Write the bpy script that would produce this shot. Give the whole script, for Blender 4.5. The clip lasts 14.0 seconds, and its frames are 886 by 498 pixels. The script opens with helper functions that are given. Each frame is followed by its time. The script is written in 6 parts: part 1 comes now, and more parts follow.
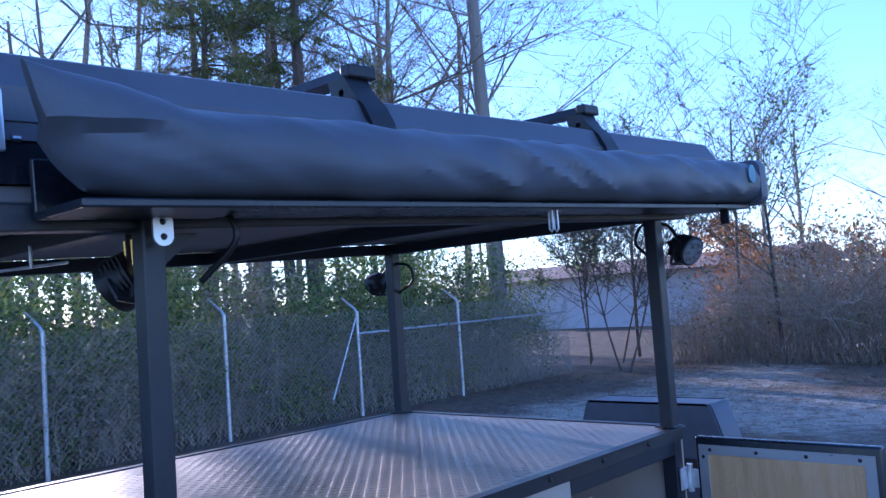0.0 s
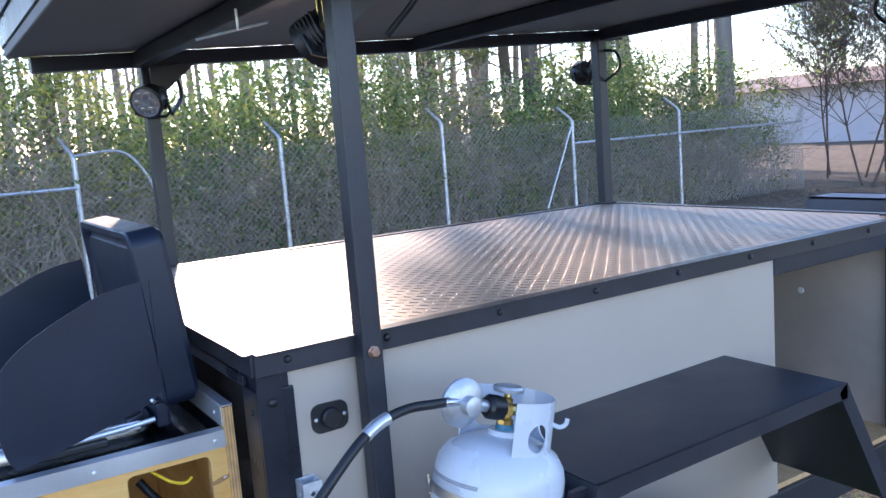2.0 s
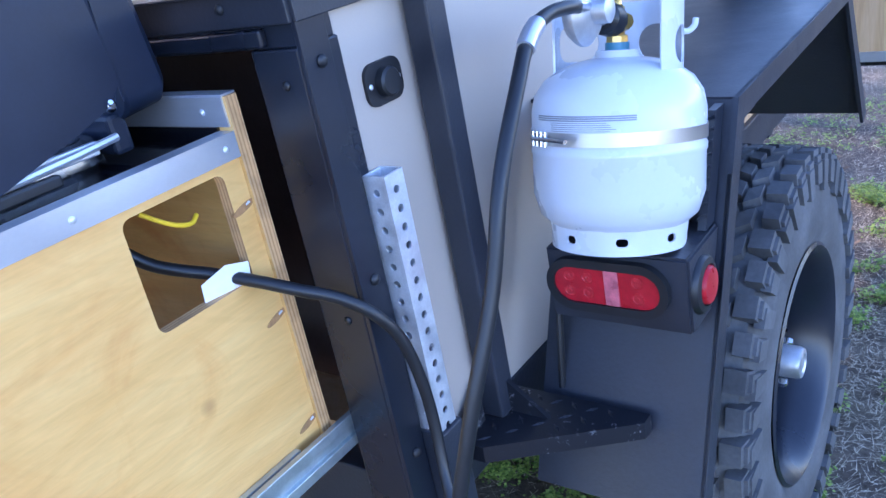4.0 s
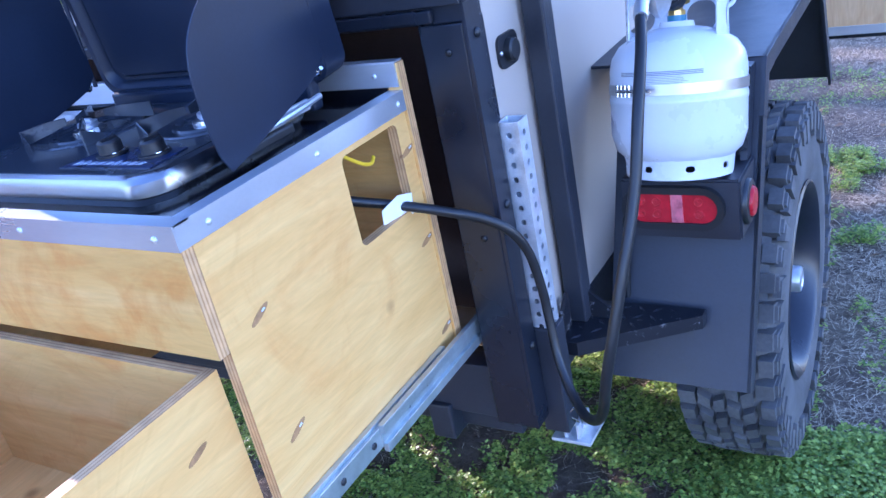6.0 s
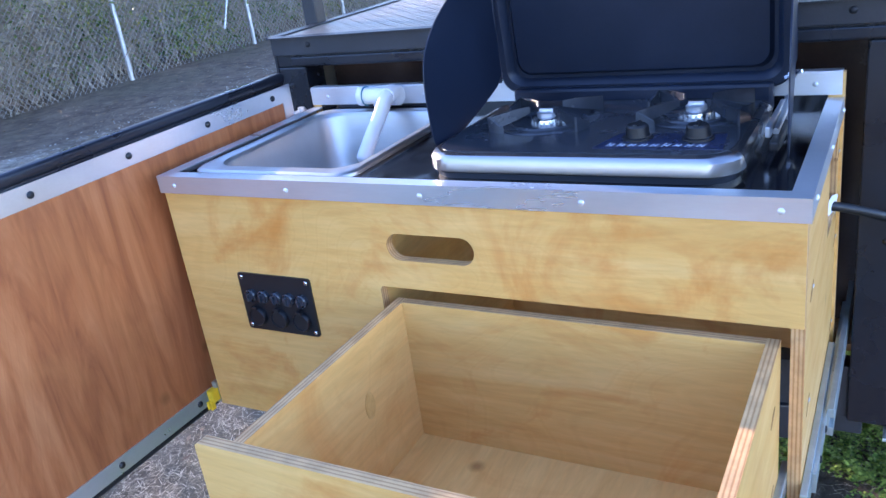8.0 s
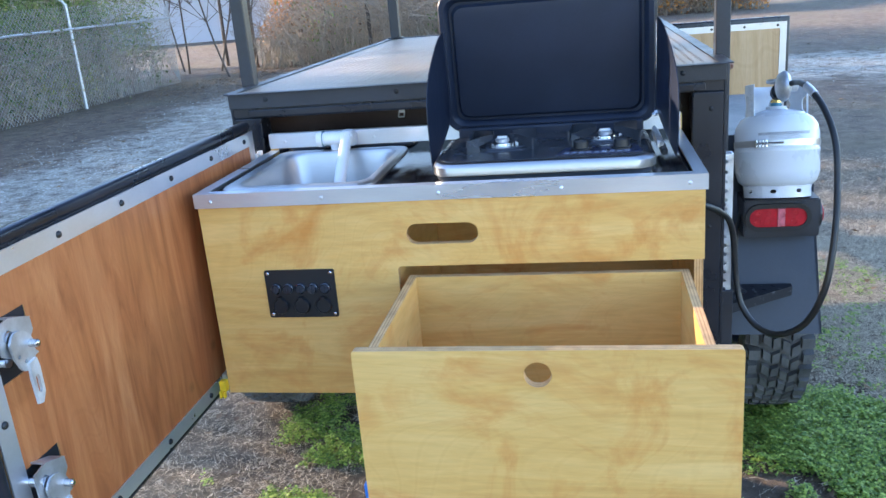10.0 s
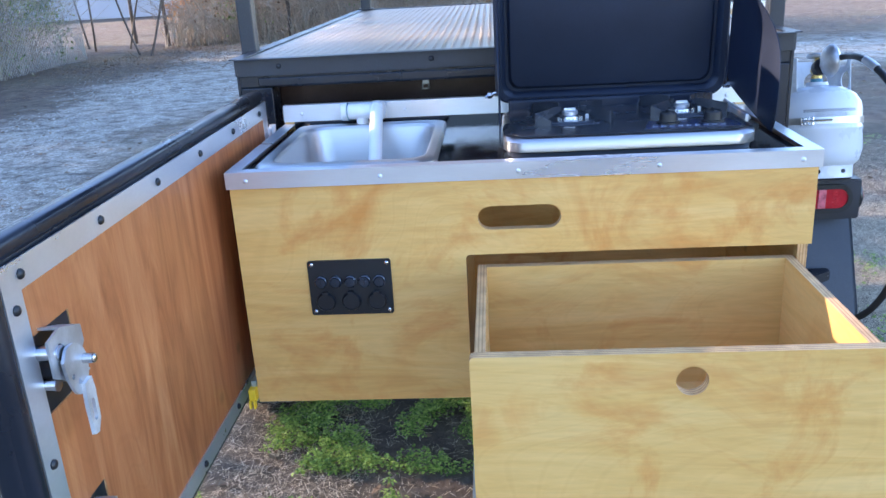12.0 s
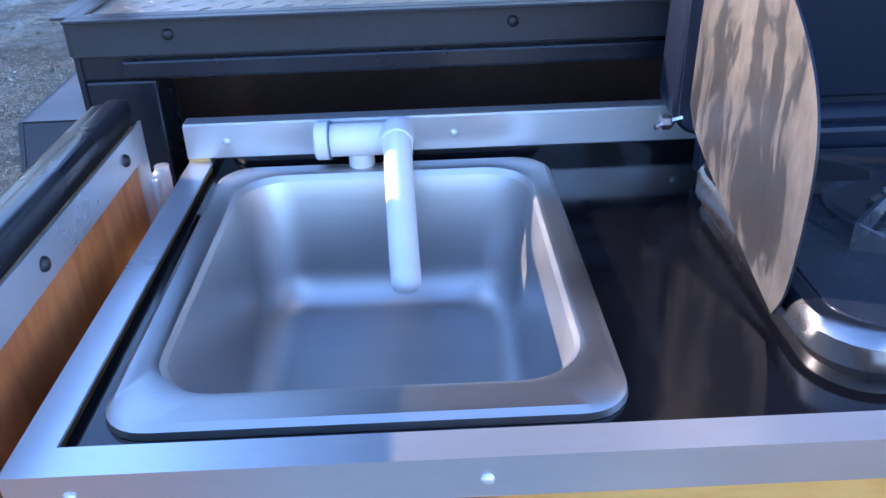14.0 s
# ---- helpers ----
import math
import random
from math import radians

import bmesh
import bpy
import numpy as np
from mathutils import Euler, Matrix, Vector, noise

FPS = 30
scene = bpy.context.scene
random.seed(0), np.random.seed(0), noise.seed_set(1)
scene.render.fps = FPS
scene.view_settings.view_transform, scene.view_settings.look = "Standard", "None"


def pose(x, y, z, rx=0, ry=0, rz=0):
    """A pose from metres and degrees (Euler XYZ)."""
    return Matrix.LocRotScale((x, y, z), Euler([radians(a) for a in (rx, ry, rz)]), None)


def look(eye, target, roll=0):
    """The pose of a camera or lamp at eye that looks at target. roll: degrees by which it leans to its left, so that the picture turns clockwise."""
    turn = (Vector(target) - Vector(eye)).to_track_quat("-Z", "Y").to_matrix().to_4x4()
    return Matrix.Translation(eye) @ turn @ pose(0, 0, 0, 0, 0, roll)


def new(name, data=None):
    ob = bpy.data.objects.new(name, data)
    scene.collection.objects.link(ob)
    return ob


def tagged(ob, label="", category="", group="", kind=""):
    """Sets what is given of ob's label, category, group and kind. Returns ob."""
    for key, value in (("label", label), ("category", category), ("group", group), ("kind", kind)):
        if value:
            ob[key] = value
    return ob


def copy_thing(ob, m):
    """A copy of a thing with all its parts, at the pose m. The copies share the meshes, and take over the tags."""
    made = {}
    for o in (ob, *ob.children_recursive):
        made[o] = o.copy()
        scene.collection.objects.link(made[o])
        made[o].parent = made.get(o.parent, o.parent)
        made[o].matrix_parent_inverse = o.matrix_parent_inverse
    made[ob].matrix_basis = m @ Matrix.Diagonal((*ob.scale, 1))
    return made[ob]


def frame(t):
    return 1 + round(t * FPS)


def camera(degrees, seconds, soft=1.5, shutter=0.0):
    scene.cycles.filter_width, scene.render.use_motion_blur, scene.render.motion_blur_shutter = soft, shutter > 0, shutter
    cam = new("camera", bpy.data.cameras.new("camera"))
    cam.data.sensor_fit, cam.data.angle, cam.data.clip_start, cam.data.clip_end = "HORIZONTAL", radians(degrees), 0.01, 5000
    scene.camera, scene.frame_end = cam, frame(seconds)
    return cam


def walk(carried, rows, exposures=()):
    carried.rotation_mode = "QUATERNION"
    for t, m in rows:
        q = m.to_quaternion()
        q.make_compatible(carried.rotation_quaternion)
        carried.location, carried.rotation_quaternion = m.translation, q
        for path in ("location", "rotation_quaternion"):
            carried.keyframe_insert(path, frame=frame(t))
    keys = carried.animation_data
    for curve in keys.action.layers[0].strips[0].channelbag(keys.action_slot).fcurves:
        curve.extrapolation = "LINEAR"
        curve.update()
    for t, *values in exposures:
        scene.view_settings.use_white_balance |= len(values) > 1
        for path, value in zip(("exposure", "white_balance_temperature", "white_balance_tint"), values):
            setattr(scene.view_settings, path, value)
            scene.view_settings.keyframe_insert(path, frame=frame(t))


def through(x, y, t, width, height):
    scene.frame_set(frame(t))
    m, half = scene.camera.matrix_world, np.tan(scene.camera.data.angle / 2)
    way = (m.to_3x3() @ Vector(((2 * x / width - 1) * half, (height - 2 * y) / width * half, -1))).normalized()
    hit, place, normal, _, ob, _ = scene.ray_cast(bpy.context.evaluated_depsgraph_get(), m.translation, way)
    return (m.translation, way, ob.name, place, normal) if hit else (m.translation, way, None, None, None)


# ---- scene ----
cam = camera(56.2, 14.0)
PATH = [
    (0, (1.969, 0.034, 1.36), (0.63, 1.514, 1.484), -4.0),
    (0.5, (2.165, 0.119, 1.369), (0.72, 1.497, 1.482), -4.5),
    (1, (2.234, 0.177, 1.363), (0.691, 1.449, 1.409), -4.8),
    (1.5, (2.186, 0.173, 1.312), (0.55, 1.321, 1.229), -4.8),
    (2, (2.012, 0.072, 1.243), (0.332, 1.123, 0.967), -4.4),
    (2.5, (1.813, -0.07, 1.145), (0.149, 0.935, 0.675), -5.4),
    (3, (1.647, -0.074, 1.06), (0.091, 0.998, 0.404), -7.8),
    (3.5, (1.458, -0.027, 0.991), (0.068, 1.185, 0.217), -10.6),
    (3.7, (1.366, -0.061, 0.955), (0.102, 1.282, 0.181), -10.8),
    (5.8, (1.277, -0.513, 1.008), (0.303, 1.029, 0.188), -12.4),
    (6, (1.266, -0.548, 1.032), (0.237, 0.955, 0.207), -12.2),
    (6.5, (1.142, -0.708, 1.085), (0.033, 0.75, 0.282), -12.4),
    (7, (0.991, -0.901, 1.086), (-0.153, 0.558, 0.335), -11.6),
    (7.5, (0.816, -0.986, 1.072), (-0.274, 0.52, 0.335), -10.0),
    (8, (0.632, -1.005, 1.109), (-0.32, 0.586, 0.359), -8.3),
    (8.2, (0.58, -1.032, 1.124), (-0.307, 0.597, 0.375), -8.1),
    (10.3, (0.238, -1.719, 1.131), (-0.048, 0.17, 0.541), -3.9),
    (10.5, (0.175, -1.741, 1.131), (-0.072, 0.155, 0.544), -3.2),
    (11, (0.064, -1.757, 1.14), (-0.119, 0.143, 0.545), -2.6),
    (11.5, (0.028, -1.721, 1.138), (-0.132, 0.173, 0.515), -2.8),
    (12, (-0.034, -1.483, 1.088), (-0.173, 0.402, 0.434), -3.3),
    (12.5, (-0.094, -1.12, 1.107), (-0.233, 0.728, 0.355), -4.9),
    (13, (-0.206, -0.767, 1.096), (-0.318, 1.043, 0.254), -4.3),
    (13.5, (-0.279, -0.47, 1.086), (-0.34, 1.301, 0.159), -2.9),
    (14, (-0.28, -0.376, 1.086), (-0.253, 1.379, 0.127), -2.0),
]
EXPOSURES = [(0, 1.3, 4800, 30), (1, 1.42, 5050, 24), (1.5, 1.85, 5450, 20), (2, 2.3, 6350, 26), (2.5, 2.42, 6900, 32), (3, 2.7, 6800, 28), (3.5, 2.85, 5950, 30), (6, 2.95, 5250, 36), (7, 2.88, 6000, 30), (8, 2.86, 5950, 28), (10.5, 2.76, 6550, 16), (11, 2.78, 6550, 16), (12.5, 2.80, 6000, 26), (13.2, 2.8, 5950, 27), (14, 2.8, 5750, 24)]
walk(cam, [(t, look(eye, target, roll)) for t, eye, target, roll in PATH], EXPOSURES)

GZ = -0.42                       # ground level; zero is the foot plate of the jack
SUN = Vector((-0.918, 0.272, 0.2885)).normalized()

# ---- light ----
world = bpy.data.worlds.new("sky")
scene.world = world
world.use_nodes = True
wn = world.node_tree.nodes
sky = wn.new("ShaderNodeTexSky")
sky.sky_type, sky.sun_disc = "NISHITA", False
sky.sun_elevation, sky.sun_rotation = math.asin(SUN.z), math.atan2(SUN.x, SUN.y)
sky.air_density, sky.dust_density, sky.ozone_density = 1.0, 0.05, 3.0
wn["Background"].inputs[1].default_value = 0.14
world.node_tree.links.new(sky.outputs[0], wn["Background"].inputs[0])
sun = new("sun", bpy.data.lights.new("sun", "SUN"))
sun.data.energy, sun.data.angle, sun.data.color = 2.6, radians(0.6), (1.0, 0.83, 0.62)
sun.matrix_world = look(SUN * 30, (0, 0, 0))


# ---- materials ----
def nodes_of(name):
    m = bpy.data.materials.new(name)
    m.use_nodes = True
    nt = m.node_tree
    return m, nt, nt.nodes["Principled BSDF"]


def coords(nt, scale=(1, 1, 1), rot=(0, 0, 0)):
    tc, mp = nt.nodes.new("ShaderNodeTexCoord"), nt.nodes.new("ShaderNodeMapping")
    mp.inputs["Scale"].default_value, mp.inputs["Rotation"].default_value = scale, [radians(a) for a in rot]
    nt.links.new(tc.outputs["Object"], mp.inputs[0])
    return mp.outputs[0]


def noise_tex(nt, vec, scale, detail=4, rough=0.55, dist=0.0):
    n = nt.nodes.new("ShaderNodeTexNoise")
    n.inputs["Scale"].default_value, n.inputs["Detail"].default_value = scale, detail
    n.inputs["Roughness"].default_value, n.inputs["Distortion"].default_value = rough, dist
    nt.links.new(vec, n.inputs["Vector"])
    return n.outputs[0]


def ramp(nt, fac, stops):
    r = nt.nodes.new("ShaderNodeValToRGB")
    el = r.color_ramp.elements
    while len(el) < len(stops):
        el.new(0.5)
    for e, (p, c) in zip(el, stops):
        e.position, e.color = p, (*c, 1) if len(c) == 3 else c
    nt.links.new(fac, r.inputs[0])
    return r.outputs[0]


def mix(nt, fac, a, b, mode="MIX"):
    n = nt.nodes.new("ShaderNodeMix")
    n.data_type, n.blend_type = "RGBA", mode
    for sock, v in ((n.inputs[0], fac), (n.inputs[6], a), (n.inputs[7], b)):
        if isinstance(v, bpy.types.NodeSocket):
            nt.links.new(v, sock)
        else:
            sock.default_value = v if isinstance(v, (int, float)) else (*v, 1)
    return n.outputs[2]


def bump(nt, bsdf, height, strength, distance=0.002):
    b = nt.nodes.new("ShaderNodeBump")
    b.inputs["Strength"].default_value, b.inputs["Distance"].default_value = strength, distance
    nt.links.new(height, b.inputs["Height"])
    nt.links.new(b.outputs[0], bsdf.inputs["Normal"])


def mat(name, color, rough=0.5, metal=0.0, var=0.12, scale=12.0, grain=160.0, relief=0.15, dist=0.001, rvar=0.08, coat=0.0, stretch=(1, 1, 1), spec=0.5):
    """A plain material with wear: colour and gloss vary at a large and a small scale, with fine relief."""
    m, nt, b = nodes_of(name)
    v = coords(nt, stretch)
    big, small = noise_tex(nt, v, scale, 5, 0.6), noise_tex(nt, v, grain, 3, 0.6)
    dark, light = [c * (1 - var) for c in color], [min(1, c * (1 + var)) for c in color]
    c1 = ramp(nt, big, [(0.3, dark), (0.7, light)])
    c2 = ramp(nt, small, [(0.3, [1 - var * 0.5] * 3), (0.7, [1, 1, 1])])
    nt.links.new(mix(nt, 1.0, c1, c2, "MULTIPLY"), b.inputs["Base Color"])
    nt.links.new(ramp(nt, big, [(0.25, [max(0.02, rough - rvar)] * 3), (0.75, [min(1, rough + rvar)] * 3)]), b.inputs["Roughness"])
    b.inputs["Metallic"].default_value, b.inputs["Coat Weight"].default_value = metal, coat
    b.inputs["Specular IOR Level"].default_value = spec
    if relief:
        bump(nt, b, small, relief, dist)
    return m


def wood(name, dark, mid, light, along="x", rough=0.38, blotch=(0.62, 0.36, 0.12), amount=0.35, stretch=9.0, coat=0.15, plain=14.0, figure=0.08):
    """A veneer: long grain along one axis, cathedral figure, warm blotches and a few knots."""
    m, nt, b = nodes_of(name)
    s = {"x": (1 / stretch, 1, 1), "y": (1, 1 / stretch, 1), "z": (1, 1, 1 / stretch)}[along]
    v = coords(nt, s)
    wide = coords(nt)
    g = noise_tex(nt, v, plain, 6, 0.6, 1.8)
    fine = noise_tex(nt, v, 150, 3, 0.6, 0.3)
    c = ramp(nt, g, [(0.28, dark), (0.48, mid), (0.72, light)])
    # contour lines of a slow field make the looping figure of peeled veneer
    s2 = {"x": (0.42, 1, 1), "y": (1, 0.42, 1), "z": (1, 1, 0.3)}[along]
    field = noise_tex(nt, coords(nt, s2), 2.6, 2, 0.45, 0.6)
    loops = nt.nodes.new("ShaderNodeMath")
    loops.operation = "MULTIPLY"
    loops.inputs[1].default_value = 210.0
    nt.links.new(field, loops.inputs[0])
    wave = nt.nodes.new("ShaderNodeMath")
    wave.operation = "SINE"
    nt.links.new(loops.outputs[0], wave.inputs[0])
    c = mix(nt, 1.0, c, ramp(nt, wave.outputs[0], [(0.0, (1 - figure * 0.25, 1 - figure * 0.35, 1 - figure * 0.5)), (0.75, (1, 1, 1)), (1.0, (1 - figure * 0.7, 1 - figure, 1 - figure * 1.4))]), "MULTIPLY")
    spots = noise_tex(nt, wide, 4.6, 5, 0.62, 1.4)
    c = mix(nt, ramp(nt, spots, [(0.50, (0, 0, 0)), (0.70, (amount,) * 3)]), c, blotch)
    kn = nt.nodes.new("ShaderNodeTexVoronoi")
    kn.inputs["Scale"].default_value = 4.0
    nt.links.new(wide, kn.inputs["Vector"])
    c = mix(nt, ramp(nt, kn.outputs["Distance"], [(0.02, (0.75,) * 3), (0.07, (0, 0, 0))]), c, [x * 0.45 for x in blotch])
    c = mix(nt, 1.0, c, ramp(nt, fine, [(0.35, (0.92,) * 3), (0.65, (1, 1, 1))]), "MULTIPLY")
    nt.links.new(c, b.inputs["Base Color"])
    nt.links.new(ramp(nt, g, [(0.2, (rough + 0.08,) * 3), (0.8, (rough - 0.08,) * 3)]), b.inputs["Roughness"])
    b.inputs["Coat Weight"].default_value, b.inputs["Coat Roughness"].default_value = coat, 0.25
    bump(nt, b, fine, 0.12, 0.0006)
    return m


def ply_edge(name, axis, gap=0.0028):
    """The layers of plywood seen on its edge."""
    m, nt, b = nodes_of(name)
    v = coords(nt)
    w = nt.nodes.new("ShaderNodeTexWave")
    w.bands_direction = axis.upper()
    w.inputs["Scale"].default_value = 0.314 / gap / 2
    w.inputs["Distortion"].default_value, w.inputs["Detail Scale"].default_value = 0.6, 3
    nt.links.new(v, w.inputs["Vector"])
    c = ramp(nt, w.outputs[1], [(0.12, (0.50, 0.24, 0.09)), (0.3, (0.66, 0.36, 0.15)), (0.8, (0.72, 0.43, 0.19))])
    n = noise_tex(nt, v, 35, 4)
    c = mix(nt, 1.0, c, ramp(nt, n, [(0.3, (0.7,) * 3), (0.6, (1, 1, 1))]), "MULTIPLY")
    nt.links.new(c, b.inputs["Base Color"])
    b.inputs["Roughness"].default_value = 0.6
    bump(nt, b, w.outputs[1], 0.25, 0.0006)
    return m


def leaf_mat(name, a, b2, rough=0.45, through=0.15):
    """Leaves: each one takes its own tone between two colours."""
    m, nt, b = nodes_of(name)
    g = nt.nodes.new("ShaderNodeNewGeometry")
    c = ramp(nt, g.outputs["Random Per Island"], [(0.0, a), (1.0, b2)])
    nt.links.new(c, b.inputs["Base Color"])
    b.inputs["Roughness"].default_value = rough
    b.inputs["Transmission Weight"].default_value = 0.0
    if through:
        t = nt.nodes.new("ShaderNodeBsdfTranslucent")
        nt.links.new(c, t.inputs[0])
        mx = nt.nodes.new("ShaderNodeMixShader")
        mx.inputs[0].default_value = through
        nt.links.new(b.outputs[0], mx.inputs[1])
        nt.links.new(t.outputs[0], mx.inputs[2])
        nt.links.new(mx.outputs[0], nt.nodes["Material Output"].inputs[0])
    return m


COAT = mat("textured_black_paint", (0.022, 0.025, 0.034), 0.40, 0, 0.25, 6, 170, 0.35, 0.0014, 0.1)
SATIN = mat("satin_black_paint", (0.011, 0.014, 0.022), 0.30, 0, 0.3, 5, 90, 0.08, 0.0008, 0.1)
GUARD = mat("grey_black_sheet", (0.011, 0.017, 0.034), 0.40, 0.0, 0.2, 6, 200, 0.1, 0.0006, 0.08, spec=0.36)
FABRIC = mat("dark_vinyl_cover", (0.095, 0.105, 0.130), 0.5, 0, 0.2, 4, 420, 0.25, 0.0006, 0.08)
BEIGE = mat("beige_composite_panel", (0.42, 0.358, 0.300), 0.5, 0, 0.05, 2.5, 300, 0.05, 0.0004, 0.06)
GREYIN = mat("grey_liner", (0.42, 0.36, 0.31), 0.6, 0, 0.12, 4, 200, 0.08)
UNDER = mat("dull_grey_base", (0.17, 0.165, 0.165), 0.6, 0, 0.15, 3, 200, 0.08)
ALU = mat("mill_aluminium", (0.66, 0.68, 0.72), 0.32, 0.75, 0.08, 9, 220, 0.0, 0.0004, 0.10, stretch=(0.2, 0.6, 1))
STEEL = mat("brushed_stainless", (0.50, 0.50, 0.50), 0.38, 1.0, 0.08, 8, 300, 0.08, 0.0003, 0.07, stretch=(0.08, 1, 1))
STOVE = mat("polished_hob_steel", (0.34, 0.345, 0.36), 0.28, 1.0, 0.08, 8, 300, 0.06, 0.0003, 0.06, stretch=(0.08, 1, 1))
ZINC = mat("zinc_plated_steel", (0.72, 0.74, 0.77), 0.42, 0.65, 0.2, 30, 300, 0.15, 0.0005, 0.15)
RAIL = mat("zinc_plated_runner", (0.47, 0.53, 0.53), 0.36, 0.75, 0.15, 30, 300, 0.15, 0.0005, 0.12)
GALV = mat("galvanised_steel", (0.55, 0.57, 0.60), 0.45, 0.8, 0.2, 25, 120, 0.15, 0.0006, 0.12)
WIRE = mat("dull_wire", (0.50, 0.50, 0.49), 0.55, 0.4, 0.2, 25, 120, 0.1)
CHROME = mat("bright_steel", (0.60, 0.60, 0.61), 0.22, 1.0, 0.05, 20, 200, 0.0)
BRONZE = mat("bronze_zinc", (0.42, 0.24, 0.17), 0.4, 0.8, 0.25, 60, 200, 0.1)
BRASS = mat("brass", (0.62, 0.42, 0.14), 0.3, 1.0, 0.2, 40, 200, 0.05)
TREADS = mat("diamond_plate", (0.36, 0.305, 0.25), 0.46, 0.6, 0.2, 5, 80, 0.12, 0.0006, 0.08)
TREAD_TOP = mat("polished_tread", (0.46, 0.395, 0.33), 0.44, 0.65, 0.15, 8, 80, 0.1, 0.0005, 0.1)
GLOSS = mat("glossy_black_counter", (0.006, 0.006, 0.008), 0.10, 0, 0.3, 9, 60, 0.02, 0.0003, 0.06, 0.4)
ENAMEL = mat("black_enamel", (0.030, 0.035, 0.046), 0.24, 0, 0.3, 12, 90, 0.03, 0.0004, 0.08, 0.3)
PLASTIC = mat("black_plastic", (0.009, 0.010, 0.013), 0.45, 0, 0.2, 20, 300, 0.12, 0.0004)
RUBBER = mat("black_rubber_hose", (0.010, 0.011, 0.013), 0.42, 0, 0.2, 20, 300, 0.1, 0.0004)
TYRE = mat("tyre_rubber", (0.088, 0.088, 0.090), 0.72, 0, 0.45, 9, 120, 0.3, 0.001)
WHITE = mat("white_enamel_paint", (0.57, 0.60, 0.645), 0.28, 0, 0.04, 6, 200, 0.04, 0.0004, 0.06, 0.2)
PVC = mat("white_pipe_plastic", (0.80, 0.80, 0.79), 0.35, 0, 0.04, 20, 300, 0.03)
PAPER = mat("white_paper", (0.78, 0.78, 0.77), 0.7, 0, 0.05, 20, 200, 0.05)
INK = mat("grey_ink", (0.22, 0.23, 0.25), 0.7, 0, 0.1, 20, 200, 0.0)
BADGE = mat("blue_badge", (0.04, 0.20, 0.30), 0.4, 0, 0.2, 30, 200, 0.0)
NAVY = mat("navy_plate", (0.012, 0.02, 0.06), 0.3, 0, 0.2, 30, 200, 0.0)
PALE = mat("pale_print", (0.42, 0.47, 0.58), 0.5, 0, 0.05, 30, 200, 0.0)
YELLOW = mat("yellow_plastic", (0.80, 0.52, 0.02), 0.4, 0, 0.1, 30, 200, 0.05)
BLUE = mat("blue_plastic", (0.03, 0.20, 0.62), 0.35, 0, 0.1, 30, 200, 0.05)
RED = mat("red_lens", (0.46, 0.012, 0.022), 0.30, 0, 0.25, 30, 90, 0.1, 0.001, 0.05, 0.1, spec=0.3)
PINK = mat("pale_red_reflector", (0.49, 0.022, 0.030), 0.25, 0, 0.2, 60, 200, 0.1)
FADED = mat("faded_pink_bar", (0.55, 0.13, 0.16), 0.3, 0, 0.3, 60, 200, 0.1)
LENS = mat("lamp_glass", (0.35, 0.37, 0.4), 0.08, 0.6, 0.2, 60, 200, 0.1)
BIRCH_X = wood("birch_plywood", (0.64, 0.337, 0.088), (0.71, 0.410, 0.126), (0.77, 0.490, 0.182), "x", blotch=(0.58, 0.21, 0.035), amount=0.8, figure=0.05)
BIRCH_Y = wood("birch_plywood_side", (0.72, 0.385, 0.110), (0.79, 0.450, 0.145), (0.85, 0.530, 0.190), "y", blotch=(0.66, 0.28, 0.065), amount=0.6, figure=0.05)
EDGE_X, EDGE_Y = ply_edge("ply_edge_x", "x"), ply_edge("ply_edge_y", "y")
POCKET = mat("cut_wood_end", (0.40, 0.20, 0.075), 0.7, 0, 0.3, 60, 200, 0.2)
LUAN = wood("red_plywood", (0.27, 0.080, 0.027), (0.42, 0.138, 0.047), (0.54, 0.215, 0.085), "z", rough=0.42, blotch=(0.50, 0.19, 0.06), amount=0.3, stretch=8, plain=16)
PINE = wood("brown_plywood", (0.54, 0.31, 0.145), (0.65, 0.41, 0.21), (0.72, 0.49, 0.28), "z", rough=0.5, blotch=(0.5, 0.28, 0.1), amount=0.2)
DARKPLY = mat("dark_lacquer", (0.075, 0.048, 0.042), 0.22, 0, 0.25, 5, 90, 0.05)
BARK = mat("bark", (0.13, 0.10, 0.08), 0.9, 0, 0.4, 3, 40, 0.8, 0.02, 0.05, stretch=(1, 1, 0.25))
TWIG = mat("twig", (0.36, 0.30, 0.235), 0.9, 0, 0.4, 6, 60, 0.2)
POLEWOOD = mat("weathered_pole", (0.25, 0.22, 0.19), 0.9, 0, 0.3, 2, 30, 0.6, 0.01, 0.05, stretch=(1, 1, 0.1))
LEAF = leaf_mat("evergreen_leaf", (0.07, 0.13, 0.04), (0.27, 0.36, 0.12), 0.38, 0.6)
VINE = leaf_mat("dull_vine_leaf", (0.22, 0.19, 0.13), (0.46, 0.39, 0.27), 0.6, 0.35)
# dead leaves with the low sun's warm glow put into their orange
ORANGE = leaf_mat("sunlit_rust_leaf", (0.42, 0.15, 0.03), (0.72, 0.34, 0.09), 0.7, 0.25)
IVY = leaf_mat("yellow_green_leaf", (0.16, 0.20, 0.05), (0.46, 0.44, 0.13), 0.45, 0.5)
NEEDLE = leaf_mat("pine_needle", (0.08, 0.11, 0.03), (0.20, 0.22, 0.07), 0.5, 0.35)
DRYLEAF = leaf_mat("dead_leaf", (0.12, 0.075, 0.045), (0.34, 0.22, 0.13), 0.8, 0.05)
WEED = leaf_mat("weed_leaf", (0.08, 0.17, 0.028), (0.46, 0.58, 0.12), 0.5, 0.3)
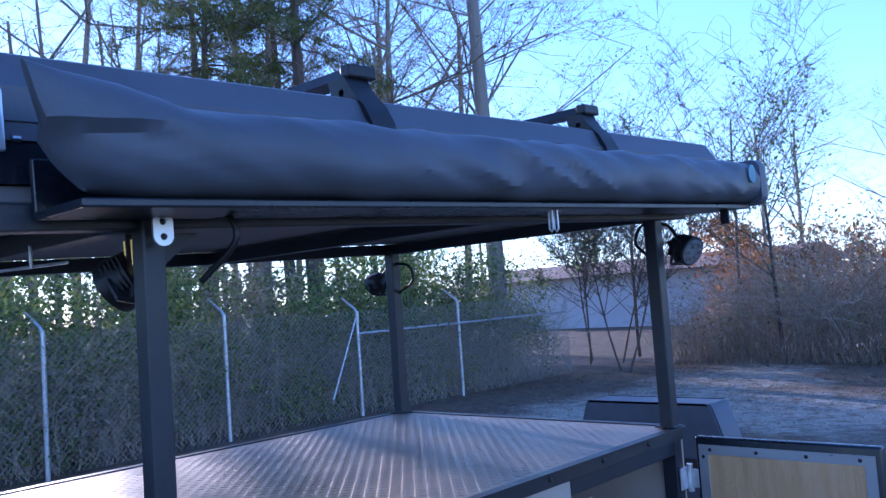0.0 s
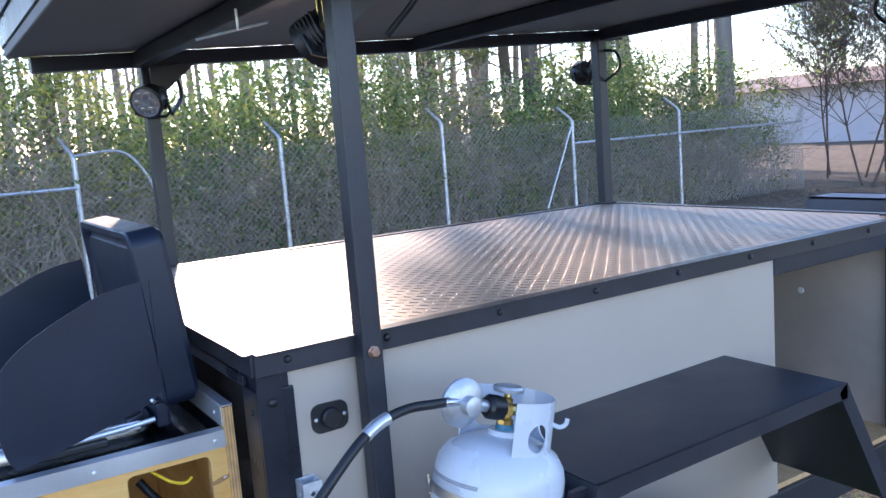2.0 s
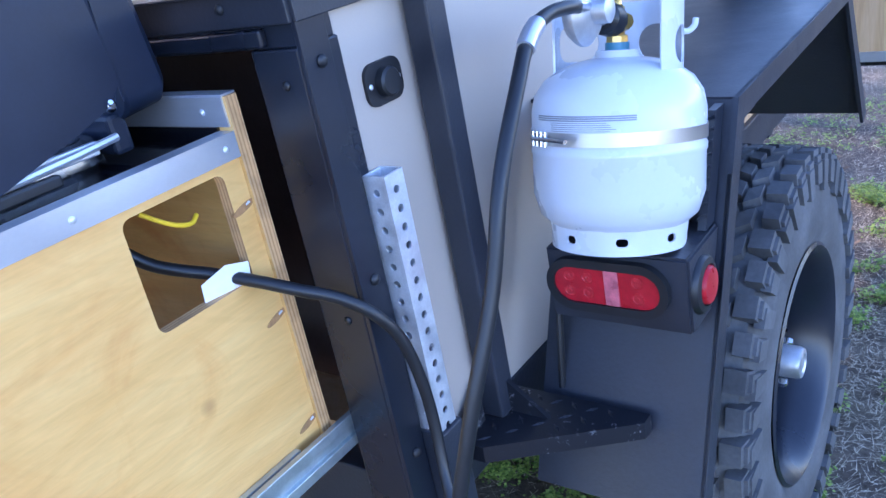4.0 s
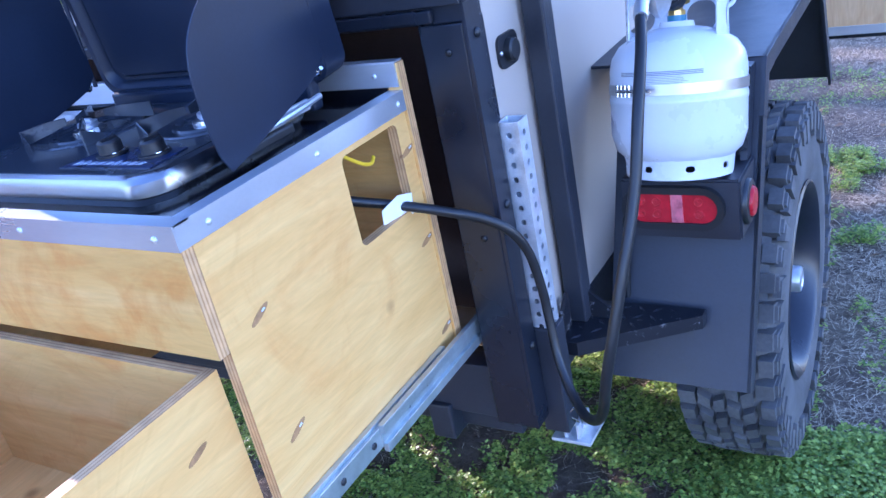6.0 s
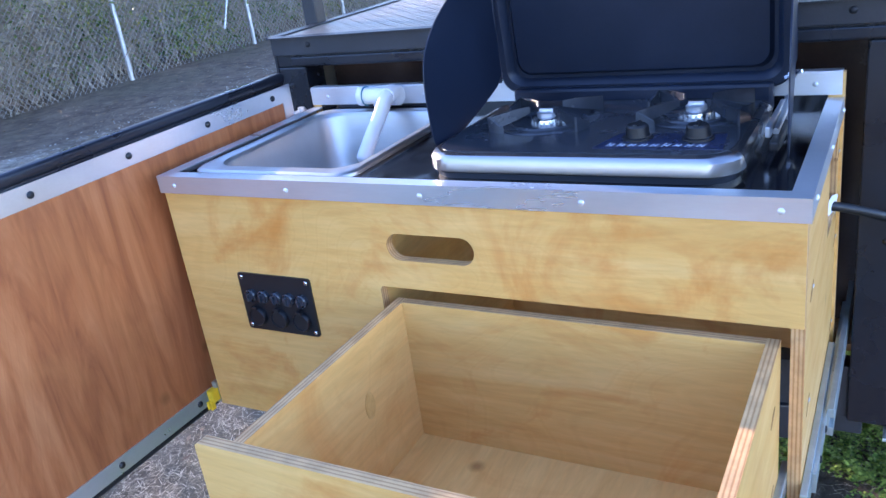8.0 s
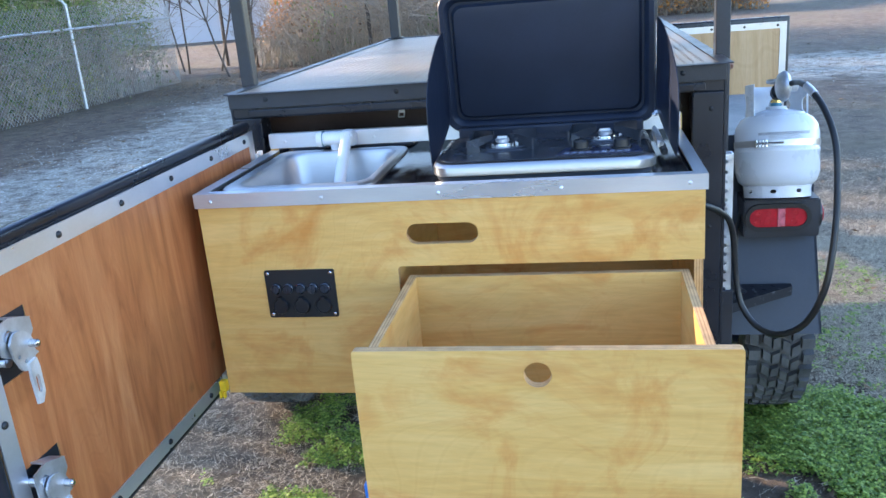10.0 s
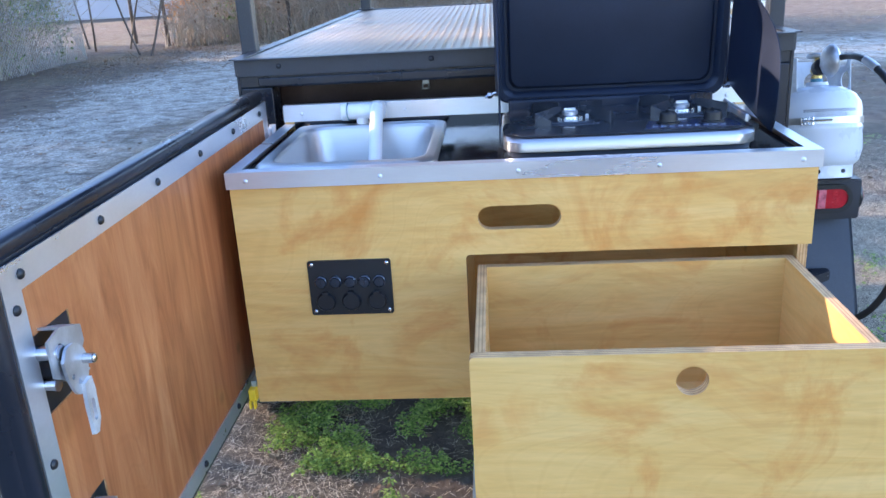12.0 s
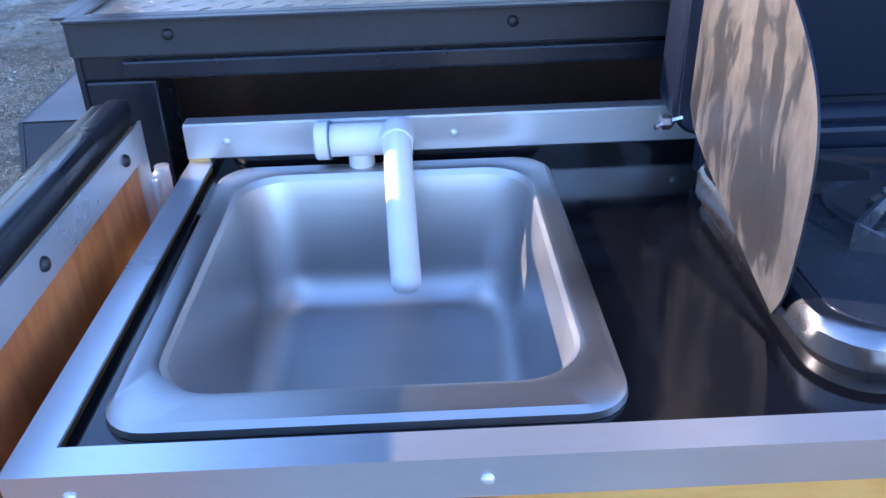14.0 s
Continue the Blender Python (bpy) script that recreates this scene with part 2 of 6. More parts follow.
PEBBLE = leaf_mat("pale_pebble", (0.28, 0.255, 0.21), (0.66, 0.62, 0.54), 0.85, 0.0)
DRYGRASS = leaf_mat("dead_grass", (0.29, 0.225, 0.15), (0.78, 0.64, 0.45), 0.8, 0.05)
SIDING = mat("pale_siding", (0.62, 0.64, 0.68), 0.7, 0, 0.08, 0.5, 20, 0.1)
ROOFING = mat("brown_roofing", (0.30, 0.20, 0.15), 0.9, 0, 0.3, 1.5, 20, 0.3)


def ground_mat():
    """Soil with leaf litter, and a pale gravel drive that runs past the trailer."""
    m, nt, b = nodes_of("ground")
    v = coords(nt)
    big, midn, fine = noise_tex(nt, v, 0.55, 4), noise_tex(nt, v, 6, 6, 0.65), noise_tex(nt, v, 70, 5, 0.7)
    soil = ramp(nt, midn, [(0.25, (0.065, 0.044, 0.031)), (0.5, (0.165, 0.118, 0.082)), (0.78, (0.29, 0.22, 0.16))])
    soil = mix(nt, ramp(nt, big, [(0.45, (0, 0, 0)), (0.7, (0.5,) * 3)]), soil, (0.17, 0.15, 0.085))
    grit = noise_tex(nt, v, 38, 6, 0.75)
    stone = ramp(nt, grit, [(0.36, (0.22, 0.19, 0.145)), (0.48, (0.52, 0.46, 0.37)), (0.60, (0.82, 0.76, 0.65))])
    lumps = noise_tex(nt, v, 17, 5, 0.7)
    sx = nt.nodes.new("ShaderNodeSeparateXYZ")
    nt.links.new(v, sx.inputs[0])

    def m2(op, a, c, d=None):
        n = nt.nodes.new("ShaderNodeMath")
        n.operation = op
        for i, s in enumerate((a, c, d)):
            if s is None:
                continue
            if isinstance(s, (int, float)):
                n.inputs[i].default_value = s
            else:
                nt.links.new(s, n.inputs[i])
        return n.outputs[0]
    wob = m2("MULTIPLY", m2("SUBTRACT", noise_tex(nt, v, 0.5, 5, 0.65), 0.5), 4.0)
    lane = m2("ABSOLUTE", m2("ADD", m2("ADD", sx.outputs[0], 4.6), wob), 0)
    lane = m2("SUBTRACT", 1.5, lane)
    cross = m2("SUBTRACT", 1.7, m2("ABSOLUTE", m2("ADD", m2("SUBTRACT", sx.outputs[1], 11.2), wob), 0))
    both = m2("MAXIMUM", lane, m2("MINIMUM", cross, m2("ADD", sx.outputs[0], 4.6)))
    fac = m2("MULTIPLY_ADD", both, 1.2, 0.35)
    fac = m2("MULTIPLY", ramp(nt, fac, [(0.0, (0, 0, 0)), (1.0, (0.85,) * 3)]), ramp(nt, midn, [(0.36, (0.25,) * 3), (0.56, (1, 1, 1))]))
    c = mix(nt, fac, soil, stone)
    c = mix(nt, 1.0, c, ramp(nt, fine, [(0.3, (0.70,) * 3), (0.65, (1, 1, 1))]), "MULTIPLY")
    c = mix(nt, 1.0, c, ramp(nt, lumps, [(0.35, (0.80,) * 3), (0.6, (1, 1, 1))]), "MULTIPLY")
    nt.links.new(c, b.inputs["Base Color"])
    b.inputs["Roughness"].default_value = 0.95
    bump(nt, b, m2("ADD", fine, m2("MULTIPLY", midn, 2.0)), 0.8, 0.02)
    return m


GROUND = ground_mat()


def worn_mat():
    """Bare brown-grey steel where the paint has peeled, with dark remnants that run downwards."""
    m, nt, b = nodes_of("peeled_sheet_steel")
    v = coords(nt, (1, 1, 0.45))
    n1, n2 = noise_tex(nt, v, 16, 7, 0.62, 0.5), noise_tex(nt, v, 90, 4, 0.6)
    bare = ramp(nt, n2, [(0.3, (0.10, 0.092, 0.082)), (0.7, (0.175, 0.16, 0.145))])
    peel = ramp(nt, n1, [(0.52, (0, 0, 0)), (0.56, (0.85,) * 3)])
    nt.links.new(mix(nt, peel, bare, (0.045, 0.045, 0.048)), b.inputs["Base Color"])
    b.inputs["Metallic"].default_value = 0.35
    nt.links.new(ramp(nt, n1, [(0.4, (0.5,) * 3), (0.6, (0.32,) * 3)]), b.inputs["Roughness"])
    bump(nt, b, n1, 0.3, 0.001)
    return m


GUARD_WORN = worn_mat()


def chipped_mat():
    """Glossy black paint, chipped through to bare steel in small flakes."""
    m, nt, b = nodes_of("chipped_black_paint")
    v = coords(nt)
    n1, n2 = noise_tex(nt, v, 55, 6, 0.7), noise_tex(nt, v, 9, 3)
    chips = mix(nt, 1.0, ramp(nt, n1, [(0.60, (0, 0, 0)), (0.63, (1, 1, 1))]), ramp(nt, n2, [(0.42, (0, 0, 0)), (0.60, (1, 1, 1))]), "MULTIPLY")
    nt.links.new(mix(nt, chips, (0.012, 0.013, 0.017), (0.42, 0.42, 0.43)), b.inputs["Base Color"])
    nt.links.new(chips, b.inputs["Metallic"])
    b.inputs["Roughness"].default_value = 0.34
    bump(nt, b, n1, 0.2, 0.001)
    return m


CHIPPED = chipped_mat()


def counter_mat():
    """Black gloss laminate with dust specks and dull smears."""
    m, nt, b = nodes_of("dusty_black_laminate")
    v = coords(nt)
    dust = ramp(nt, noise_tex(nt, v, 420, 2, 0.5), [(0.76, (0, 0, 0)), (0.80, (1, 1, 1))])
    smear = noise_tex(nt, coords(nt, (3, 1, 1)), 7, 5, 0.65, 0.6)
    nt.links.new(mix(nt, dust, (0.006, 0.006, 0.008), (0.30, 0.30, 0.30)), b.inputs["Base Color"])
    nt.links.new(ramp(nt, smear, [(0.35, (0.06,) * 3), (0.70, (0.22,) * 3)]), b.inputs["Roughness"])
    return m


COUNTER = counter_mat()


# ---- mesh helpers ----
def finish(bm, name, mats, smooth=True):
    bmesh.ops.recalc_face_normals(bm, faces=bm.faces)
    if smooth:
        for f in bm.faces:
            f.smooth = True
        for e in bm.edges:
            if len(e.link_faces) == 2 and e.calc_face_angle(0) > 0.6:
                e.smooth = False
    me = bpy.data.meshes.new(name)
    bm.to_mesh(me)
    bm.free()
    for m in mats if isinstance(mats, (list, tuple)) else [mats]:
        me.materials.append(m)
    return me


def part(name, bm, material, parent=None, label="", smooth=True):
    ob = new(name, finish(bm, name, material, smooth))
    if parent is not None:
        bpy.context.view_layer.update()
        ob.parent = parent
        ob.matrix_parent_inverse = parent.matrix_world.inverted()
    if label:
        ob["label"] = label
    return ob


def thing(name, at, label, category, group="", kind=""):
    ob = new(name)
    ob.empty_display_size = 0.1
    ob.location = at
    bpy.context.view_layer.update()
    return tagged(ob, label, category, group, kind)


def box(bm, x0, x1, y0, y1, z0, z1, bev=0.0, m=None, mi=0, seg=2):
    t = bmesh.new()
    bmesh.ops.create_cube(t, size=1, matrix=Matrix.Translation(((x0 + x1) / 2, (y0 + y1) / 2, (z0 + z1) / 2)) @ Matrix.Diagonal((x1 - x0, y1 - y0, z1 - z0, 1)))
    if bev:
        bmesh.ops.bevel(t, geom=t.edges[:], offset=bev, segments=seg, affect="EDGES", profile=0.5)
        if seg < 3:
            for e in t.edges:
                e.smooth = False
    return merge(bm, t, m, mi)


def merge(bm, t, m=None, mi=None):
    vs = {}
    for v in t.verts:
        vs[v] = bm.verts.new(m @ v.co if m else v.co)
    for f in t.faces:
        try:
            g = bm.faces.new([vs[v] for v in f.verts])
        except ValueError:
            continue
        g.material_index = f.material_index if mi is None else mi
    for e in t.edges:
        if not e.smooth:
            k = bm.edges.get((vs[e.verts[0]], vs[e.verts[1]]))
            if k:
                k.smooth = False
    t.free()
    return bm


def ring(bm, pts):
    return [bm.verts.new(p) for p in pts]


def bridge(bm, a, b, closed=True, mi=0):
    n = len(a)
    for i in range(n if closed else n - 1):
        j = (i + 1) % n
        f = bm.faces.new((a[i], a[j], b[j], b[i]))
        f.material_index = mi


def loft(bm, rings, cap=True, mi=0):
    rs = [ring(bm, r) for r in rings]
    for a, b in zip(rs, rs[1:]):
        bridge(bm, a, b, True, mi)
    if cap:
        for r in (rs[0], rs[-1]):
            bm.faces.new(r).material_index = mi
    return bm


def frame_of(d):
    d = Vector(d).normalized()
    u = d.orthogonal().normalized()
    return d, u, d.cross(u)


def cyl(bm, p0, p1, r0, r1=None, seg=16, cap=True, mi=0):
    p0, p1 = Vector(p0), Vector(p1)
    r1 = r0 if r1 is None else r1
    d, u, w = frame_of(p1 - p0)
    rr = [[p + (u * math.cos(a) + w * math.sin(a)) * r for a in (2 * math.pi * i / seg for i in range(seg))] for p, r in ((p0, r0), (p1, r1))]
    return loft(bm, rr, cap, mi)


def lathe(bm, prof, base, axis=(0, 0, 1), seg=32, mi=0, cap=True):
    """Rings of (radius, height along the axis)."""
    base = Vector(base)
    d, u, w = frame_of(axis)
    return loft(bm, [[base + d * h + (u * math.cos(a) + w * math.sin(a)) * r for a in (2 * math.pi * i / seg for i in range(seg))] for r, h in prof], cap, mi)


def spline(pts, n=8):
    """A smooth line through points (Catmull-Rom)."""
    P = [Vector(p) for p in pts]
    P = [P[0] * 2 - P[1]] + P + [P[-1] * 2 - P[-2]]
    out = []
    for i in range(1, len(P) - 2):
        a, b, c, d = P[i - 1:i + 3]
        for k in range(n):
            t = k / n
            out.append(0.5 * ((2 * b) + (c - a) * t + (2 * a - 5 * b + 4 * c - d) * t * t + (3 * b - a - 3 * c + d) * t ** 3))
    out.append(P[-2])
    return out


def tube(bm, pts, r, seg=10, cap=True, mi=0):
    P = [Vector(p) for p in pts]
    rad = r if isinstance(r, (list, tuple)) else [r] * len(P)
    d, u, w = frame_of(P[1] - P[0])
    rings = []
    for i, p in enumerate(P):
        t = (P[min(i + 1, len(P) - 1)] - P[max(i - 1, 0)]).normalized()
        u = (u - t * u.dot(t)).normalized()
        w = t.cross(u)
        rings.append([p + (u * math.cos(2 * math.pi * k / seg) + w * math.sin(2 * math.pi * k / seg)) * rad[i] for k in range(seg)])
    return loft(bm, rings, cap, mi)


def rrect(x0, x1, y0, y1, r, n=5):
    out = []
    for cx, cy, a in ((x1 - r, y1 - r, 0), (x0 + r, y1 - r, 90), (x0 + r, y0 + r, 180), (x1 - r, y0 + r, 270)):
        for k in range(n + 1):
            b = radians(a + 90 * k / n)
            out.append((cx + r * math.cos(b), cy + r * math.sin(b)))
    return out


def circle(cx, cy, r, n=20):
    return [(cx + r * math.cos(2 * math.pi * k / n), cy + r * math.sin(2 * math.pi * k / n)) for k in range(n)]


def plate(bm, outline, holes, axis, d0, d1, mi=0, me=None):
    """A flat sheet with holes right through it, between d0 and d1 along one axis; its edges may take another material."""
    me = mi if me is None else me
    put = {"x": lambda a, b, d: (d, a, b), "y": lambda a, b, d: (a, d, b), "z": lambda a, b, d: (a, b, d)}[axis]
    t = bmesh.new()
    loops = []
    for lp in [outline] + list(holes):
        vs = [t.verts.new((a, b, 0)) for a, b in lp]
        for i in range(len(vs)):
            t.edges.new((vs[i], vs[(i + 1) % len(vs)]))
        loops.append(lp)
    bmesh.ops.triangle_fill(t, use_beauty=True, use_dissolve=False, edges=t.edges[:])
    t.verts.index_update()
    co = [(v.co.x, v.co.y) for v in t.verts]
    A, B = [bm.verts.new(put(a, b, d0)) for a, b in co], [bm.verts.new(put(a, b, d1)) for a, b in co]
    for f in t.faces:
        ix = [v.index for v in f.verts]
        bm.faces.new([A[i] for i in ix]).material_index = mi
        bm.faces.new([B[i] for i in reversed(ix)]).material_index = mi
    k = 0
    for lp in loops:
        n = len(lp)
        for i in range(n):
            j = (i + 1) % n
            bm.faces.new((A[k + i], A[k + j], B[k + j], B[k + i])).material_index = me
        k += n
    t.free()
    return bm


def bolt(bm, at, d, r=0.006, h=0.004, seg=10):
    """A domed screw head that stands on a face and points along d."""
    lathe(bm, [(r, 0), (r, h * 0.35), (r * 0.75, h * 0.8), (r * 0.35, h)], at, d, seg)


def scatter_mesh(name, verts, faces, material, parent=None, label=""):
    me = bpy.data.meshes.new(name)
    me.from_pydata(verts, [], faces)
    me.materials.append(material)
    ob = new(name, me)
    if parent is not None:
        bpy.context.view_layer.update()
        ob.parent = parent
        ob.matrix_parent_inverse = parent.matrix_world.inverted()
    if label:
        ob["label"] = label
    return ob


# ---- ground ----
def build_ground():
    bm = bmesh.new()
    xs = [-400, -120, -50, -25] + [-14 + i * 0.5 for i in range(49)] + [16, 30, 60, 120, 400]
    ys = [-400, -120, -40, -15] + [-6 + i * 0.5 for i in range(53)] + [26, 34, 50, 90, 150, 400]
    rows = []
    for y in ys:
        rows.append([bm.verts.new((x, y, GZ + 0.05 * (noise.noise((x * 0.4, y * 0.4, 0)) if abs(x) < 14 else 0) * min(1, max(0, math.hypot(x - 0.4, y - 0.8) - 2) / 3))) for x in xs])
    for a, b in zip(rows, rows[1:]):
        for i in range(len(xs) - 1):
            bm.faces.new((a[i], a[i + 1], b[i + 1], b[i]))
    tagged(part("ground", bm, GROUND), "brown soil with leaf litter and a pale gravel drive", "ground", kind="structure")


build_ground()

# ---- trailer ----
W, Y0, Y1, TOP = 0.655, 0.52, 2.60, 0.89       # half width, back edge, front edge and deck height


def build_trailer():
    tr = thing("camping_trailer", (0, 1.5, GZ), "black off-road camping trailer with beige sides and diamond plate deck", "trailer")

    # deck with raised treads
    bm = bmesh.new()
    box(bm, -W + 0.004, W - 0.004, Y0 + 0.004, Y1 - 0.004, TOP - 0.012, TOP - 0.001)
    deck = part("deck_plate", bm, TREADS, tr, "diamond plate steel deck")
    V, F = [], []
    p = 0.0225
    for i in range(-28, 29):
        for j in range(92):
            cx, cy = i * p, Y0 + 0.034 + j * p
            if abs(cx) > W - 0.032 or cy > Y1 - 0.034:
                continue
            s = 1 if (i + j) % 2 else -1
            dx, dy = 0.7071 * s, 0.7071
            k = len(V)
            L, H, z = 0.0118, 0.0034, TOP - 0.0012
            V += [(cx - dx * L, cy - dy * L, z), (cx + dy * H, cy - dx * H, z), (cx + dx * L, cy + dy * L, z), (cx - dy * H, cy + dx * H, z),
                  (cx - dx * L * 0.45, cy - dy * L * 0.45, z + 0.0011), (cx + dx * L * 0.45, cy + dy * L * 0.45, z + 0.0011)]
            F += [(k, k + 1, k + 5, k + 4), (k + 1, k + 2, k + 5), (k + 2, k + 3, k + 4, k + 5), (k + 3, k, k + 4)]
    scatter_mesh("deck_tread", V, F, TREAD_TOP, deck)["kind"] = "stuff"

    # angle trim round the deck, with bolts
    for name, a in (("deck_trim", (W - 0.002, W + 0.006, Y0, Y1)), ("deck_trim", (-W - 0.006, -W + 0.002, Y0, Y1)), ("deck_trim", (-W, W, Y0 - 0.006, Y0 + 0.002)), ("deck_trim", (-W, W, Y1 - 0.002, Y1 + 0.006))):
        bm = bmesh.new()
        box(bm, *a, TOP - 0.040, TOP + 0.003, 0.0015)
        x0, x1, y0, y1 = a
        if x1 - x0 < 0.05:
            box(bm, min(x0, x1 - 0.02), max(x1, x0 + 0.02), y0, y1, TOP - 0.0005, TOP + 0.0028, 0.001)
        else:
            box(bm, x0, x1, min(y0, y1 - 0.02), max(y1, y0 + 0.02), TOP - 0.0007, TOP + 0.0026, 0.001)
        t = part(name, bm, COAT, tr)
        ys = [0.58] + [0.778 + 0.264 * i for i in range(7)]
        for k in range(8 if x1 - x0 < 0.05 else 4):
            bm = bmesh.new()
            if x1 - x0 < 0.05:
                sx = 1 if x0 > 0 else -1
                bolt(bm, (sx * (W + 0.006), ys[k], TOP - 0.017), (sx, 0, 0), 0.0075, 0.006)
            else:
                sy = 1 if y0 > 1 else -1
                bolt(bm, (-0.55 + 0.3667 * k, (Y1 if sy > 0 else Y0) + 0.006 * sy, TOP - 0.017), (0, sy, 0), 0.0065, 0.005)
            part("bolt", bm, PLASTIC, t)

    # back frame: beam, pillars, sill
    bm = bmesh.new()
    box(bm, -W, W, Y0 + 0.003, Y0 + 0.06, 0.822, TOP - 0.035, 0.003)
    box(bm, -W + 0.05, W - 0.05, Y0 - 0.008, Y0 + 0.003, 0.826, 0.846, 0.003)
    part("back_beam", bm, SATIN, tr, "glossy black top beam of the kitchen bay")
    for s in (1, -1):
        bm = bmesh.new()
        box(bm, *sorted((s * 0.574, s * (W - 0.004))), Y0, Y0 + 0.07, 0.085, 0.822, 0.003)
        pl = part("pillar", bm, SATIN, tr)
        for z in (0.801, 0.522, 0.25):
            bm = bmesh.new()
            bolt(bm, (s * (W + 0.003), 0.546, z), (s, 0, 0), 0.008, 0.006)
            part("bolt", bm, PLASTIC, pl)
        for z in (0.78, 0.47):
            bm = bmesh.new()
            bolt(bm, (s * 0.62, Y0, z), (0, -1, 0), 0.006, 0.004)
            part("bolt", bm, PLASTIC, pl)
        bm = bmesh.new()
        box(bm, *sorted((s * (W - 0.004), s * (W + 0.003))), Y0, 0.566, 0.085, TOP - 0.036, 0.001)
        part("corner_trim", bm, SATIN, tr)
        # side skins
        bm = bmesh.new()
        if s > 0:
            box(bm, W - 0.014, W - 0.008, 0.56, 1.945, 0.2, TOP - 0.03)
        else:
            box(bm, -W + 0.008, -W + 0.014, 0.56, Y1 - 0.05, 0.2, TOP - 0.03)
        part("side_panel", bm, BEIGE, tr, "smooth beige composite side panel")
        bm = bmesh.new()
        box(bm, *sorted((s * (W - 0.06), s * (W - 0.006))), Y0 + 0.073, Y1 - 0.003, 0.10, 0.20, 0.004)
        part("frame_rail", bm, COAT, tr)
        bm = bmesh.new()
        box(bm, *sorted((s * (W - 0.05), s * (W - 0.001))), 2.545, Y1, 0.2, TOP - 0.035, 0.003)
        part("pillar", bm, COAT, tr)
    bm = bmesh.new()
    box(bm, W - 0.045, W - 0.004, 1.945, 2.545, TOP - 0.085, TOP - 0.035, 0.003)
    part("door_header", bm, COAT, tr)
    bm = bmesh.new()
    box(bm, -0.574, 0.574, Y0 + 0.012, Y0 + 0.06, 0.085, 0.20, 0.003)
    part("back_sill", bm, COAT, tr)
    # inside liners: floor, front wall, partitions, far wall
    bm = bmesh.new()
    box(bm, -W + 0.02, W - 0.02, Y0 + 0.075, Y1 - 0.03, 0.2, 0.215)
    part("floor_panel", bm, PINE, tr)
    bm = bmesh.new()
    box(bm, -W + 0.02, W - 0.03, Y1 - 0.03, Y1 - 0.012, 0.215, TOP - 0.014)
    part("front_wall", bm, GREYIN, tr)
    bm = bmesh.new()
    box(bm, -W + 0.03, W - 0.03, 0.70, 0.715, 0.215, TOP - 0.014)
    part("partition", bm, DARKPLY, tr, "dark lacquered partition")
    bm = bmesh.new()
    box(bm, -W + 0.03, W - 0.03, 1.90, 1.915, 0.215, TOP - 0.014)
    part("partition", bm, GREYIN, tr)
    bm = bmesh.new()
    box(bm, -W, W, Y1 - 0.01, Y1, 0.2, TOP - 0.036, 0.002)
    part("front_skin", bm, BEIGE, tr)
    # a plain white disc stands in for a bright spot on this wall
    bm = bmesh.new()
    lathe(bm, [(0.011, 0), (0.011, 0.004), (0.004, 0.006)], (0.3, Y1 - 0.03, 0.62), (0, -1, 0), 12)
    part("bright_spot_disc", bm, PVC, tr)
    bm = bmesh.new()
    box(bm, -0.222, -0.206, 0.688, 0.70, 0.79, 0.815, 0.001)
    tube(bm, [(-0.222, 0.69, 0.792), (-0.222, 0.68, 0.78), (-0.206, 0.68, 0.78), (-0.206, 0.69, 0.792)], 0.0025, 8)
    part("hasp", bm, ZINC, tr)

    # chassis, axle and tongue
    bm = bmesh.new()
    for s in (1, -1):
        box(bm, *sorted((s * 0.42, s * 0.47)), Y0, 3.0, 0.02, 0.10, 0.004)
    for y in (0.56, 1.4, 2.5):
        box(bm, -0.60, 0.60, y, y + 0.05, 0.03, 0.098, 0.004)
    part("chassis", bm, COAT, tr)
    bm = bmesh.new()
    cyl(bm, (-0.82, 1.295, 0.0), (0.82, 1.295, 0.0), 0.03)
    part("axle", bm, COAT, tr)
    bm = bmesh.new()
    for s in (1, -1):
        tube(bm, [(s * 0.45, 2.6, 0.06), (0, 4.3, 0.06)], 0.04, 4)
    part("tongue", bm, COAT, tr)

    # posts
    for x0, x1, y0, y1, z0 in ((0.655, 0.694, 0.711, 0.752, 0.2), (-0.694, -0.655, 0.705, 0.746, 0.2), (0.606, 0.652, 2.545, 2.592, TOP), (-0.652, -0.606, 2.545, 2.592, TOP)):
        bm = bmesh.new()
        box(bm, x0, x1, y0, y1, z0, 1.53 + 0.035 * (y0 - 0.7), 0.004)
        ps = part("post", bm, COAT, tr, "square black steel roof post")
        if z0 < 0.5:
            bm = bmesh.new()
            s = 1 if x0 > 0 else -1
            lathe(bm, [(0.0125, 0), (0.0125, 0.002), (0.010, 0.003), (0.010, 0.009), (0.007, 0.011)], (s * 0.694, (y0 + y1) / 2, 0.86), (s, 0, 0), 6)
            part("bolt", bm, BRONZE, ps, "reddish bronze bolt head")
        else:
            bm = bmesh.new()
            s = 1 if x0 > 0 else -1
            box(bm, x0 - 0.012, x1 + 0.012, y0 - 0.012, y1 + 0.004, TOP + 0.003, TOP + 0.009, 0.002)
            part("foot_plate", bm, COAT, ps)

    # socket on the side
    bm = bmesh.new()
    plate(bm, rrect(0.653 - 0.036, 0.653 + 0.036, 0.747 - 0.027, 0.747 + 0.027, 0.017, 5), [], "x", W - 0.008, W - 0.003)
    so = part("power_socket", bm, PLASTIC, tr, "black round power socket with a cap")
    bm = bmesh.new()
    lathe(bm, [(0.019, 0), (0.019, 0.010), (0.016, 0.013), (0.010, 0.013)], (W - 0.003, 0.653, 0.747), (1, 0, 0), 24)
    part("cap", bm, RUBBER, so)
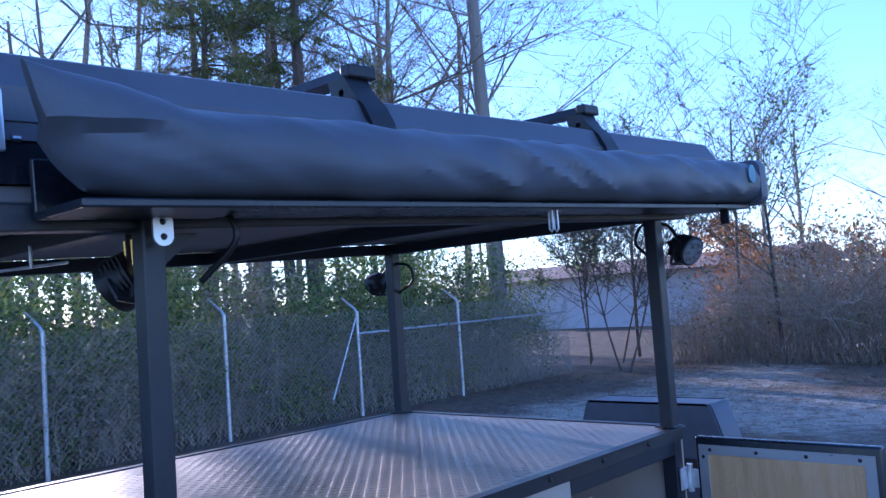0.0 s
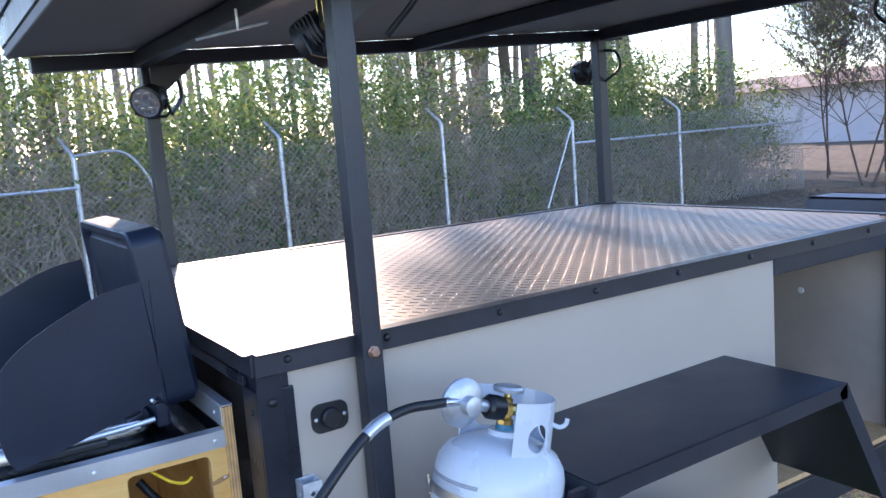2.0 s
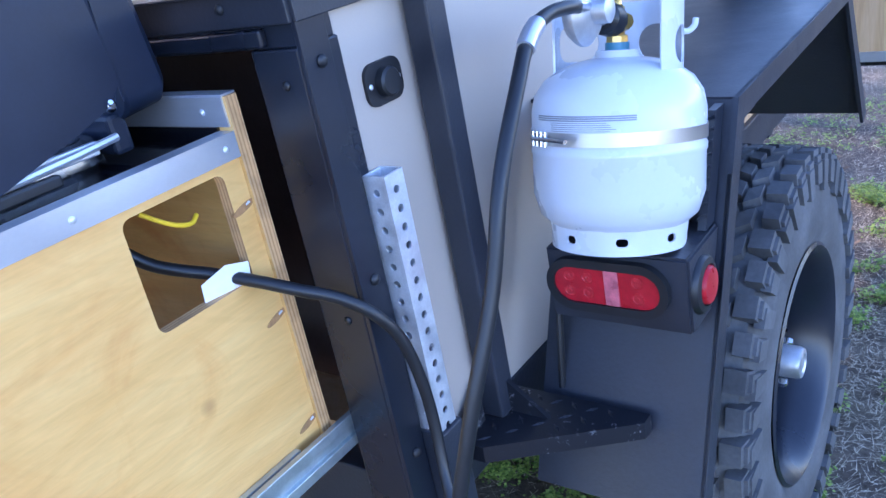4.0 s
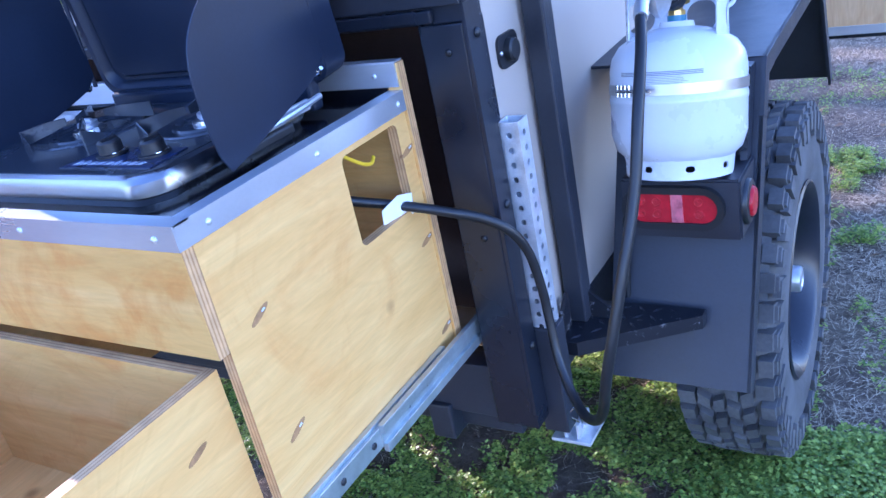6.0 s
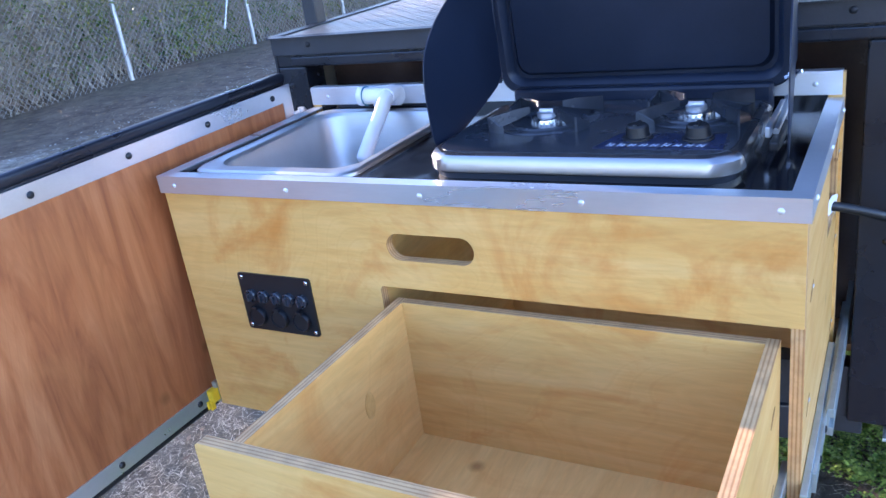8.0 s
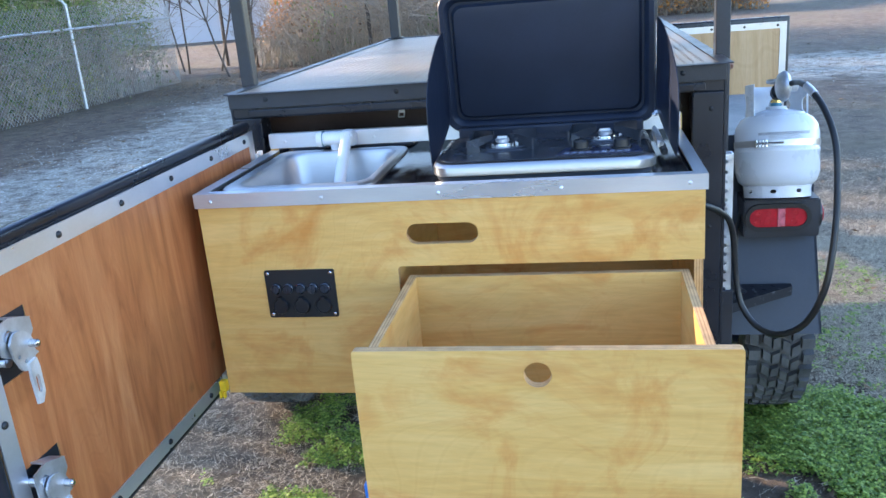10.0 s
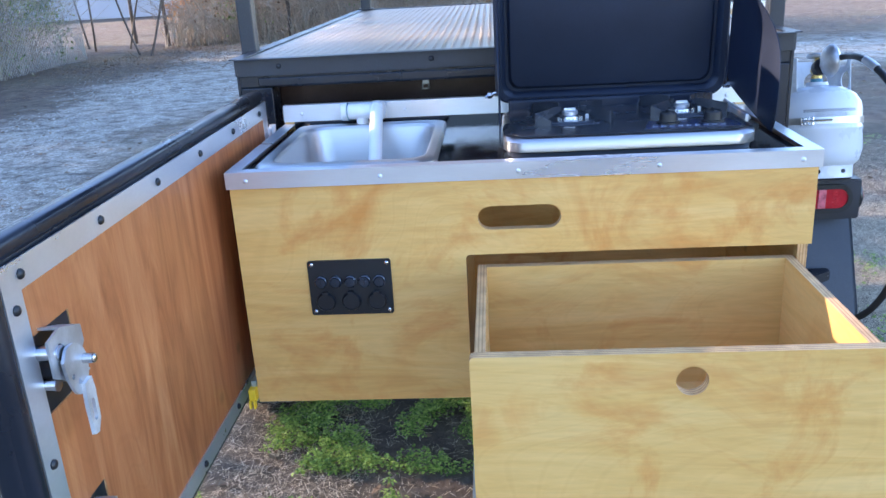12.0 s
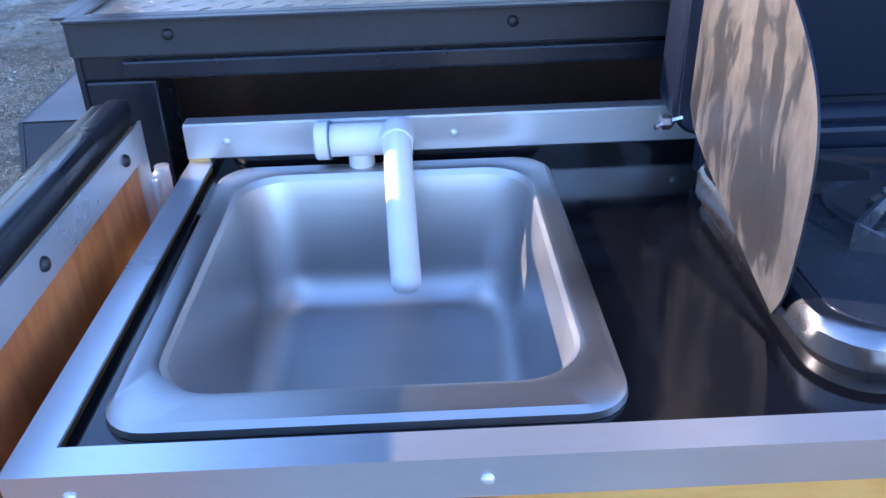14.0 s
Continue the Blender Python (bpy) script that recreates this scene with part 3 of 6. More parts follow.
    for dy in (-0.028, 0.028):
        bm = bmesh.new()
        bolt(bm, (W - 0.003, 0.653 + dy, 0.747), (1, 0, 0), 0.0035, 0.002)
        part("screw", bm, ZINC, so)

    # drop leg: punched tube in a sleeve, foot plate
    bm = bmesh.new()
    a = 0.0365
    x0, y0 = 0.650, 0.574
    hz = [0.628 - 0.0254 * i for i in range(15)]
    plate(bm, [(y0, 0.05), (y0 + a, 0.05), (y0 + a, 0.65), (y0, 0.65)], [circle(y0 + a / 2, z, 0.0055, 10) for z in hz], "x", x0 + a - 0.003, x0 + a)
    plate(bm, [(x0, 0.05), (x0 + a - 0.003, 0.05), (x0 + a - 0.003, 0.65), (x0, 0.65)], [circle(x0 + a / 2, z, 0.0055, 10) for z in hz], "y", y0, y0 + 0.003)
    box(bm, x0, x0 + a - 0.003, y0 + a - 0.003, y0 + a, 0.05, 0.65)
    box(bm, x0, x0 + 0.003, y0 + 0.003, y0 + a - 0.003, 0.05, 0.65)
    jk = part("drop_leg", bm, ZINC, tr, "zinc-plated punched square tube stabiliser leg")
    bm = bmesh.new()
    box(bm, 0.644, 0.693, 0.568, 0.617, 0.045, 0.27, 0.003)
    part("sleeve", bm, COAT, jk)
    bm = bmesh.new()
    box(bm, 0.638, 0.718, 0.596, 0.674, -0.003, 0.004, 0.001)
    box(bm, 0.662, 0.668, 0.605, 0.665, 0.003, 0.035, 0.001)
    box(bm, 0.688, 0.694, 0.605, 0.665, 0.003, 0.035, 0.001)
    cyl(bm, (0.655, 0.625, 0.024), (0.702, 0.625, 0.024), 0.006)
    part("foot_plate", bm, ZINC, jk, "zinc foot plate")
    bm = bmesh.new()
    tube(bm, spline([(0.70, 0.61, 0.03), (0.705, 0.60, 0.06), (0.70, 0.59, 0.09), (0.69, 0.585, 0.075), (0.70, 0.6, 0.05)], 5), 0.002, 6)
    part("pin_clip", bm, CHROME, jk)

    # step of black tread plate beside the post
    bm = bmesh.new()
    loft(bm, [[(0.645, 0.64, z), (0.70, 0.64, z), (0.895, 0.775, z), (0.895, 0.798, z), (0.645, 0.798, z)] for z in (0.172, 0.200)])
    st = part("step", bm, CHIPPED, tr, "black tread plate step with chipped edges")
    V, F = [], []
    for i in range(8):
        for j in range(11):
            cx, cy = 0.66 + i * 0.03, 0.66 + j * 0.03
            if (cx - 0.70) * 0.145 - (cy - 0.64) * 0.195 > -0.003 or cx > 0.885 or cy > 0.79:
                continue
            s = 1 if (i + j) % 2 else -1
            dx, dy = 0.7071 * s, 0.7071
            k = len(V)
            V += [(cx - dx * 0.012, cy - dy * 0.012, 0.2), (cx + dy * 0.004, cy - dx * 0.004, 0.2), (cx + dx * 0.012, cy + dy * 0.012, 0.2), (cx - dy * 0.004, cy + dx * 0.004, 0.2), (cx, cy, 0.2025)]
            F += [(k, k + 1, k + 4), (k + 1, k + 2, k + 4), (k + 2, k + 3, k + 4), (k + 3, k, k + 4)]
    scatter_mesh("step_tread", V, F, CHIPPED, st)["kind"] = "stuff"
    # welded gussets at the post's foot
    bm = bmesh.new()
    loft(bm, [[(x, 0.70, 0.2), (x, 0.62, 0.2), (x, 0.70, 0.27)] for x in (0.66, 0.668)])
    part("gusset", bm, CHIPPED, tr)
    bm = bmesh.new()
    loft(bm, [[(0.694, y, 0.2), (0.76, y, 0.2), (0.694, y, 0.255)] for y in (0.735, 0.743)])
    part("gusset", bm, CHIPPED, tr)
    return tr


trailer = build_trailer()


def build_fender(s):
    """A boxed fender of textured black steel; the one that is seen carries a lamp box at its back."""
    xi, xo = (0.648, 0.978) if s > 0 else (-0.978, -0.648)
    xm = xi + 0.06 if s > 0 else xo - 0.06
    xe = xo if s > 0 else xi

    def sheet(prof, x0, x1):
        """A bent sheet along a profile, with a lip turned down along the outer edge."""
        bm = bmesh.new()
        inner = []
        for i, p in enumerate(prof):
            q0, q1 = prof[max(i - 1, 0)], prof[min(i + 1, len(prof) - 1)]
            d = Vector((q1[0] - q0[0], q1[1] - q0[1])).normalized()
            inner.append((p[0] + d.y * 0.006, p[1] - d.x * 0.006))
        plate(bm, prof + inner[::-1], [], "x", x0, x1)
        for a, b in zip(prof, prof[1:]):
            d = Vector((0, b[0] - a[0], b[1] - a[1]))
            nrm = Vector((0, d.z, -d.y)).normalized() * 0.035
            e0, e1 = xe - s * 0.006, xe + s * 0.001
            loft(bm, [[(x, a[0], a[1]), (x, b[0], b[1]), (x, b[0] + nrm.y, b[1] + nrm.z), (x, a[0] + nrm.y, a[1] + nrm.z)] for x in (e0, e1)])
        bmesh.ops.bevel(bm, geom=[e for e in bm.edges if len(e.link_faces) == 2 and e.calc_face_angle(0) > 0.5], offset=0.004, segments=3, affect="EDGES")
        return bm
    f = part("fender", sheet([(1.0, 0.617), (1.74, 0.632), (1.93, 0.30)], xi, xo), COAT, trailer, "boxed fender in textured black paint")
    part("mud_guard", sheet([(0.753, 0.055), (0.9985, 0.614)], *sorted((xm, xe))), COAT, trailer, "sloping textured black mud guard behind the wheel")
    bm = bmesh.new()
    plate(bm, [(0.955, 0.520), (0.9985, 0.6165), (1.085, 0.6185), (1.070, 0.583), (1.018, 0.580), (0.985, 0.505)], [], "x", *sorted((xe - s * 0.007, xe + s * 0.002)))
    part("corner_gusset", bm, COAT, f)
    if s > 0:
        bm = bmesh.new()
        loft(bm, [[(x, 0.800, 0.345), (x, 0.874, 0.345), (x, 0.924, 0.459), (x, 0.800, 0.459)] for x in (0.757, 0.968)])
        bmesh.ops.bevel(bm, geom=bm.edges[:], offset=0.004, segments=2, affect="EDGES")
        lb = part("lamp_box", bm, COAT, trailer, "black steel box that holds the tail lamps")
        bm = bmesh.new()
        tube(bm, [(0.740, 0.82, 0.20), (0.744, 0.84, 0.36), (0.757, 0.86, 0.40)], 0.006, 8)
        part("lamp_cable", bm, RUBBER, trailer)
        bm = bmesh.new()
        loft(bm, [[(x, 0.888, 0.461), (x, 0.922, 0.461), (x, 0.988, 0.612), (x, 0.954, 0.612)] for x in (0.950, 0.962)])
        for k in range(9):
            zz = 0.475 + 0.0155 * k
            yy = 0.888 + 0.436 * (zz - 0.461)
            loft(bm, [[(0.949, yy - 0.001, zz), (0.962, yy - 0.001, zz + 0.007), (0.962, yy - 0.001, zz + 0.010), (0.949, yy - 0.001, zz + 0.003)], [(0.949, yy - 0.003, zz), (0.962, yy - 0.003, zz + 0.007), (0.962, yy - 0.003, zz + 0.010), (0.949, yy - 0.003, zz + 0.003)]])
        part("bottle_bracket", bm, SATIN, trailer, "black tread plate strip beside the bottle")
        # oval lamp
        bm = bmesh.new()
        plate(bm, rrect(0.759, 0.942, 0.367, 0.449, 0.0409, 10), [rrect(0.771, 0.930, 0.380, 0.436, 0.0279, 10)], "y", 0.788, 0.800)
        ol = part("tail_lamp", bm, RUBBER, trailer, "oval red tail lamp in a rubber ring")
        bm = bmesh.new()
        plate(bm, rrect(0.771, 0.930, 0.380, 0.436, 0.0279, 10), [], "y", 0.792, 0.800)
        part("lens", bm, RED, ol)
        for k in range(6):
            lx, lz = 0.794 + 0.0285 * (k // 2) + (0.046 if k > 3 else 0.0), 0.396 + 0.024 * (k % 2)
            bm = bmesh.new()
            lathe(bm, [(0.0095, 0), (0.0095, 0.0008), (0.0070, 0.0009), (0.0065, 0.0002), (0.0028, 0.0002), (0.0026, 0.0010)], (lx, 0.792, lz), (0, -1, 0), 16)
            part("led", bm, PINK, ol)
        bm = bmesh.new()
        box(bm, 0.849, 0.870, 0.789, 0.793, 0.381, 0.435, 0.001)
        part("tape", bm, FADED, ol, "faded pink bar across the lens")
        bm = bmesh.new()
        lathe(bm, [(0.042, 0), (0.0415, 0.004), (0.038, 0.008), (0.0295, 0.010), (0.0275, 0.004)], (0.968, 0.843, 0.403), (1, 0, 0), 32)
        rl = part("side_lamp", bm, RUBBER, trailer, "round red marker lamp in a rubber ring")
        bm = bmesh.new()
        lathe(bm, [(0.0275, 0.002), (0.027, 0.011), (0.0245, 0.0145), (0.016, 0.016), (0.006, 0.0165)], (0.968, 0.843, 0.403), (1, 0, 0), 28)
        part("lens", bm, RED, rl)
    return f


build_fender(1)
build_fender(-1)


def build_wheel(xo, s):
    """Mud-terrain tyre on a black steel wheel with round windows. xo: the outer face, s: its side."""
    yc, zc, R, wd = 1.295, 0.0, 0.418, 0.205
    xi = xo - s * wd
    wh = thing("wheel", (xo - s * wd / 2, yc, zc), "", "")
    wh.parent = trailer
    wh.matrix_parent_inverse = trailer.matrix_world.inverted()
    del_keys = [k for k in ("label", "category") if k in wh.keys()]
    for k in del_keys:
        del wh[k]
    bpy.context.view_layer.update()
    A = (s, 0, 0)
    c = (xi, yc, zc)
    bm = bmesh.new()
    lathe(bm, [(0.225, 0.012), (0.27, 0.0), (0.34, 0.004), (0.385, 0.022), (0.400, 0.045), (0.402, wd / 2), (0.400, wd - 0.045), (0.385, wd - 0.022), (0.34, wd - 0.004), (0.27, wd), (0.225, wd - 0.012), (0.215, wd / 2)], c, A, 64, cap=False)
    ty = part("tyre", bm, TYRE, wh, "mud-terrain tyre")
    # tread blocks: two staggered centre rows, shoulder lugs that run onto the sidewall
    V, F = [], []

    def block(a0, a1, h0, h1, r0, r1, skew=0.0):
        k = len(V)
        for r, inset in ((r0, 0.0), (r1, 0.10)):
            for a, h in ((a0, h0), (a1, h0), (a1, h1), (a0, h1)):
                am, hm = (a0 + a1) / 2, (h0 + h1) / 2
                aa, hh = am + (a - am) * (1 - inset), hm + (h - hm) * (1 - inset)
                aa += skew * (hh - hm)
                V.append((c[0] + s * hh, yc + r * math.cos(aa), zc + r * math.sin(aa)))
        F.extend([(k, k + 1, k + 5, k + 4), (k + 1, k + 2, k + 6, k + 5), (k + 2, k + 3, k + 7, k + 6), (k + 3, k, k + 4, k + 7), (k + 4, k + 5, k + 6, k + 7)])
    n = 44
    rnd = random.Random(3)
    for i in range(n):
        a = 2 * math.pi * i / n
        st = 2 * math.pi / n
        block(a + 0.02 * rnd.random(), a + st * 0.66, 0.046, 0.072, 0.398, R, 1.6)
        block(a + st * 0.20, a + st * 0.86, 0.076, 0.100, 0.398, R - 0.001, -1.2)
        block(a + st * 0.45, a + st * 1.10, 0.105, 0.130, 0.398, R, 1.2)
        block(a + st * 0.70, a + st * 1.36, 0.134, 0.160, 0.398, R - 0.001, -1.6)
        for side in (0, 1):
            lng = 0.042 if (i + side) % 2 else 0.034
            h0, h1 = (0.004, lng) if side == 0 else (wd - lng, wd - 0.004)
            block(a + st * 0.3 * side, a + st * (0.70 + 0.3 * side), h0, h1, 0.378, R - 0.004, 0.0)
            h2, h3 = (-0.002, 0.020) if side == 0 else (wd - 0.020, wd + 0.002)
            block(a + st * (0.08 + 0.3 * side), a + st * (0.62 + 0.3 * side), h2, h3, 0.362, 0.403, 0.0)
            # lugs on the sidewall
            hs = (-0.004, 0.012) if side == 0 else (wd - 0.012, wd + 0.004)
            k = len(V)
            r0, r1 = (0.352 if i % 2 else 0.335), 0.392
            a0, a1 = a + st * 0.3 * side, a + st * (0.6 + 0.3 * side)
            for h in hs:
                for aa, rr in ((a0, r0), (a1, r0), (a1, r1), (a0, r1)):
                    V.append((c[0] + s * h, yc + rr * math.cos(aa + 0.03 * (rr - r0) / 0.05), zc + rr * math.sin(aa + 0.03 * (rr - r0) / 0.05)))
            F.extend([(k, k + 1, k + 2, k + 3), (k + 4, k + 5, k + 6, k + 7), (k, k + 1, k + 5, k + 4), (k + 1, k + 2, k + 6, k + 5), (k + 2, k + 3, k + 7, k + 6), (k + 3, k, k + 4, k + 7)])
    scatter_mesh("tread_block", V, F, TYRE, ty)["kind"] = "stuff"
    # rim
    bm = bmesh.new()
    lathe(bm, [(0.236, wd - 0.006), (0.230, wd - 0.002), (0.218, wd - 0.012), (0.212, wd - 0.03), (0.200, wd - 0.05), (0.196, wd - 0.10), (0.198, 0.02), (0.232, 0.006)], c, A, 56, cap=False)
    part("rim", bm, SATIN, wh, "black steel rim")
    bm = bmesh.new()
    t = bmesh.new()
    plate(t, circle(0, 0, 0.200, 56), [[((0.142 + dr) * math.cos(q + da), (0.142 + dr) * math.sin(q + da)) for dr, da in ((-0.024, -0.11), (-0.024, 0.11), (-0.012, 0.155), (0.012, 0.155), (0.024, 0.11), (0.024, -0.11), (0.012, -0.155), (-0.012, -0.155))] for q in (2 * math.pi * k / 12 for k in range(12))] + [circle(0, 0, 0.045, 20)], "x", 0, 0.008)
    for v in t.verts:
        rr = math.hypot(v.co.y, v.co.z)
        v.co.x += 0.03 * max(0, 1 - rr / 0.12) - 0.02 * max(0, (rr - 0.15) / 0.05)
    merge(bm, t, Matrix.Translation((xi + s * (wd - 0.085), yc, zc)) @ Matrix.Diagonal((s, 1, 1, 1)))
    part("disc", bm, SATIN, wh, "black wheel disc with round holes")
    bm = bmesh.new()
    lathe(bm, [(0.032, 0), (0.032, 0.040), (0.029, 0.047), (0.020, 0.049), (0.016, 0.046), (0.012, 0.046)], (xi + s * (wd - 0.06), yc, zc), A, 24)
    part("hub_cap", bm, GALV, wh, "silver hub cap")
    for k in range(5):
        q = 2 * math.pi * k / 5
        bm = bmesh.new()
        lathe(bm, [(0.011, 0), (0.011, 0.012), (0.007, 0.018)], (xi + s * (wd - 0.066), yc + 0.07 * math.cos(q), zc + 0.07 * math.sin(q)), A, 6)
        part("lug_nut", bm, CHROME, wh)


build_wheel(1.0, 1)
build_wheel(-1.0, -1)


# ---- doors ----
def build_back_door():
    """The back door, swung fully open: black box frame, aluminium edging, red plywood lining, two paddle latches."""
    y0, y1, z0, z1, xf = -0.690, 0.455, 0.235, 0.815, -0.578
    bm = bmesh.new()
    box(bm, xf - 0.046, xf - 0.008, y0 - 0.012, y1, z0 - 0.01, z1 + 0.006, 0.010, seg=3)
    d = part("back_door", bm, SATIN, trailer, "open black steel door lined with red plywood")
    for a in ((y0 - 0.010, y0 + 0.012, z0, z1), (y0, y1, z1 - 0.014, z1 + 0.010), (y0, y1, z0 - 0.012, z0 + 0.006)):
        bm = bmesh.new()
        box(bm, xf - 0.03, xf + 0.004 if a[0] != y0 else xf - 0.004, a[0], a[1], a[2], a[3], 0.008, seg=3)
        part("door_seal", bm, SATIN, d, "black rubber bulb seal")
    bm = bmesh.new()
    hole = [[(-0.640, z - 0.052), (-0.640, z + 0.050), (-0.550, z + 0.050), (-0.550, z - 0.052)] for z in (0.652, 0.402)]
    plate(bm, [(y0 + 0.02, z0 + 0.01), (y1 - 0.005, z0 + 0.01), (y1 - 0.005, z1 - 0.02), (y0 + 0.02, z1 - 0.02)], hole, "x", xf - 0.010, xf - 0.002, 0, 1)
    part("lining", bm, [LUAN, EDGE_X], d, "red-brown plywood lining")
    bm = bmesh.new()
    plate(bm, [(y0 + 0.016, z0 + 0.006), (y1, z0 + 0.006), (y1, z1 - 0.016), (y0 + 0.016, z1 - 0.016)], [[(y0 + 0.052, z0 + 0.038), (y1 - 0.03, z0 + 0.038), (y1 - 0.03, z1 - 0.052), (y0 + 0.052, z1 - 0.052)]], "x", xf - 0.0018, xf + 0.0008)
    part("edging", bm, ALU, d, "aluminium edging strip")
    for k in range(6):
        for z in (z1 - 0.034, z0 + 0.022):
            bm = bmesh.new()
            bolt(bm, (xf + 0.0008, y0 + 0.055 + 0.205 * k, z), (1, 0, 0), 0.0065, 0.005)
            part("bolt", bm, PLASTIC, d)
    for z in (0.745, 0.545, 0.33):
        bm = bmesh.new()
        bolt(bm, (xf + 0.0008, y0 + 0.033, z), (1, 0, 0), 0.0065, 0.005)
        part("bolt", bm, PLASTIC, d)
    for z in (0.652, 0.402):
        build_latch(d, xf, -0.612, z)
    for z in (0.70, 0.36):
        bm = bmesh.new()
        box(bm, xf - 0.004, xf + 0.006, y1 - 0.004, y1 + 0.04, z - 0.035, z + 0.035, 0.003)
        cyl(bm, (xf + 0.006, y1 + 0.02, z - 0.04), (xf + 0.006, y1 + 0.02, z + 0.04), 0.008)
        bolt(bm, (xf + 0.006, y1 + 0.03, z + 0.02), (1, 0, 0), 0.007, 0.005)
        part("hinge", bm, ZINC, d)


def build_latch(d, xf, y, z):
    """A zinc rotary latch in a cut-out: backing, notched housing, two posts, a pear-shaped cam and a cranked lever."""
    bm = bmesh.new()
    box(bm, xf - 0.0075, xf - 0.004, y - 0.030, y + 0.064, z - 0.054, z + 0.052)
    lt = part("latch", bm, SATIN, d, "zinc rotary paddle latch")
    bm = bmesh.new()
    x1 = xf + 0.022
    plate(bm, [(y - 0.040, z + 0.050), (y - 0.010, z + 0.056), (y + 0.036, z + 0.040), (y + 0.037, z + 0.018), (y + 0.026, z + 0.006), (y + 0.029, z - 0.010), (y + 0.038, z - 0.022), (y + 0.012, z - 0.026), (y - 0.040, z + 0.004)], [circle(y - 0.018, z + 0.034, 0.005, 10)], "x", x1, x1 + 0.003)
    loft(bm, [[(xx, y - 0.010, z + 0.056), (xx, y + 0.036, z + 0.040), (xx, y + 0.036, z + 0.0365), (xx, y - 0.010, z + 0.0525)] for xx in (xf - 0.003, x1)])
    loft(bm, [[(xx, y + 0.037, z - 0.022), (xx, y + 0.012, z - 0.026), (xx, y + 0.012, z - 0.0225), (xx, y + 0.037, z - 0.0185)] for xx in (xf - 0.003, x1)])
    part("latch_housing", bm, GALV, lt)
    bm = bmesh.new()
    cyl(bm, (xf - 0.004, y + 0.014, z + 0.004), (xf + 0.046, y + 0.014, z + 0.004), 0.0065, seg=14)
    bolt(bm, (xf + 0.046, y + 0.014, z + 0.004), (1, 0, 0), 0.0055, 0.003)
    cyl(bm, (xf - 0.004, y - 0.020, z + 0.028), (xf + 0.027, y - 0.020, z + 0.028), 0.010, seg=16)
    cyl(bm, (xf - 0.004, y - 0.018, z - 0.014), (xf + 0.014, y - 0.018, z - 0.014), 0.009, seg=16)
    part("spindle", bm, CHROME, lt)
    bm = bmesh.new()
    pear = [(p.x, p.y) for p in spline([(y - 0.030, z + 0.018, 0), (y - 0.016, z + 0.032, 0), (y + 0.006, z + 0.028, 0), (y + 0.022, z + 0.008, 0), (y + 0.018, z - 0.020, 0), (y + 0.004, z - 0.034, 0), (y - 0.014, z - 0.030, 0), (y - 0.026, z - 0.006, 0)], 3)]
    plate(bm, pear, [circle(y - 0.004, z - 0.018, 0.0035, 8), circle(y - 0.016, z - 0.006, 0.0035, 8)], "x", xf + 0.029, xf + 0.033)
    part("latch_cam", bm, GALV, lt)
    bm = bmesh.new()
    plate(bm, [(y - 0.004, z - 0.022), (y + 0.014, z - 0.020), (y + 0.017, z - 0.036), (y + 0.016, z - 0.078), (y + 0.006, z - 0.094), (y - 0.004, z - 0.092), (y - 0.006, z - 0.050)], [rrect(y + 0.001, y + 0.010, z - 0.076, z - 0.046, 0.004, 3)], "x", xf + 0.033, xf + 0.038)
    bmesh.ops.bevel(bm, geom=[e for e in bm.edges if len(e.link_faces) == 2 and e.calc_face_angle(0) > 0.5], offset=0.0012, segments=1, affect="EDGES")
    part("latch_lever", bm, ZINC, lt, "pale zinc hand lever")


def build_side_door():
    """The side door near the front, swung open square to the side."""
    x0, x1, y0, y1, z0, z1 = 0.70, 1.262, 2.585, 2.63, 0.23, 0.862
    bm = bmesh.new()
    box(bm, x0, x1, y0 + 0.008, y1, z0, z1, 0.008, seg=3)
    d = part("side_door", bm, SATIN, trailer, "open black steel side door lined with brown plywood")
    bm = bmesh.new()
    plate(bm, [(x0 + 0.02, z0 + 0.02), (x1 - 0.02, z0 + 0.02), (x1 - 0.02, z1 - 0.028), (x0 + 0.02, z1 - 0.028)], [], "y", y0 + 0.002, y0 + 0.009)
    part("lining", bm, PINE, d, "brown plywood lining")
    bm = bmesh.new()
    plate(bm, [(x0 + 0.016, z0 + 0.016), (x1 - 0.016, z0 + 0.016), (x1 - 0.016, z1 - 0.024), (x0 + 0.016, z1 - 0.024)], [[(x0 + 0.046, z0 + 0.046), (x1 - 0.046, z0 + 0.046), (x1 - 0.046, z1 - 0.054), (x0 + 0.046, z1 - 0.054)]], "y", y0 - 0.0008, y0 + 0.002)
    part("edging", bm, ALU, d, "aluminium edging strip")
    for k in range(4):
        bm = bmesh.new()
        bolt(bm, (x0 + 0.055 + 0.15 * k, y0 - 0.0008, z1 - 0.039), (0, -1, 0), 0.006, 0.004)
        part("bolt", bm, PLASTIC, d)
    for z in (0.80, 0.55, 0.3):
        bm = bmesh.new()
        bolt(bm, (x0 + 0.031, y0 - 0.0008, z), (0, -1, 0), 0.006, 0.004)
        part("bolt", bm, PLASTIC, d)
    for z in (0.725, 0.33):
        bm = bmesh.new()
        box(bm, 0.657, 0.664, 2.555, 2.61, z - 0.035, z + 0.035, 0.002)
        cyl(bm, (0.672, 2.60, z - 0.045), (0.672, 2.60, z + 0.045), 0.010)
        box(bm, 0.672, 0.705, 2.592, 2.598, z - 0.03, z + 0.03, 0.002)
        part("hinge", bm, ZINC, d, "zinc lift-off hinge")


build_back_door()
build_side_door()


# ---- kitchen slide-out ----
CX, CT, CB = 0.540, 0.7265, 0.252         # half width, counter height, underside


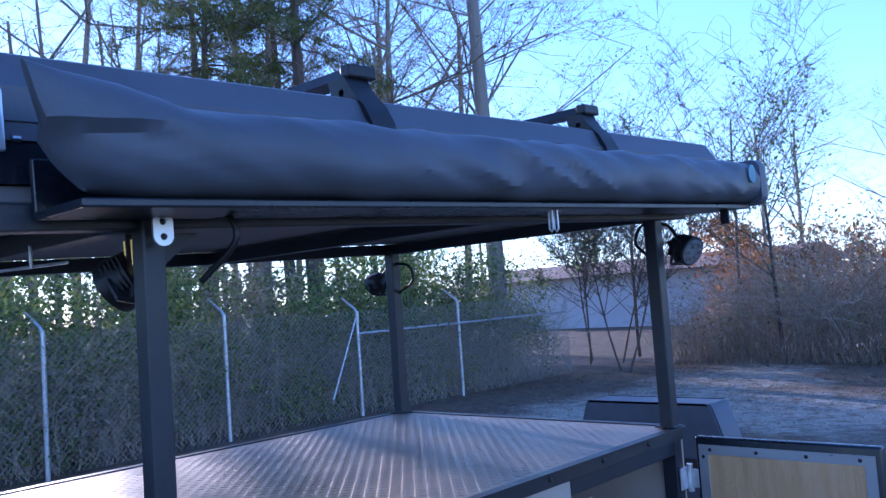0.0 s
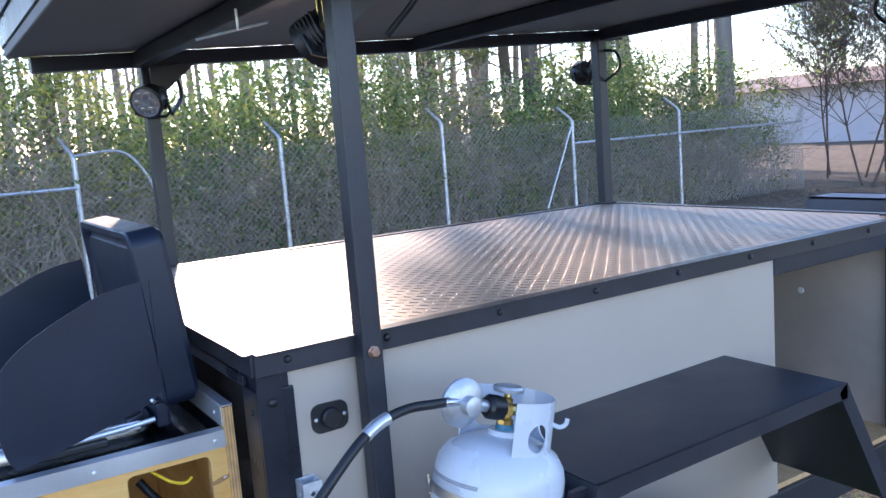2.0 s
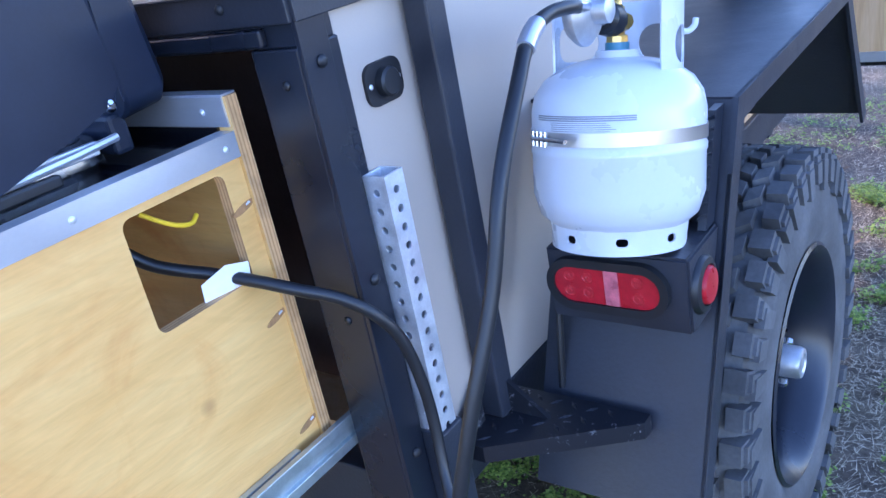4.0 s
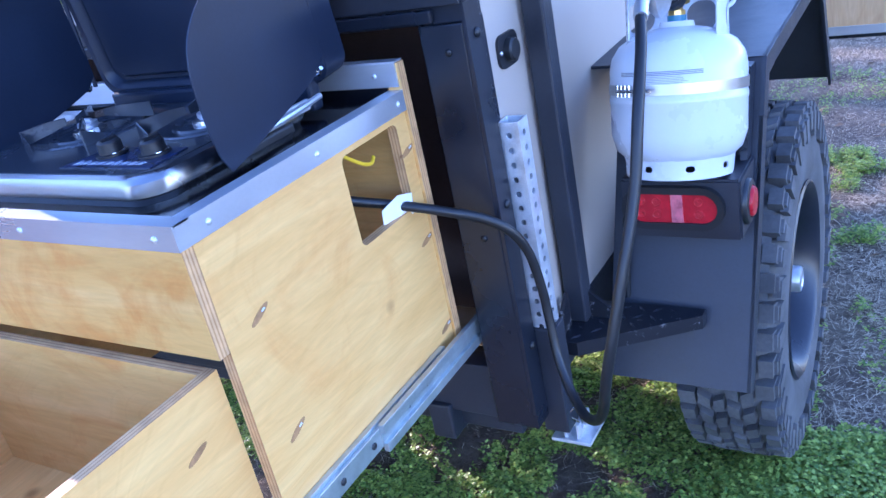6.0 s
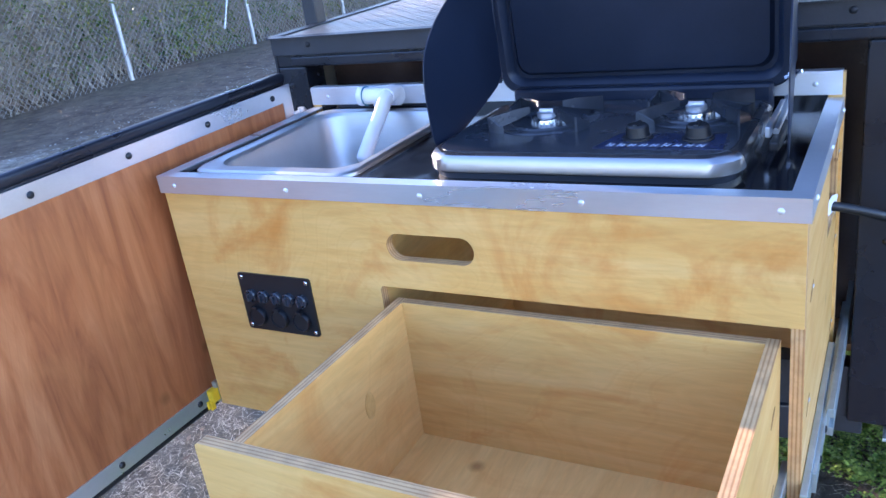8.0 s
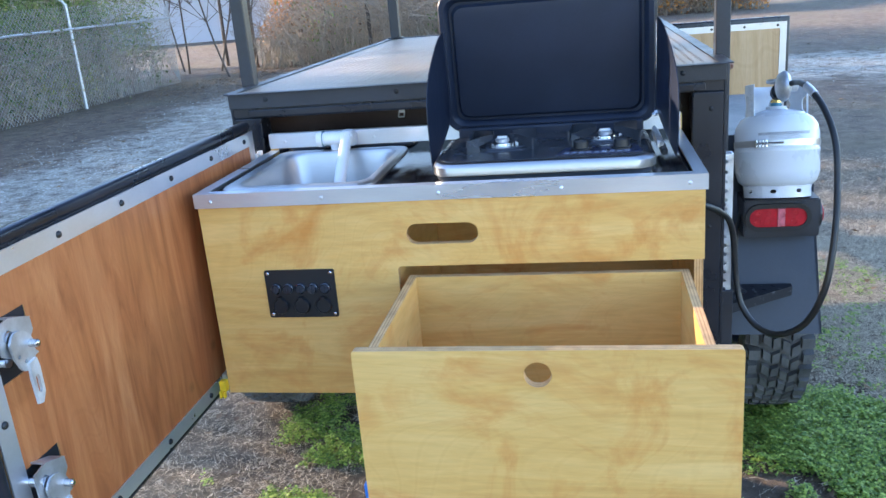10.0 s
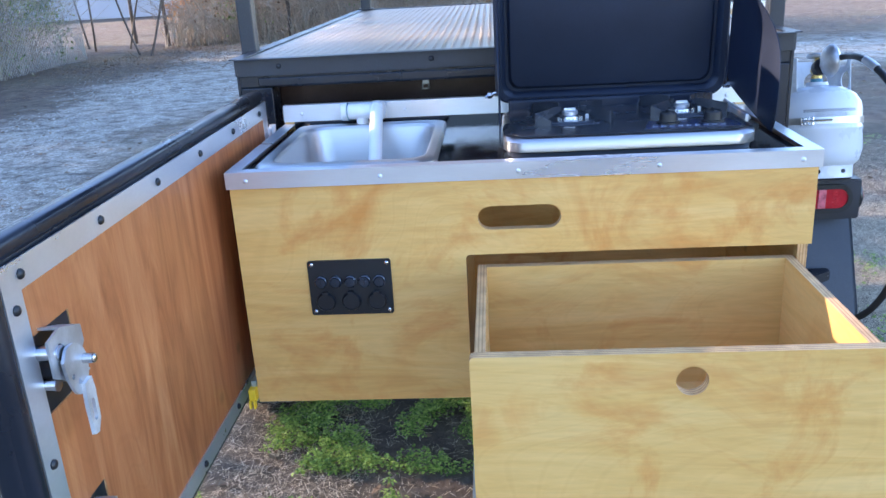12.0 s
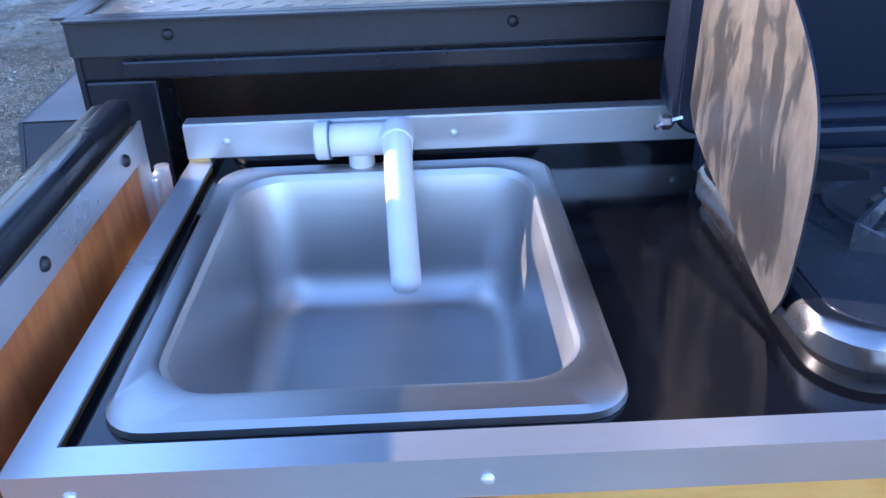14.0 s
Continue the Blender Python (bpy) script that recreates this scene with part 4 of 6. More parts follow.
def build_kitchen():
    k = thing("kitchen_slide_out", (0, 0.25, CB), "birch plywood kitchen box slid out of the trailer, aluminium-edged black counter", "kitchen unit")
    bm = bmesh.new()
    plate(bm, [(-CX, CB), (-0.101, CB), (-0.101, 0.552), (-0.096, 0.558), (CX, 0.558), (CX, 0.713), (-CX, 0.713)], [rrect(-0.075, 0.080, 0.607, 0.653, 0.0229, 8)], "y", 0.005, 0.023, 0, 1)
    part("front_panel", bm, [BIRCH_X, EDGE_Y], k, "birch plywood front with a rounded hand slot")
    for s in (1, -1):
        bm = bmesh.new()
        hole = [[(y, z) for y, z in rrect(0.312, 0.458, 0.553, 0.694, 0.012, 4)]] if s > 0 else []
        plate(bm, [(0.0235, CB), (0.4885, CB), (0.4885, 0.712), (0.0235, 0.712)], hole, "x", *sorted((s * (CX - 0.018), s * CX)), 0, 1)
        sp = part("side_panel", bm, [BIRCH_Y, EDGE_X], k, "birch plywood side")
        if s > 0:
            for y, z, a in ((0.085, 0.575, 25), (0.085, 0.395, 25), (0.10, 0.285, 25), (0.474, 0.643, 15), (0.474, 0.488, 15), (0.474, 0.32, 15)):
                bm = bmesh.new()
                w = math.radians(a)
                pts = [(y + 0.020 * math.cos(q) * math.cos(w) - 0.005 * math.sin(q) * math.sin(w), z + 0.020 * math.cos(q) * math.sin(w) + 0.005 * math.sin(q) * math.cos(w)) for q in (2 * math.pi * i / 18 for i in range(18))]
                plate(bm, pts, [], "x", CX - 0.004, CX + 0.0006)
                pk = part("pocket_hole", bm, POCKET, sp, "oval pocket screw hole")
                bm = bmesh.new()
                cyl(bm, (CX, y + 0.004, z + 0.002), (CX + 0.0010, y + 0.010, z + 0.0045), 0.0016, seg=8)
                part("screw", bm, GALV, pk)
    bm = bmesh.new()
    plate(bm, [(-CX - 0.005, CB), (CX + 0.005, CB), (CX + 0.005, 0.778), (-CX - 0.005, 0.778)], [], "y", 0.489, 0.507, 0, 1)
    part("back_panel", bm, [BIRCH_X, EDGE_Y], k)
    bm = bmesh.new()
    box(bm, -0.119, -0.101, 0.0235, 0.4885, CB, 0.69)
    part("divider", bm, BIRCH_Y, k)
    bm = bmesh.new()
    # counter sheet with cut-outs for the sink and the hob
    plate(bm, [(-CX + 0.019, 0.0235), (CX - 0.019, 0.0235), (CX - 0.019, 0.4885), (-CX + 0.019, 0.4885)], [rrect(-0.488, -0.168, 0.062, 0.455, 0.04, 5)], "z", CT - 0.012, CT)
    part("counter", bm, COUNTER, k, "glossy black counter sheet with dust and a scratch")
    # aluminium angle round the counter
    e = CX + 0.005
    bm = bmesh.new()
    box(bm, -e, e, 0.0, 0.003, 0.705, 0.737)
    box(bm, -e, e, 0.003, 0.026, 0.7345, 0.737)
    fr = part("counter_edge", bm, ALU, k, "aluminium angle edging with screws")
    for x in (-0.506, -0.252, 0.003, 0.257, 0.510):
        bm = bmesh.new()
        bolt(bm, (x, 0.0, 0.7195), (0, -1, 0), 0.0045, 0.003)
        part("screw", bm, ZINC, fr)
    for s in (1, -1):
        bm = bmesh.new()
        box(bm, *sorted((s * (e - 0.003), s * e)), 0.0032, 0.4885, 0.705, 0.737)
        box(bm, *sorted((s * (e - 0.026), s * (e - 0.003))), 0.0262, 0.4885, 0.7343, 0.7368)
        sd = part("counter_edge", bm, ALU, k)
        for y in (0.052, 0.262, 0.470):
            bm = bmesh.new()
            bolt(bm, (s * e, y, 0.7195), (s, 0, 0), 0.0045, 0.003)
            part("screw", bm, ZINC, sd)
    bm = bmesh.new()
    box(bm, -e, e - 0.004, 0.486, 0.4888, 0.742, 0.779)
    box(bm, -e, e - 0.004, 0.4888, 0.509, 0.7785, 0.781)
    bk = part("back_strip", bm, ALU, k, "aluminium strip along the back of the counter")
    for x in (-0.50, -0.25, 0.0, 0.25, 0.50):
        bm = bmesh.new()
        bolt(bm, (x, 0.486, 0.760), (0, -1, 0), 0.0045, 0.003)
        part("screw", bm, ZINC, bk)
    bm = bmesh.new()
    box(bm, -CX + 0.02, CX - 0.02, 0.4845, 0.4886, CT, 0.7415)
    part("upstand", bm, GLOSS, k, "black upstand behind the counter")
    # runners
    for s in (1, -1):
        bm = bmesh.new()
        x = s * (CX + 0.001)
        box(bm, *sorted((x, x + s * 0.010)), 0.0, 0.44, 0.256, 0.302, 0.001)
        part("runner", bm, RAIL, k, "zinc-plated heavy drawer runner")
        bm = bmesh.new()
        box(bm, *sorted((x + s * 0.010, x + s * 0.016)), 0.06, 0.62, 0.262, 0.296, 0.001)
        rn = part("runner", bm, RAIL, k)
        bm = bmesh.new()
        box(bm, *sorted((x + s * 0.016, x + s * 0.026)), 0.22, 0.80, 0.254, 0.270, 0.001)
        box(bm, *sorted((x + s * 0.016, x + s * 0.026)), 0.22, 0.80, 0.288, 0.304, 0.001)
        box(bm, *sorted((x + s * 0.016, x + s * 0.019)), 0.22, 0.80, 0.270, 0.288)
        part("runner", bm, RAIL, k)
        for y in (0.12, 0.2, 0.3):
            bm = bmesh.new()
            bolt(bm, (x + s * 0.016, y, 0.279), (s, 0, 0), 0.006, 0.003)
            part("rivet", bm, PLASTIC, rn)
        bm = bmesh.new()
        box(bm, *sorted((x - s * 0.002, x + s * 0.014)), -0.016, 0.004, 0.262, 0.290, 0.003)
        box(bm, *sorted((x - s * 0.001, x + s * 0.004)), -0.024, -0.012, 0.250, 0.268, 0.002)
        box(bm, *sorted((x + s * 0.008, x + s * 0.013)), -0.024, -0.012, 0.250, 0.268, 0.002)
        part("lock_tab", bm, YELLOW, rn, "yellow plastic runner release tab")
    # switch panel
    bm = bmesh.new()
    plate(bm, rrect(-0.408, -0.246, 0.444, 0.557, 0.005, 3), [], "y", 0.001, 0.005)
    sw = part("switch_panel", bm, PLASTIC, k, "black panel with five round switches and three sockets")
    for x, z in ((-0.400, 0.549), (-0.254, 0.549), (-0.254, 0.452), (-0.400, 0.452)):
        bm = bmesh.new()
        bolt(bm, (x, 0.001, z), (0, -1, 0), 0.0042, 0.0025)
        part("screw", bm, CHROME, sw)
    for i in range(5):
        bm = bmesh.new()
        x = -0.3835 + 0.0285 * i
        lathe(bm, [(0.0125, 0), (0.0125, 0.006), (0.0105, 0.008), (0.0095, 0.006), (0.009, 0.010)], (x, 0.001, 0.514), (0, -1, 0), 20)
        box(bm, x - 0.0012, x + 0.0012, -0.0135, -0.008, 0.507, 0.521, 0.0008)
        part("switch", bm, ENAMEL, sw)
    for i in range(3):
        bm = bmesh.new()
        x = -0.377 + 0.050 * i
        lathe(bm, [(0.0185, 0), (0.0185, 0.006), (0.0165, 0.009), (0.0155, 0.009), (0.015, 0.007)], (x, 0.001, 0.473), (0, -1, 0), 24)
        box(bm, x - 0.006, x + 0.006, -0.010, 0.0, 0.490, 0.495, 0.001)
        part("socket", bm, PLASTIC, sw)
    # slip of paper and yellow lead inside the hose opening
    bm = bmesh.new()
    loft(bm, [[(0.526 + dx, 0.388, 0.545), (0.540 + dx, 0.452, 0.545), (0.543 + dx, 0.454, 0.580), (0.537 + dx, 0.424, 0.588), (0.527 + dx, 0.390, 0.576)] for dx in (0.0, 0.0008)])
    tag = part("paper_tag", bm, PAPER, k, "white paper tag on the gas hose")
    fc = bpy.data.curves.new("warning_word", "FONT")
    fc.body, fc.size = "WARNING", 0.0085
    word = bpy.data.objects.new("warning_word", fc)
    word_mesh = bpy.data.meshes.new_from_object(word)
    bpy.data.objects.remove(word)
    word_mesh.transform(Matrix(((0.25, 0, 1, 0.5290), (0.968, 0, 0, 0.402), (0, 1, 0, 0.548), (0, 0, 0, 1))))
    word_mesh.materials.append(INK)
    wo = new("warning_word", word_mesh)
    wo.parent = tag
    wo.matrix_parent_inverse = tag.matrix_world.inverted()
    bm = bmesh.new()
    tube(bm, spline([(0.50, 0.36, 0.68), (0.51, 0.39, 0.655), (0.51, 0.415, 0.645), (0.505, 0.43, 0.65)], 6), 0.003, 8)
    part("cable", bm, YELLOW, k, "yellow cable with a connector")
    return k


kitchen = build_kitchen()


def build_drawer():
    """The deep drawer, pulled out towards the camera."""
    d = thing("drawer", (0.22, -0.2, 0.262), "open empty birch plywood drawer with a finger hole", "drawer")
    bm = bmesh.new()
    plate(bm, rrect(-0.083, 0.541, 0.264, 0.567, 0.006, 3), [circle(0.2235, 0.524, 0.0225, 24)], "y", -0.447, -0.429, 0, 1)
    part("drawer_front", bm, [BIRCH_X, EDGE_Y], d, "birch plywood front with a round finger hole")
    for x0, x1 in ((-0.079, -0.062), (0.494, 0.511)):
        bm = bmesh.new()
        plate(bm, [(-0.4288, 0.268), (0.018, 0.268), (0.018, 0.533), (-0.4288, 0.533)], [], "x", x0, x1, 0, 1)
        sd = part("drawer_side", bm, [BIRCH_Y, EDGE_X], d)
        if x0 > 0:
            for y, z in ((-0.05, 0.455), (-0.05, 0.33), (-0.36, 0.46)):
                bm = bmesh.new()
                plate(bm, [(y + 0.018 * math.cos(q), z + 0.005 * math.sin(q) + 0.006 * math.cos(q)) for q in (2 * math.pi * i / 16 for i in range(16))], [], "x", x1 - 0.003, x1 + 0.0006)
                part("pocket_hole", bm, POCKET, sd)
        else:
            bm = bmesh.new()
            plate(bm, [(-0.13 + 0.013 * math.cos(q), 0.42 + 0.024 * math.sin(q)) for q in (2 * math.pi * i / 18 for i in range(18))], [], "x", x1 - 0.002, x1 + 0.0005)
            part("wood_plug", bm, BIRCH_X, sd, "oval wooden patch")
    bm = bmesh.new()
    plate(bm, [(-0.0618, 0.268), (0.4938, 0.268), (0.4938, 0.533), (-0.0618, 0.533)], [], "y", 0.001, 0.018, 0, 1)
    part("drawer_back", bm, [BIRCH_X, EDGE_Y], d)
    bm = bmesh.new()
    box(bm, -0.0618, 0.4938, -0.4286, 0.0008, 0.270, 0.279)
    part("drawer_base", bm, BIRCH_Y, d, "pale plywood bottom")
    for x0, x1 in ((0.5115, 0.5215), (-0.0895, -0.0795)):
        bm = bmesh.new()
        box(bm, x0, x1, -0.425, 0.05, 0.282, 0.318, 0.001)
        part("runner", bm, RAIL, d)
    bm = bmesh.new()
    box(bm, -0.091, -0.078, -0.442, -0.430, 0.280, 0.310, 0.003)
    part("lock_tab", bm, BLUE, d, "blue plastic runner release tab")


build_drawer()


def build_sink():
    s = thing("sink", (-0.327, 0.257, CT), "brushed stainless steel sink set into the black counter", "sink")
    x0, x1, y0, y1 = -0.505, -0.150, 0.040, 0.474
    bm = bmesh.new()
    n = 6
    R = []

    def rr(inset, z, r, dy0=0.0):
        return [(a, b, z) for a, b in rrect(x0 + inset, x1 - inset, y0 + inset + dy0, y1 - inset, r, n)]
    R.append(rr(0.0, CT + 0.0005, 0.035))
    R.append(rr(0.001, CT + 0.006, 0.034))
    R.append(rr(0.006, CT + 0.0095, 0.032))
    R.append(rr(0.020, CT + 0.0085, 0.045, 0.012))
    R.append(rr(0.024, CT + 0.0065, 0.048, 0.014))
    R.append(rr(0.027, CT + 0.000, 0.050, 0.015))
    R.append(rr(0.032, CT - 0.02, 0.052, 0.015))
    R.append(rr(0.040, CT - 0.10, 0.055, 0.015))
    R.append(rr(0.046, CT - 0.125, 0.055, 0.015))
    R.append(rr(0.060, CT - 0.140, 0.050, 0.014))
    R.append(rr(0.080, CT - 0.144, 0.040, 0.012))
    rs = [ring(bm, r) for r in R[:6]]
    for a, b in zip(rs, rs[1:]):
        bridge(bm, a, b)
    part("rim", bm, STEEL, s, "pressed steel rim")
    bm = bmesh.new()
    rs = [ring(bm, r) for r in R[5:]]
    for a, b in zip(rs, rs[1:]):
        bridge(bm, a, b)
    bm.faces.new(rs[-1])
    part("basin", bm, STEEL, s)


def build_faucet():
    f = thing("faucet", (-0.335, 0.484, CT), "white plastic pipe faucet with a bent spout over the sink", "faucet")
    bm = bmesh.new()
    lathe(bm, [(0.019, -0.002), (0.021, 0.0), (0.021, 0.012), (0.018, 0.014), (0.018, 0.075), (0.021, 0.077), (0.021, 0.098), (0.017, 0.102)], (-0.398, 0.468, 0.764), (1, 0, 0), 24)
    part("body", bm, PVC, f)
    bm = bmesh.new()
    cyl(bm, (-0.384, 0.468, 0.764), (-0.3835, 0.468, 0.764), 0.0216, seg=24)
    part("ring", bm, BADGE, f, "thin blue ring")
    bm = bmesh.new()
    cyl(bm, (-0.352, 0.468, CT - 0.004), (-0.352, 0.468, 0.75), 0.014, seg=18)
    part("stem", bm, PVC, f)
    bm = bmesh.new()
    tube(bm, spline([(-0.312, 0.470, 0.768), (-0.312, 0.446, 0.771), (-0.311, 0.428, 0.764), (-0.310, 0.40, 0.742), (-0.308, 0.35, 0.706), (-0.306, 0.312, 0.678)], 6), 0.0150, 20)
    tip = Vector((-0.306, 0.312, 0.678))
    lathe(bm, [(0.0150, -0.001), (0.0143, 0.005), (0.0115, 0.0095), (0.006, 0.012)], tip, (0.002, -0.038, -0.028), 20)
    lathe(bm, [(0.0185, -0.012), (0.0195, 0.0), (0.0175, 0.014), (0.010, 0.018)], (-0.312, 0.452, 0.770), (0, -1, -0.1), 20)
    part("spout", bm, PVC, f)


build_sink()
build_faucet()


def build_stove():
    """Two-burner hob with its lid raised and a wind guard at either side."""
    st = thing("camp_stove", (0.215, 0.23, CT), "two-burner gas stove with its black lid up and side wind guards", "stove")
    x0, x1, y0, y1 = -0.022, 0.452, 0.058, 0.392
    bm = bmesh.new()
    n = 7
    R = [[(a, b, z) for a, b in rrect(x0 + i, x1 - i, y0 + i, y1 - i, r, n)] for i, z, r in ((0.008, CT, 0.045), (0.006, 0.735, 0.046), (0.0, 0.739, 0.05), (0.0, 0.757, 0.05), (0.004, 0.764, 0.05), (0.012, 0.767, 0.045), (0.016, 0.766, 0.04))]
    loft(bm, R, False)
    part("body", bm, STOVE, st, "polished steel rim")
    bm = bmesh.new()
    plate(bm, rrect(x0 + 0.0155, x1 - 0.0155, y0 + 0.0155, y1 - 0.0155, 0.04, 7), [circle(0.118, 0.245, 0.058, 28), circle(0.352, 0.275, 0.050, 28)], "z", 0.760, 0.7675)
    part("top", bm, ENAMEL, st, "black enamel top")
    for cx, cy, r in ((0.118, 0.245, 0.058), (0.352, 0.275, 0.050)):
        bm = bmesh.new()
        lathe(bm, [(r + 0.030, 0.0072), (r + 0.027, 0.0095), (r + 0.022, 0.0078), (r + 0.006, 0.0078), (r + 0.004, 0.0105), (r, 0.009), (r - 0.012, 0.0), (0.02, -0.002), (0.018, -0.002)], (cx, cy, 0.760), (0, 0, 1), 32)
        bu = part("burner", bm, ENAMEL, st)
        bm = bmesh.new()
        lathe(bm, [(0.024, 0), (0.026, 0.004), (0.024, 0.014), (0.018, 0.017)], (cx, cy, 0.759), (0, 0, 1), 24)
        for q in range(18):
            a = 2 * math.pi * q / 18
            box(bm, cx + 0.024 * math.cos(a) - 0.0015, cx + 0.024 * math.cos(a) + 0.0015, cy + 0.024 * math.sin(a) - 0.0015, cy + 0.024 * math.sin(a) + 0.0015, 0.763, 0.771)
        part("burner_crown", bm, CHROME, bu, "bright aluminium burner crown")
        bm = bmesh.new()
        lathe(bm, [(0.016, 0), (0.016, 0.006), (0.010, 0.008)], (cx, cy, 0.776), (0, 0, 1), 20)
        box(bm, cx - 0.012, cx + 0.012, cy - 0.003, cy + 0.003, 0.782, 0.788, 0.001)
        part("burner_cap", bm, ALU, bu)
        bm = bmesh.new()
        cyl(bm, (cx + 0.034, cy - 0.012, 0.757), (cx + 0.034, cy - 0.012, 0.776), 0.0035, seg=10)
        part("igniter", bm, PVC, bu)
        for q in range(4):
            bm = bmesh.new()
            a = math.pi / 4 + math.pi / 2 * q
            p0, pm, p1 = [(cx + r2 * math.cos(a), cy + r2 * 0.92 * math.sin(a)) for r2 in (0.030, 0.058, 0.104)]
            dx, dy = -math.sin(a) * 0.0018, math.cos(a) * 0.0018
            loft(bm, [[(p[0] - dx, p[1] - dy, z0), (p[0] + dx, p[1] + dy, z0), (p[0] + dx, p[1] + dy, z1), (p[0] - dx, p[1] - dy, z1)] for p, z0, z1 in ((p0, 0.786, 0.796), (pm, 0.778, 0.796), (p1, 0.7675, 0.791))])
            q0 = (p1[0] + math.cos(a + 2.0) * 0.030, p1[1] + math.sin(a + 2.0) * 0.030)
            loft(bm, [[(p[0] - 0.0018, p[1], 0.7675), (p[0] + 0.0018, p[1], 0.7675), (p[0] + 0.0018, p[1], z1), (p[0] - 0.0018, p[1], z1)] for p, z1 in ((p1, 0.791), (q0, 0.778))])
            part("pan_support", bm, ENAMEL, bu, "black steel pan support")
    bm = bmesh.new()
    loft(bm, [[(0.245, 0.092, 0.7677 + h), (0.425, 0.092, 0.7677 + h), (0.418, 0.165, 0.7677 + h), (0.265, 0.165, 0.7677 + h)] for h in (0, 0.0012)])
    pn = part("name_plate", bm, NAVY, st, "dark blue control plate with pale lettering")
    bm = bmesh.new()
    for i in range(9):
        x, tall = 0.262 + 0.0158 * i, 0.117 if i in (0, 1, 5) else 0.1125
        for u in (0.0, 0.0062):
            loft(bm, [[(x + u + sk, yy, zz) for zz in (0.7689, 0.7693)] + [(x + u + sk + 0.0022, yy, zz) for zz in (0.7693, 0.7689)] for yy, sk in ((0.101, 0.0), (tall if u == 0 else 0.1115, 0.003))])
        box(bm, x + 0.001, x + 0.009, 0.1055, 0.1075, 0.7689, 0.7693)
    part("lettering", bm, PALE, pn)
    for cx in (0.298, 0.383):
        bm = bmesh.new()
        lathe(bm, [(0.022, 0), (0.022, 0.003), (0.017, 0.004), (0.016, 0.018), (0.0135, 0.021)], (cx, 0.140, 0.769), (0, 0, 1), 24)
        box(bm, cx - 0.0035, cx + 0.0035, 0.126, 0.154, 0.785, 0.7925, 0.002)
        kb = part("knob", bm, PLASTIC, st, "black control knob")
        bm = bmesh.new()
        tube(bm, [(cx + 0.019 * math.cos(a), 0.140 + 0.019 * math.sin(a), 0.7735) for a in (math.pi * q / 10 - 0.6 for q in range(11))], 0.0012, 6)
        part("knob_ring", bm, CHROME, kb)
    # lid: a pressed tray that leans back a little
    lx0, lx1, lz0, lz1 = -0.034, 0.474, 0.0, 0.338
    M = Matrix.Translation((0, 0.416, 0.774)) @ Matrix.Rotation(radians(6), 4, "X")
    bm = bmesh.new()
    R = [[(a, y, b) for a, b in rrect(lx0 + i, lx1 - i, lz0 + i, lz1 - i, r, 7)] for i, y, r in ((0.008, 0.060, 0.03), (0.0, 0.050, 0.034), (0.0, 0.000, 0.034), (0.003, -0.004, 0.034), (0.014, -0.004, 0.03), (0.020, 0.002, 0.028), (0.024, 0.012, 0.026), (0.030, 0.012, 0.026), (0.036, 0.004, 0.026), (0.046, 0.003, 0.022))]
    R = [[M @ Vector(p) for p in r] for r in R]
    rs = [ring(bm, r) for r in R]
    for a, b in zip(rs, rs[1:]):
        bridge(bm, a, b)
    bm.faces.new(rs[0])
    bm.faces.new(rs[-1])
    part("lid", bm, GUARD, st, "raised black sheet-steel lid")
    bm = bmesh.new()
    box(bm, -0.006, 0.446, 0.394, 0.420, 0.736, 0.785, 0.006)
    part("lid_hinge", bm, GUARD, st, "black hinge rail under the lid")
    # wind guards
    pts2 = [(p.x, p.y) for p in spline([(0.388, 1.022, 0), (0.335, 1.014, 0), (0.282, 0.996, 0), (0.197, 0.954, 0), (0.150, 0.915, 0), (0.132, 0.875, 0), (0.130, 0.825, 0), (0.137, 0.768, 0), (0.152, 0.739, 0)], 5)]
    back = [(0.196, 0.748), (0.266, 0.766), (0.335, 0.784), (0.385, 0.800), (0.405, 0.820)]
    for x, tilt, shift in ((0.478, -5, 0.0), (-0.024, 1, -0.016)):
        bm = bmesh.new()
        t = bmesh.new()
        plate(t, pts2 + back, [], "x", -0.001, 0.001, 0, 0)
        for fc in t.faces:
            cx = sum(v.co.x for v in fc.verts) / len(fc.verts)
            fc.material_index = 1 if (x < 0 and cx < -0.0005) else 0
        Mx = Matrix.Translation((x, 0.395 + shift, 0)) @ Matrix.Rotation(radians(-tilt), 4, "Z") @ Matrix.Translation((0, -0.395, 0))
        # the flange that hinges on the lid
        box(t, *sorted((-0.001, (0.474 - x) if x > 0 else (-0.034 - x))), 0.404, 0.4065, 0.800, 1.020)
        merge(bm, t, Mx)
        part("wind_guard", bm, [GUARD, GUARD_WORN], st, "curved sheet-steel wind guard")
    bm = bmesh.new()
    tube(bm, [(0.470, 0.385, 0.764), (0.474, 0.33, 0.761), (0.474, 0.22, 0.756)], 0.005, 8)
    box(bm, 0.462, 0.470, 0.20, 0.36, 0.752, 0.768, 0.002)
    part("hinge_bar", bm, ALU, st)
    bm = bmesh.new()
    box(bm, 0.470, 0.484, 0.18, 0.30, 0.738, 0.752, 0.003)
    part("side_rail", bm, PLASTIC, st)
    for x in (0.476, -0.046):
        bm = bmesh.new()
        lathe(bm, [(0.008, -0.006), (0.008, 0.002), (0.004, 0.006)], (x, 0.386, 0.800), (1, 0, 0), 8)
        tube(bm, [(x - 0.012, 0.382, 0.796), (x, 0.386, 0.80), (x + 0.014, 0.380, 0.806)], 0.003, 6)
        part("wing_nut", bm, CHROME, st)


build_stove()


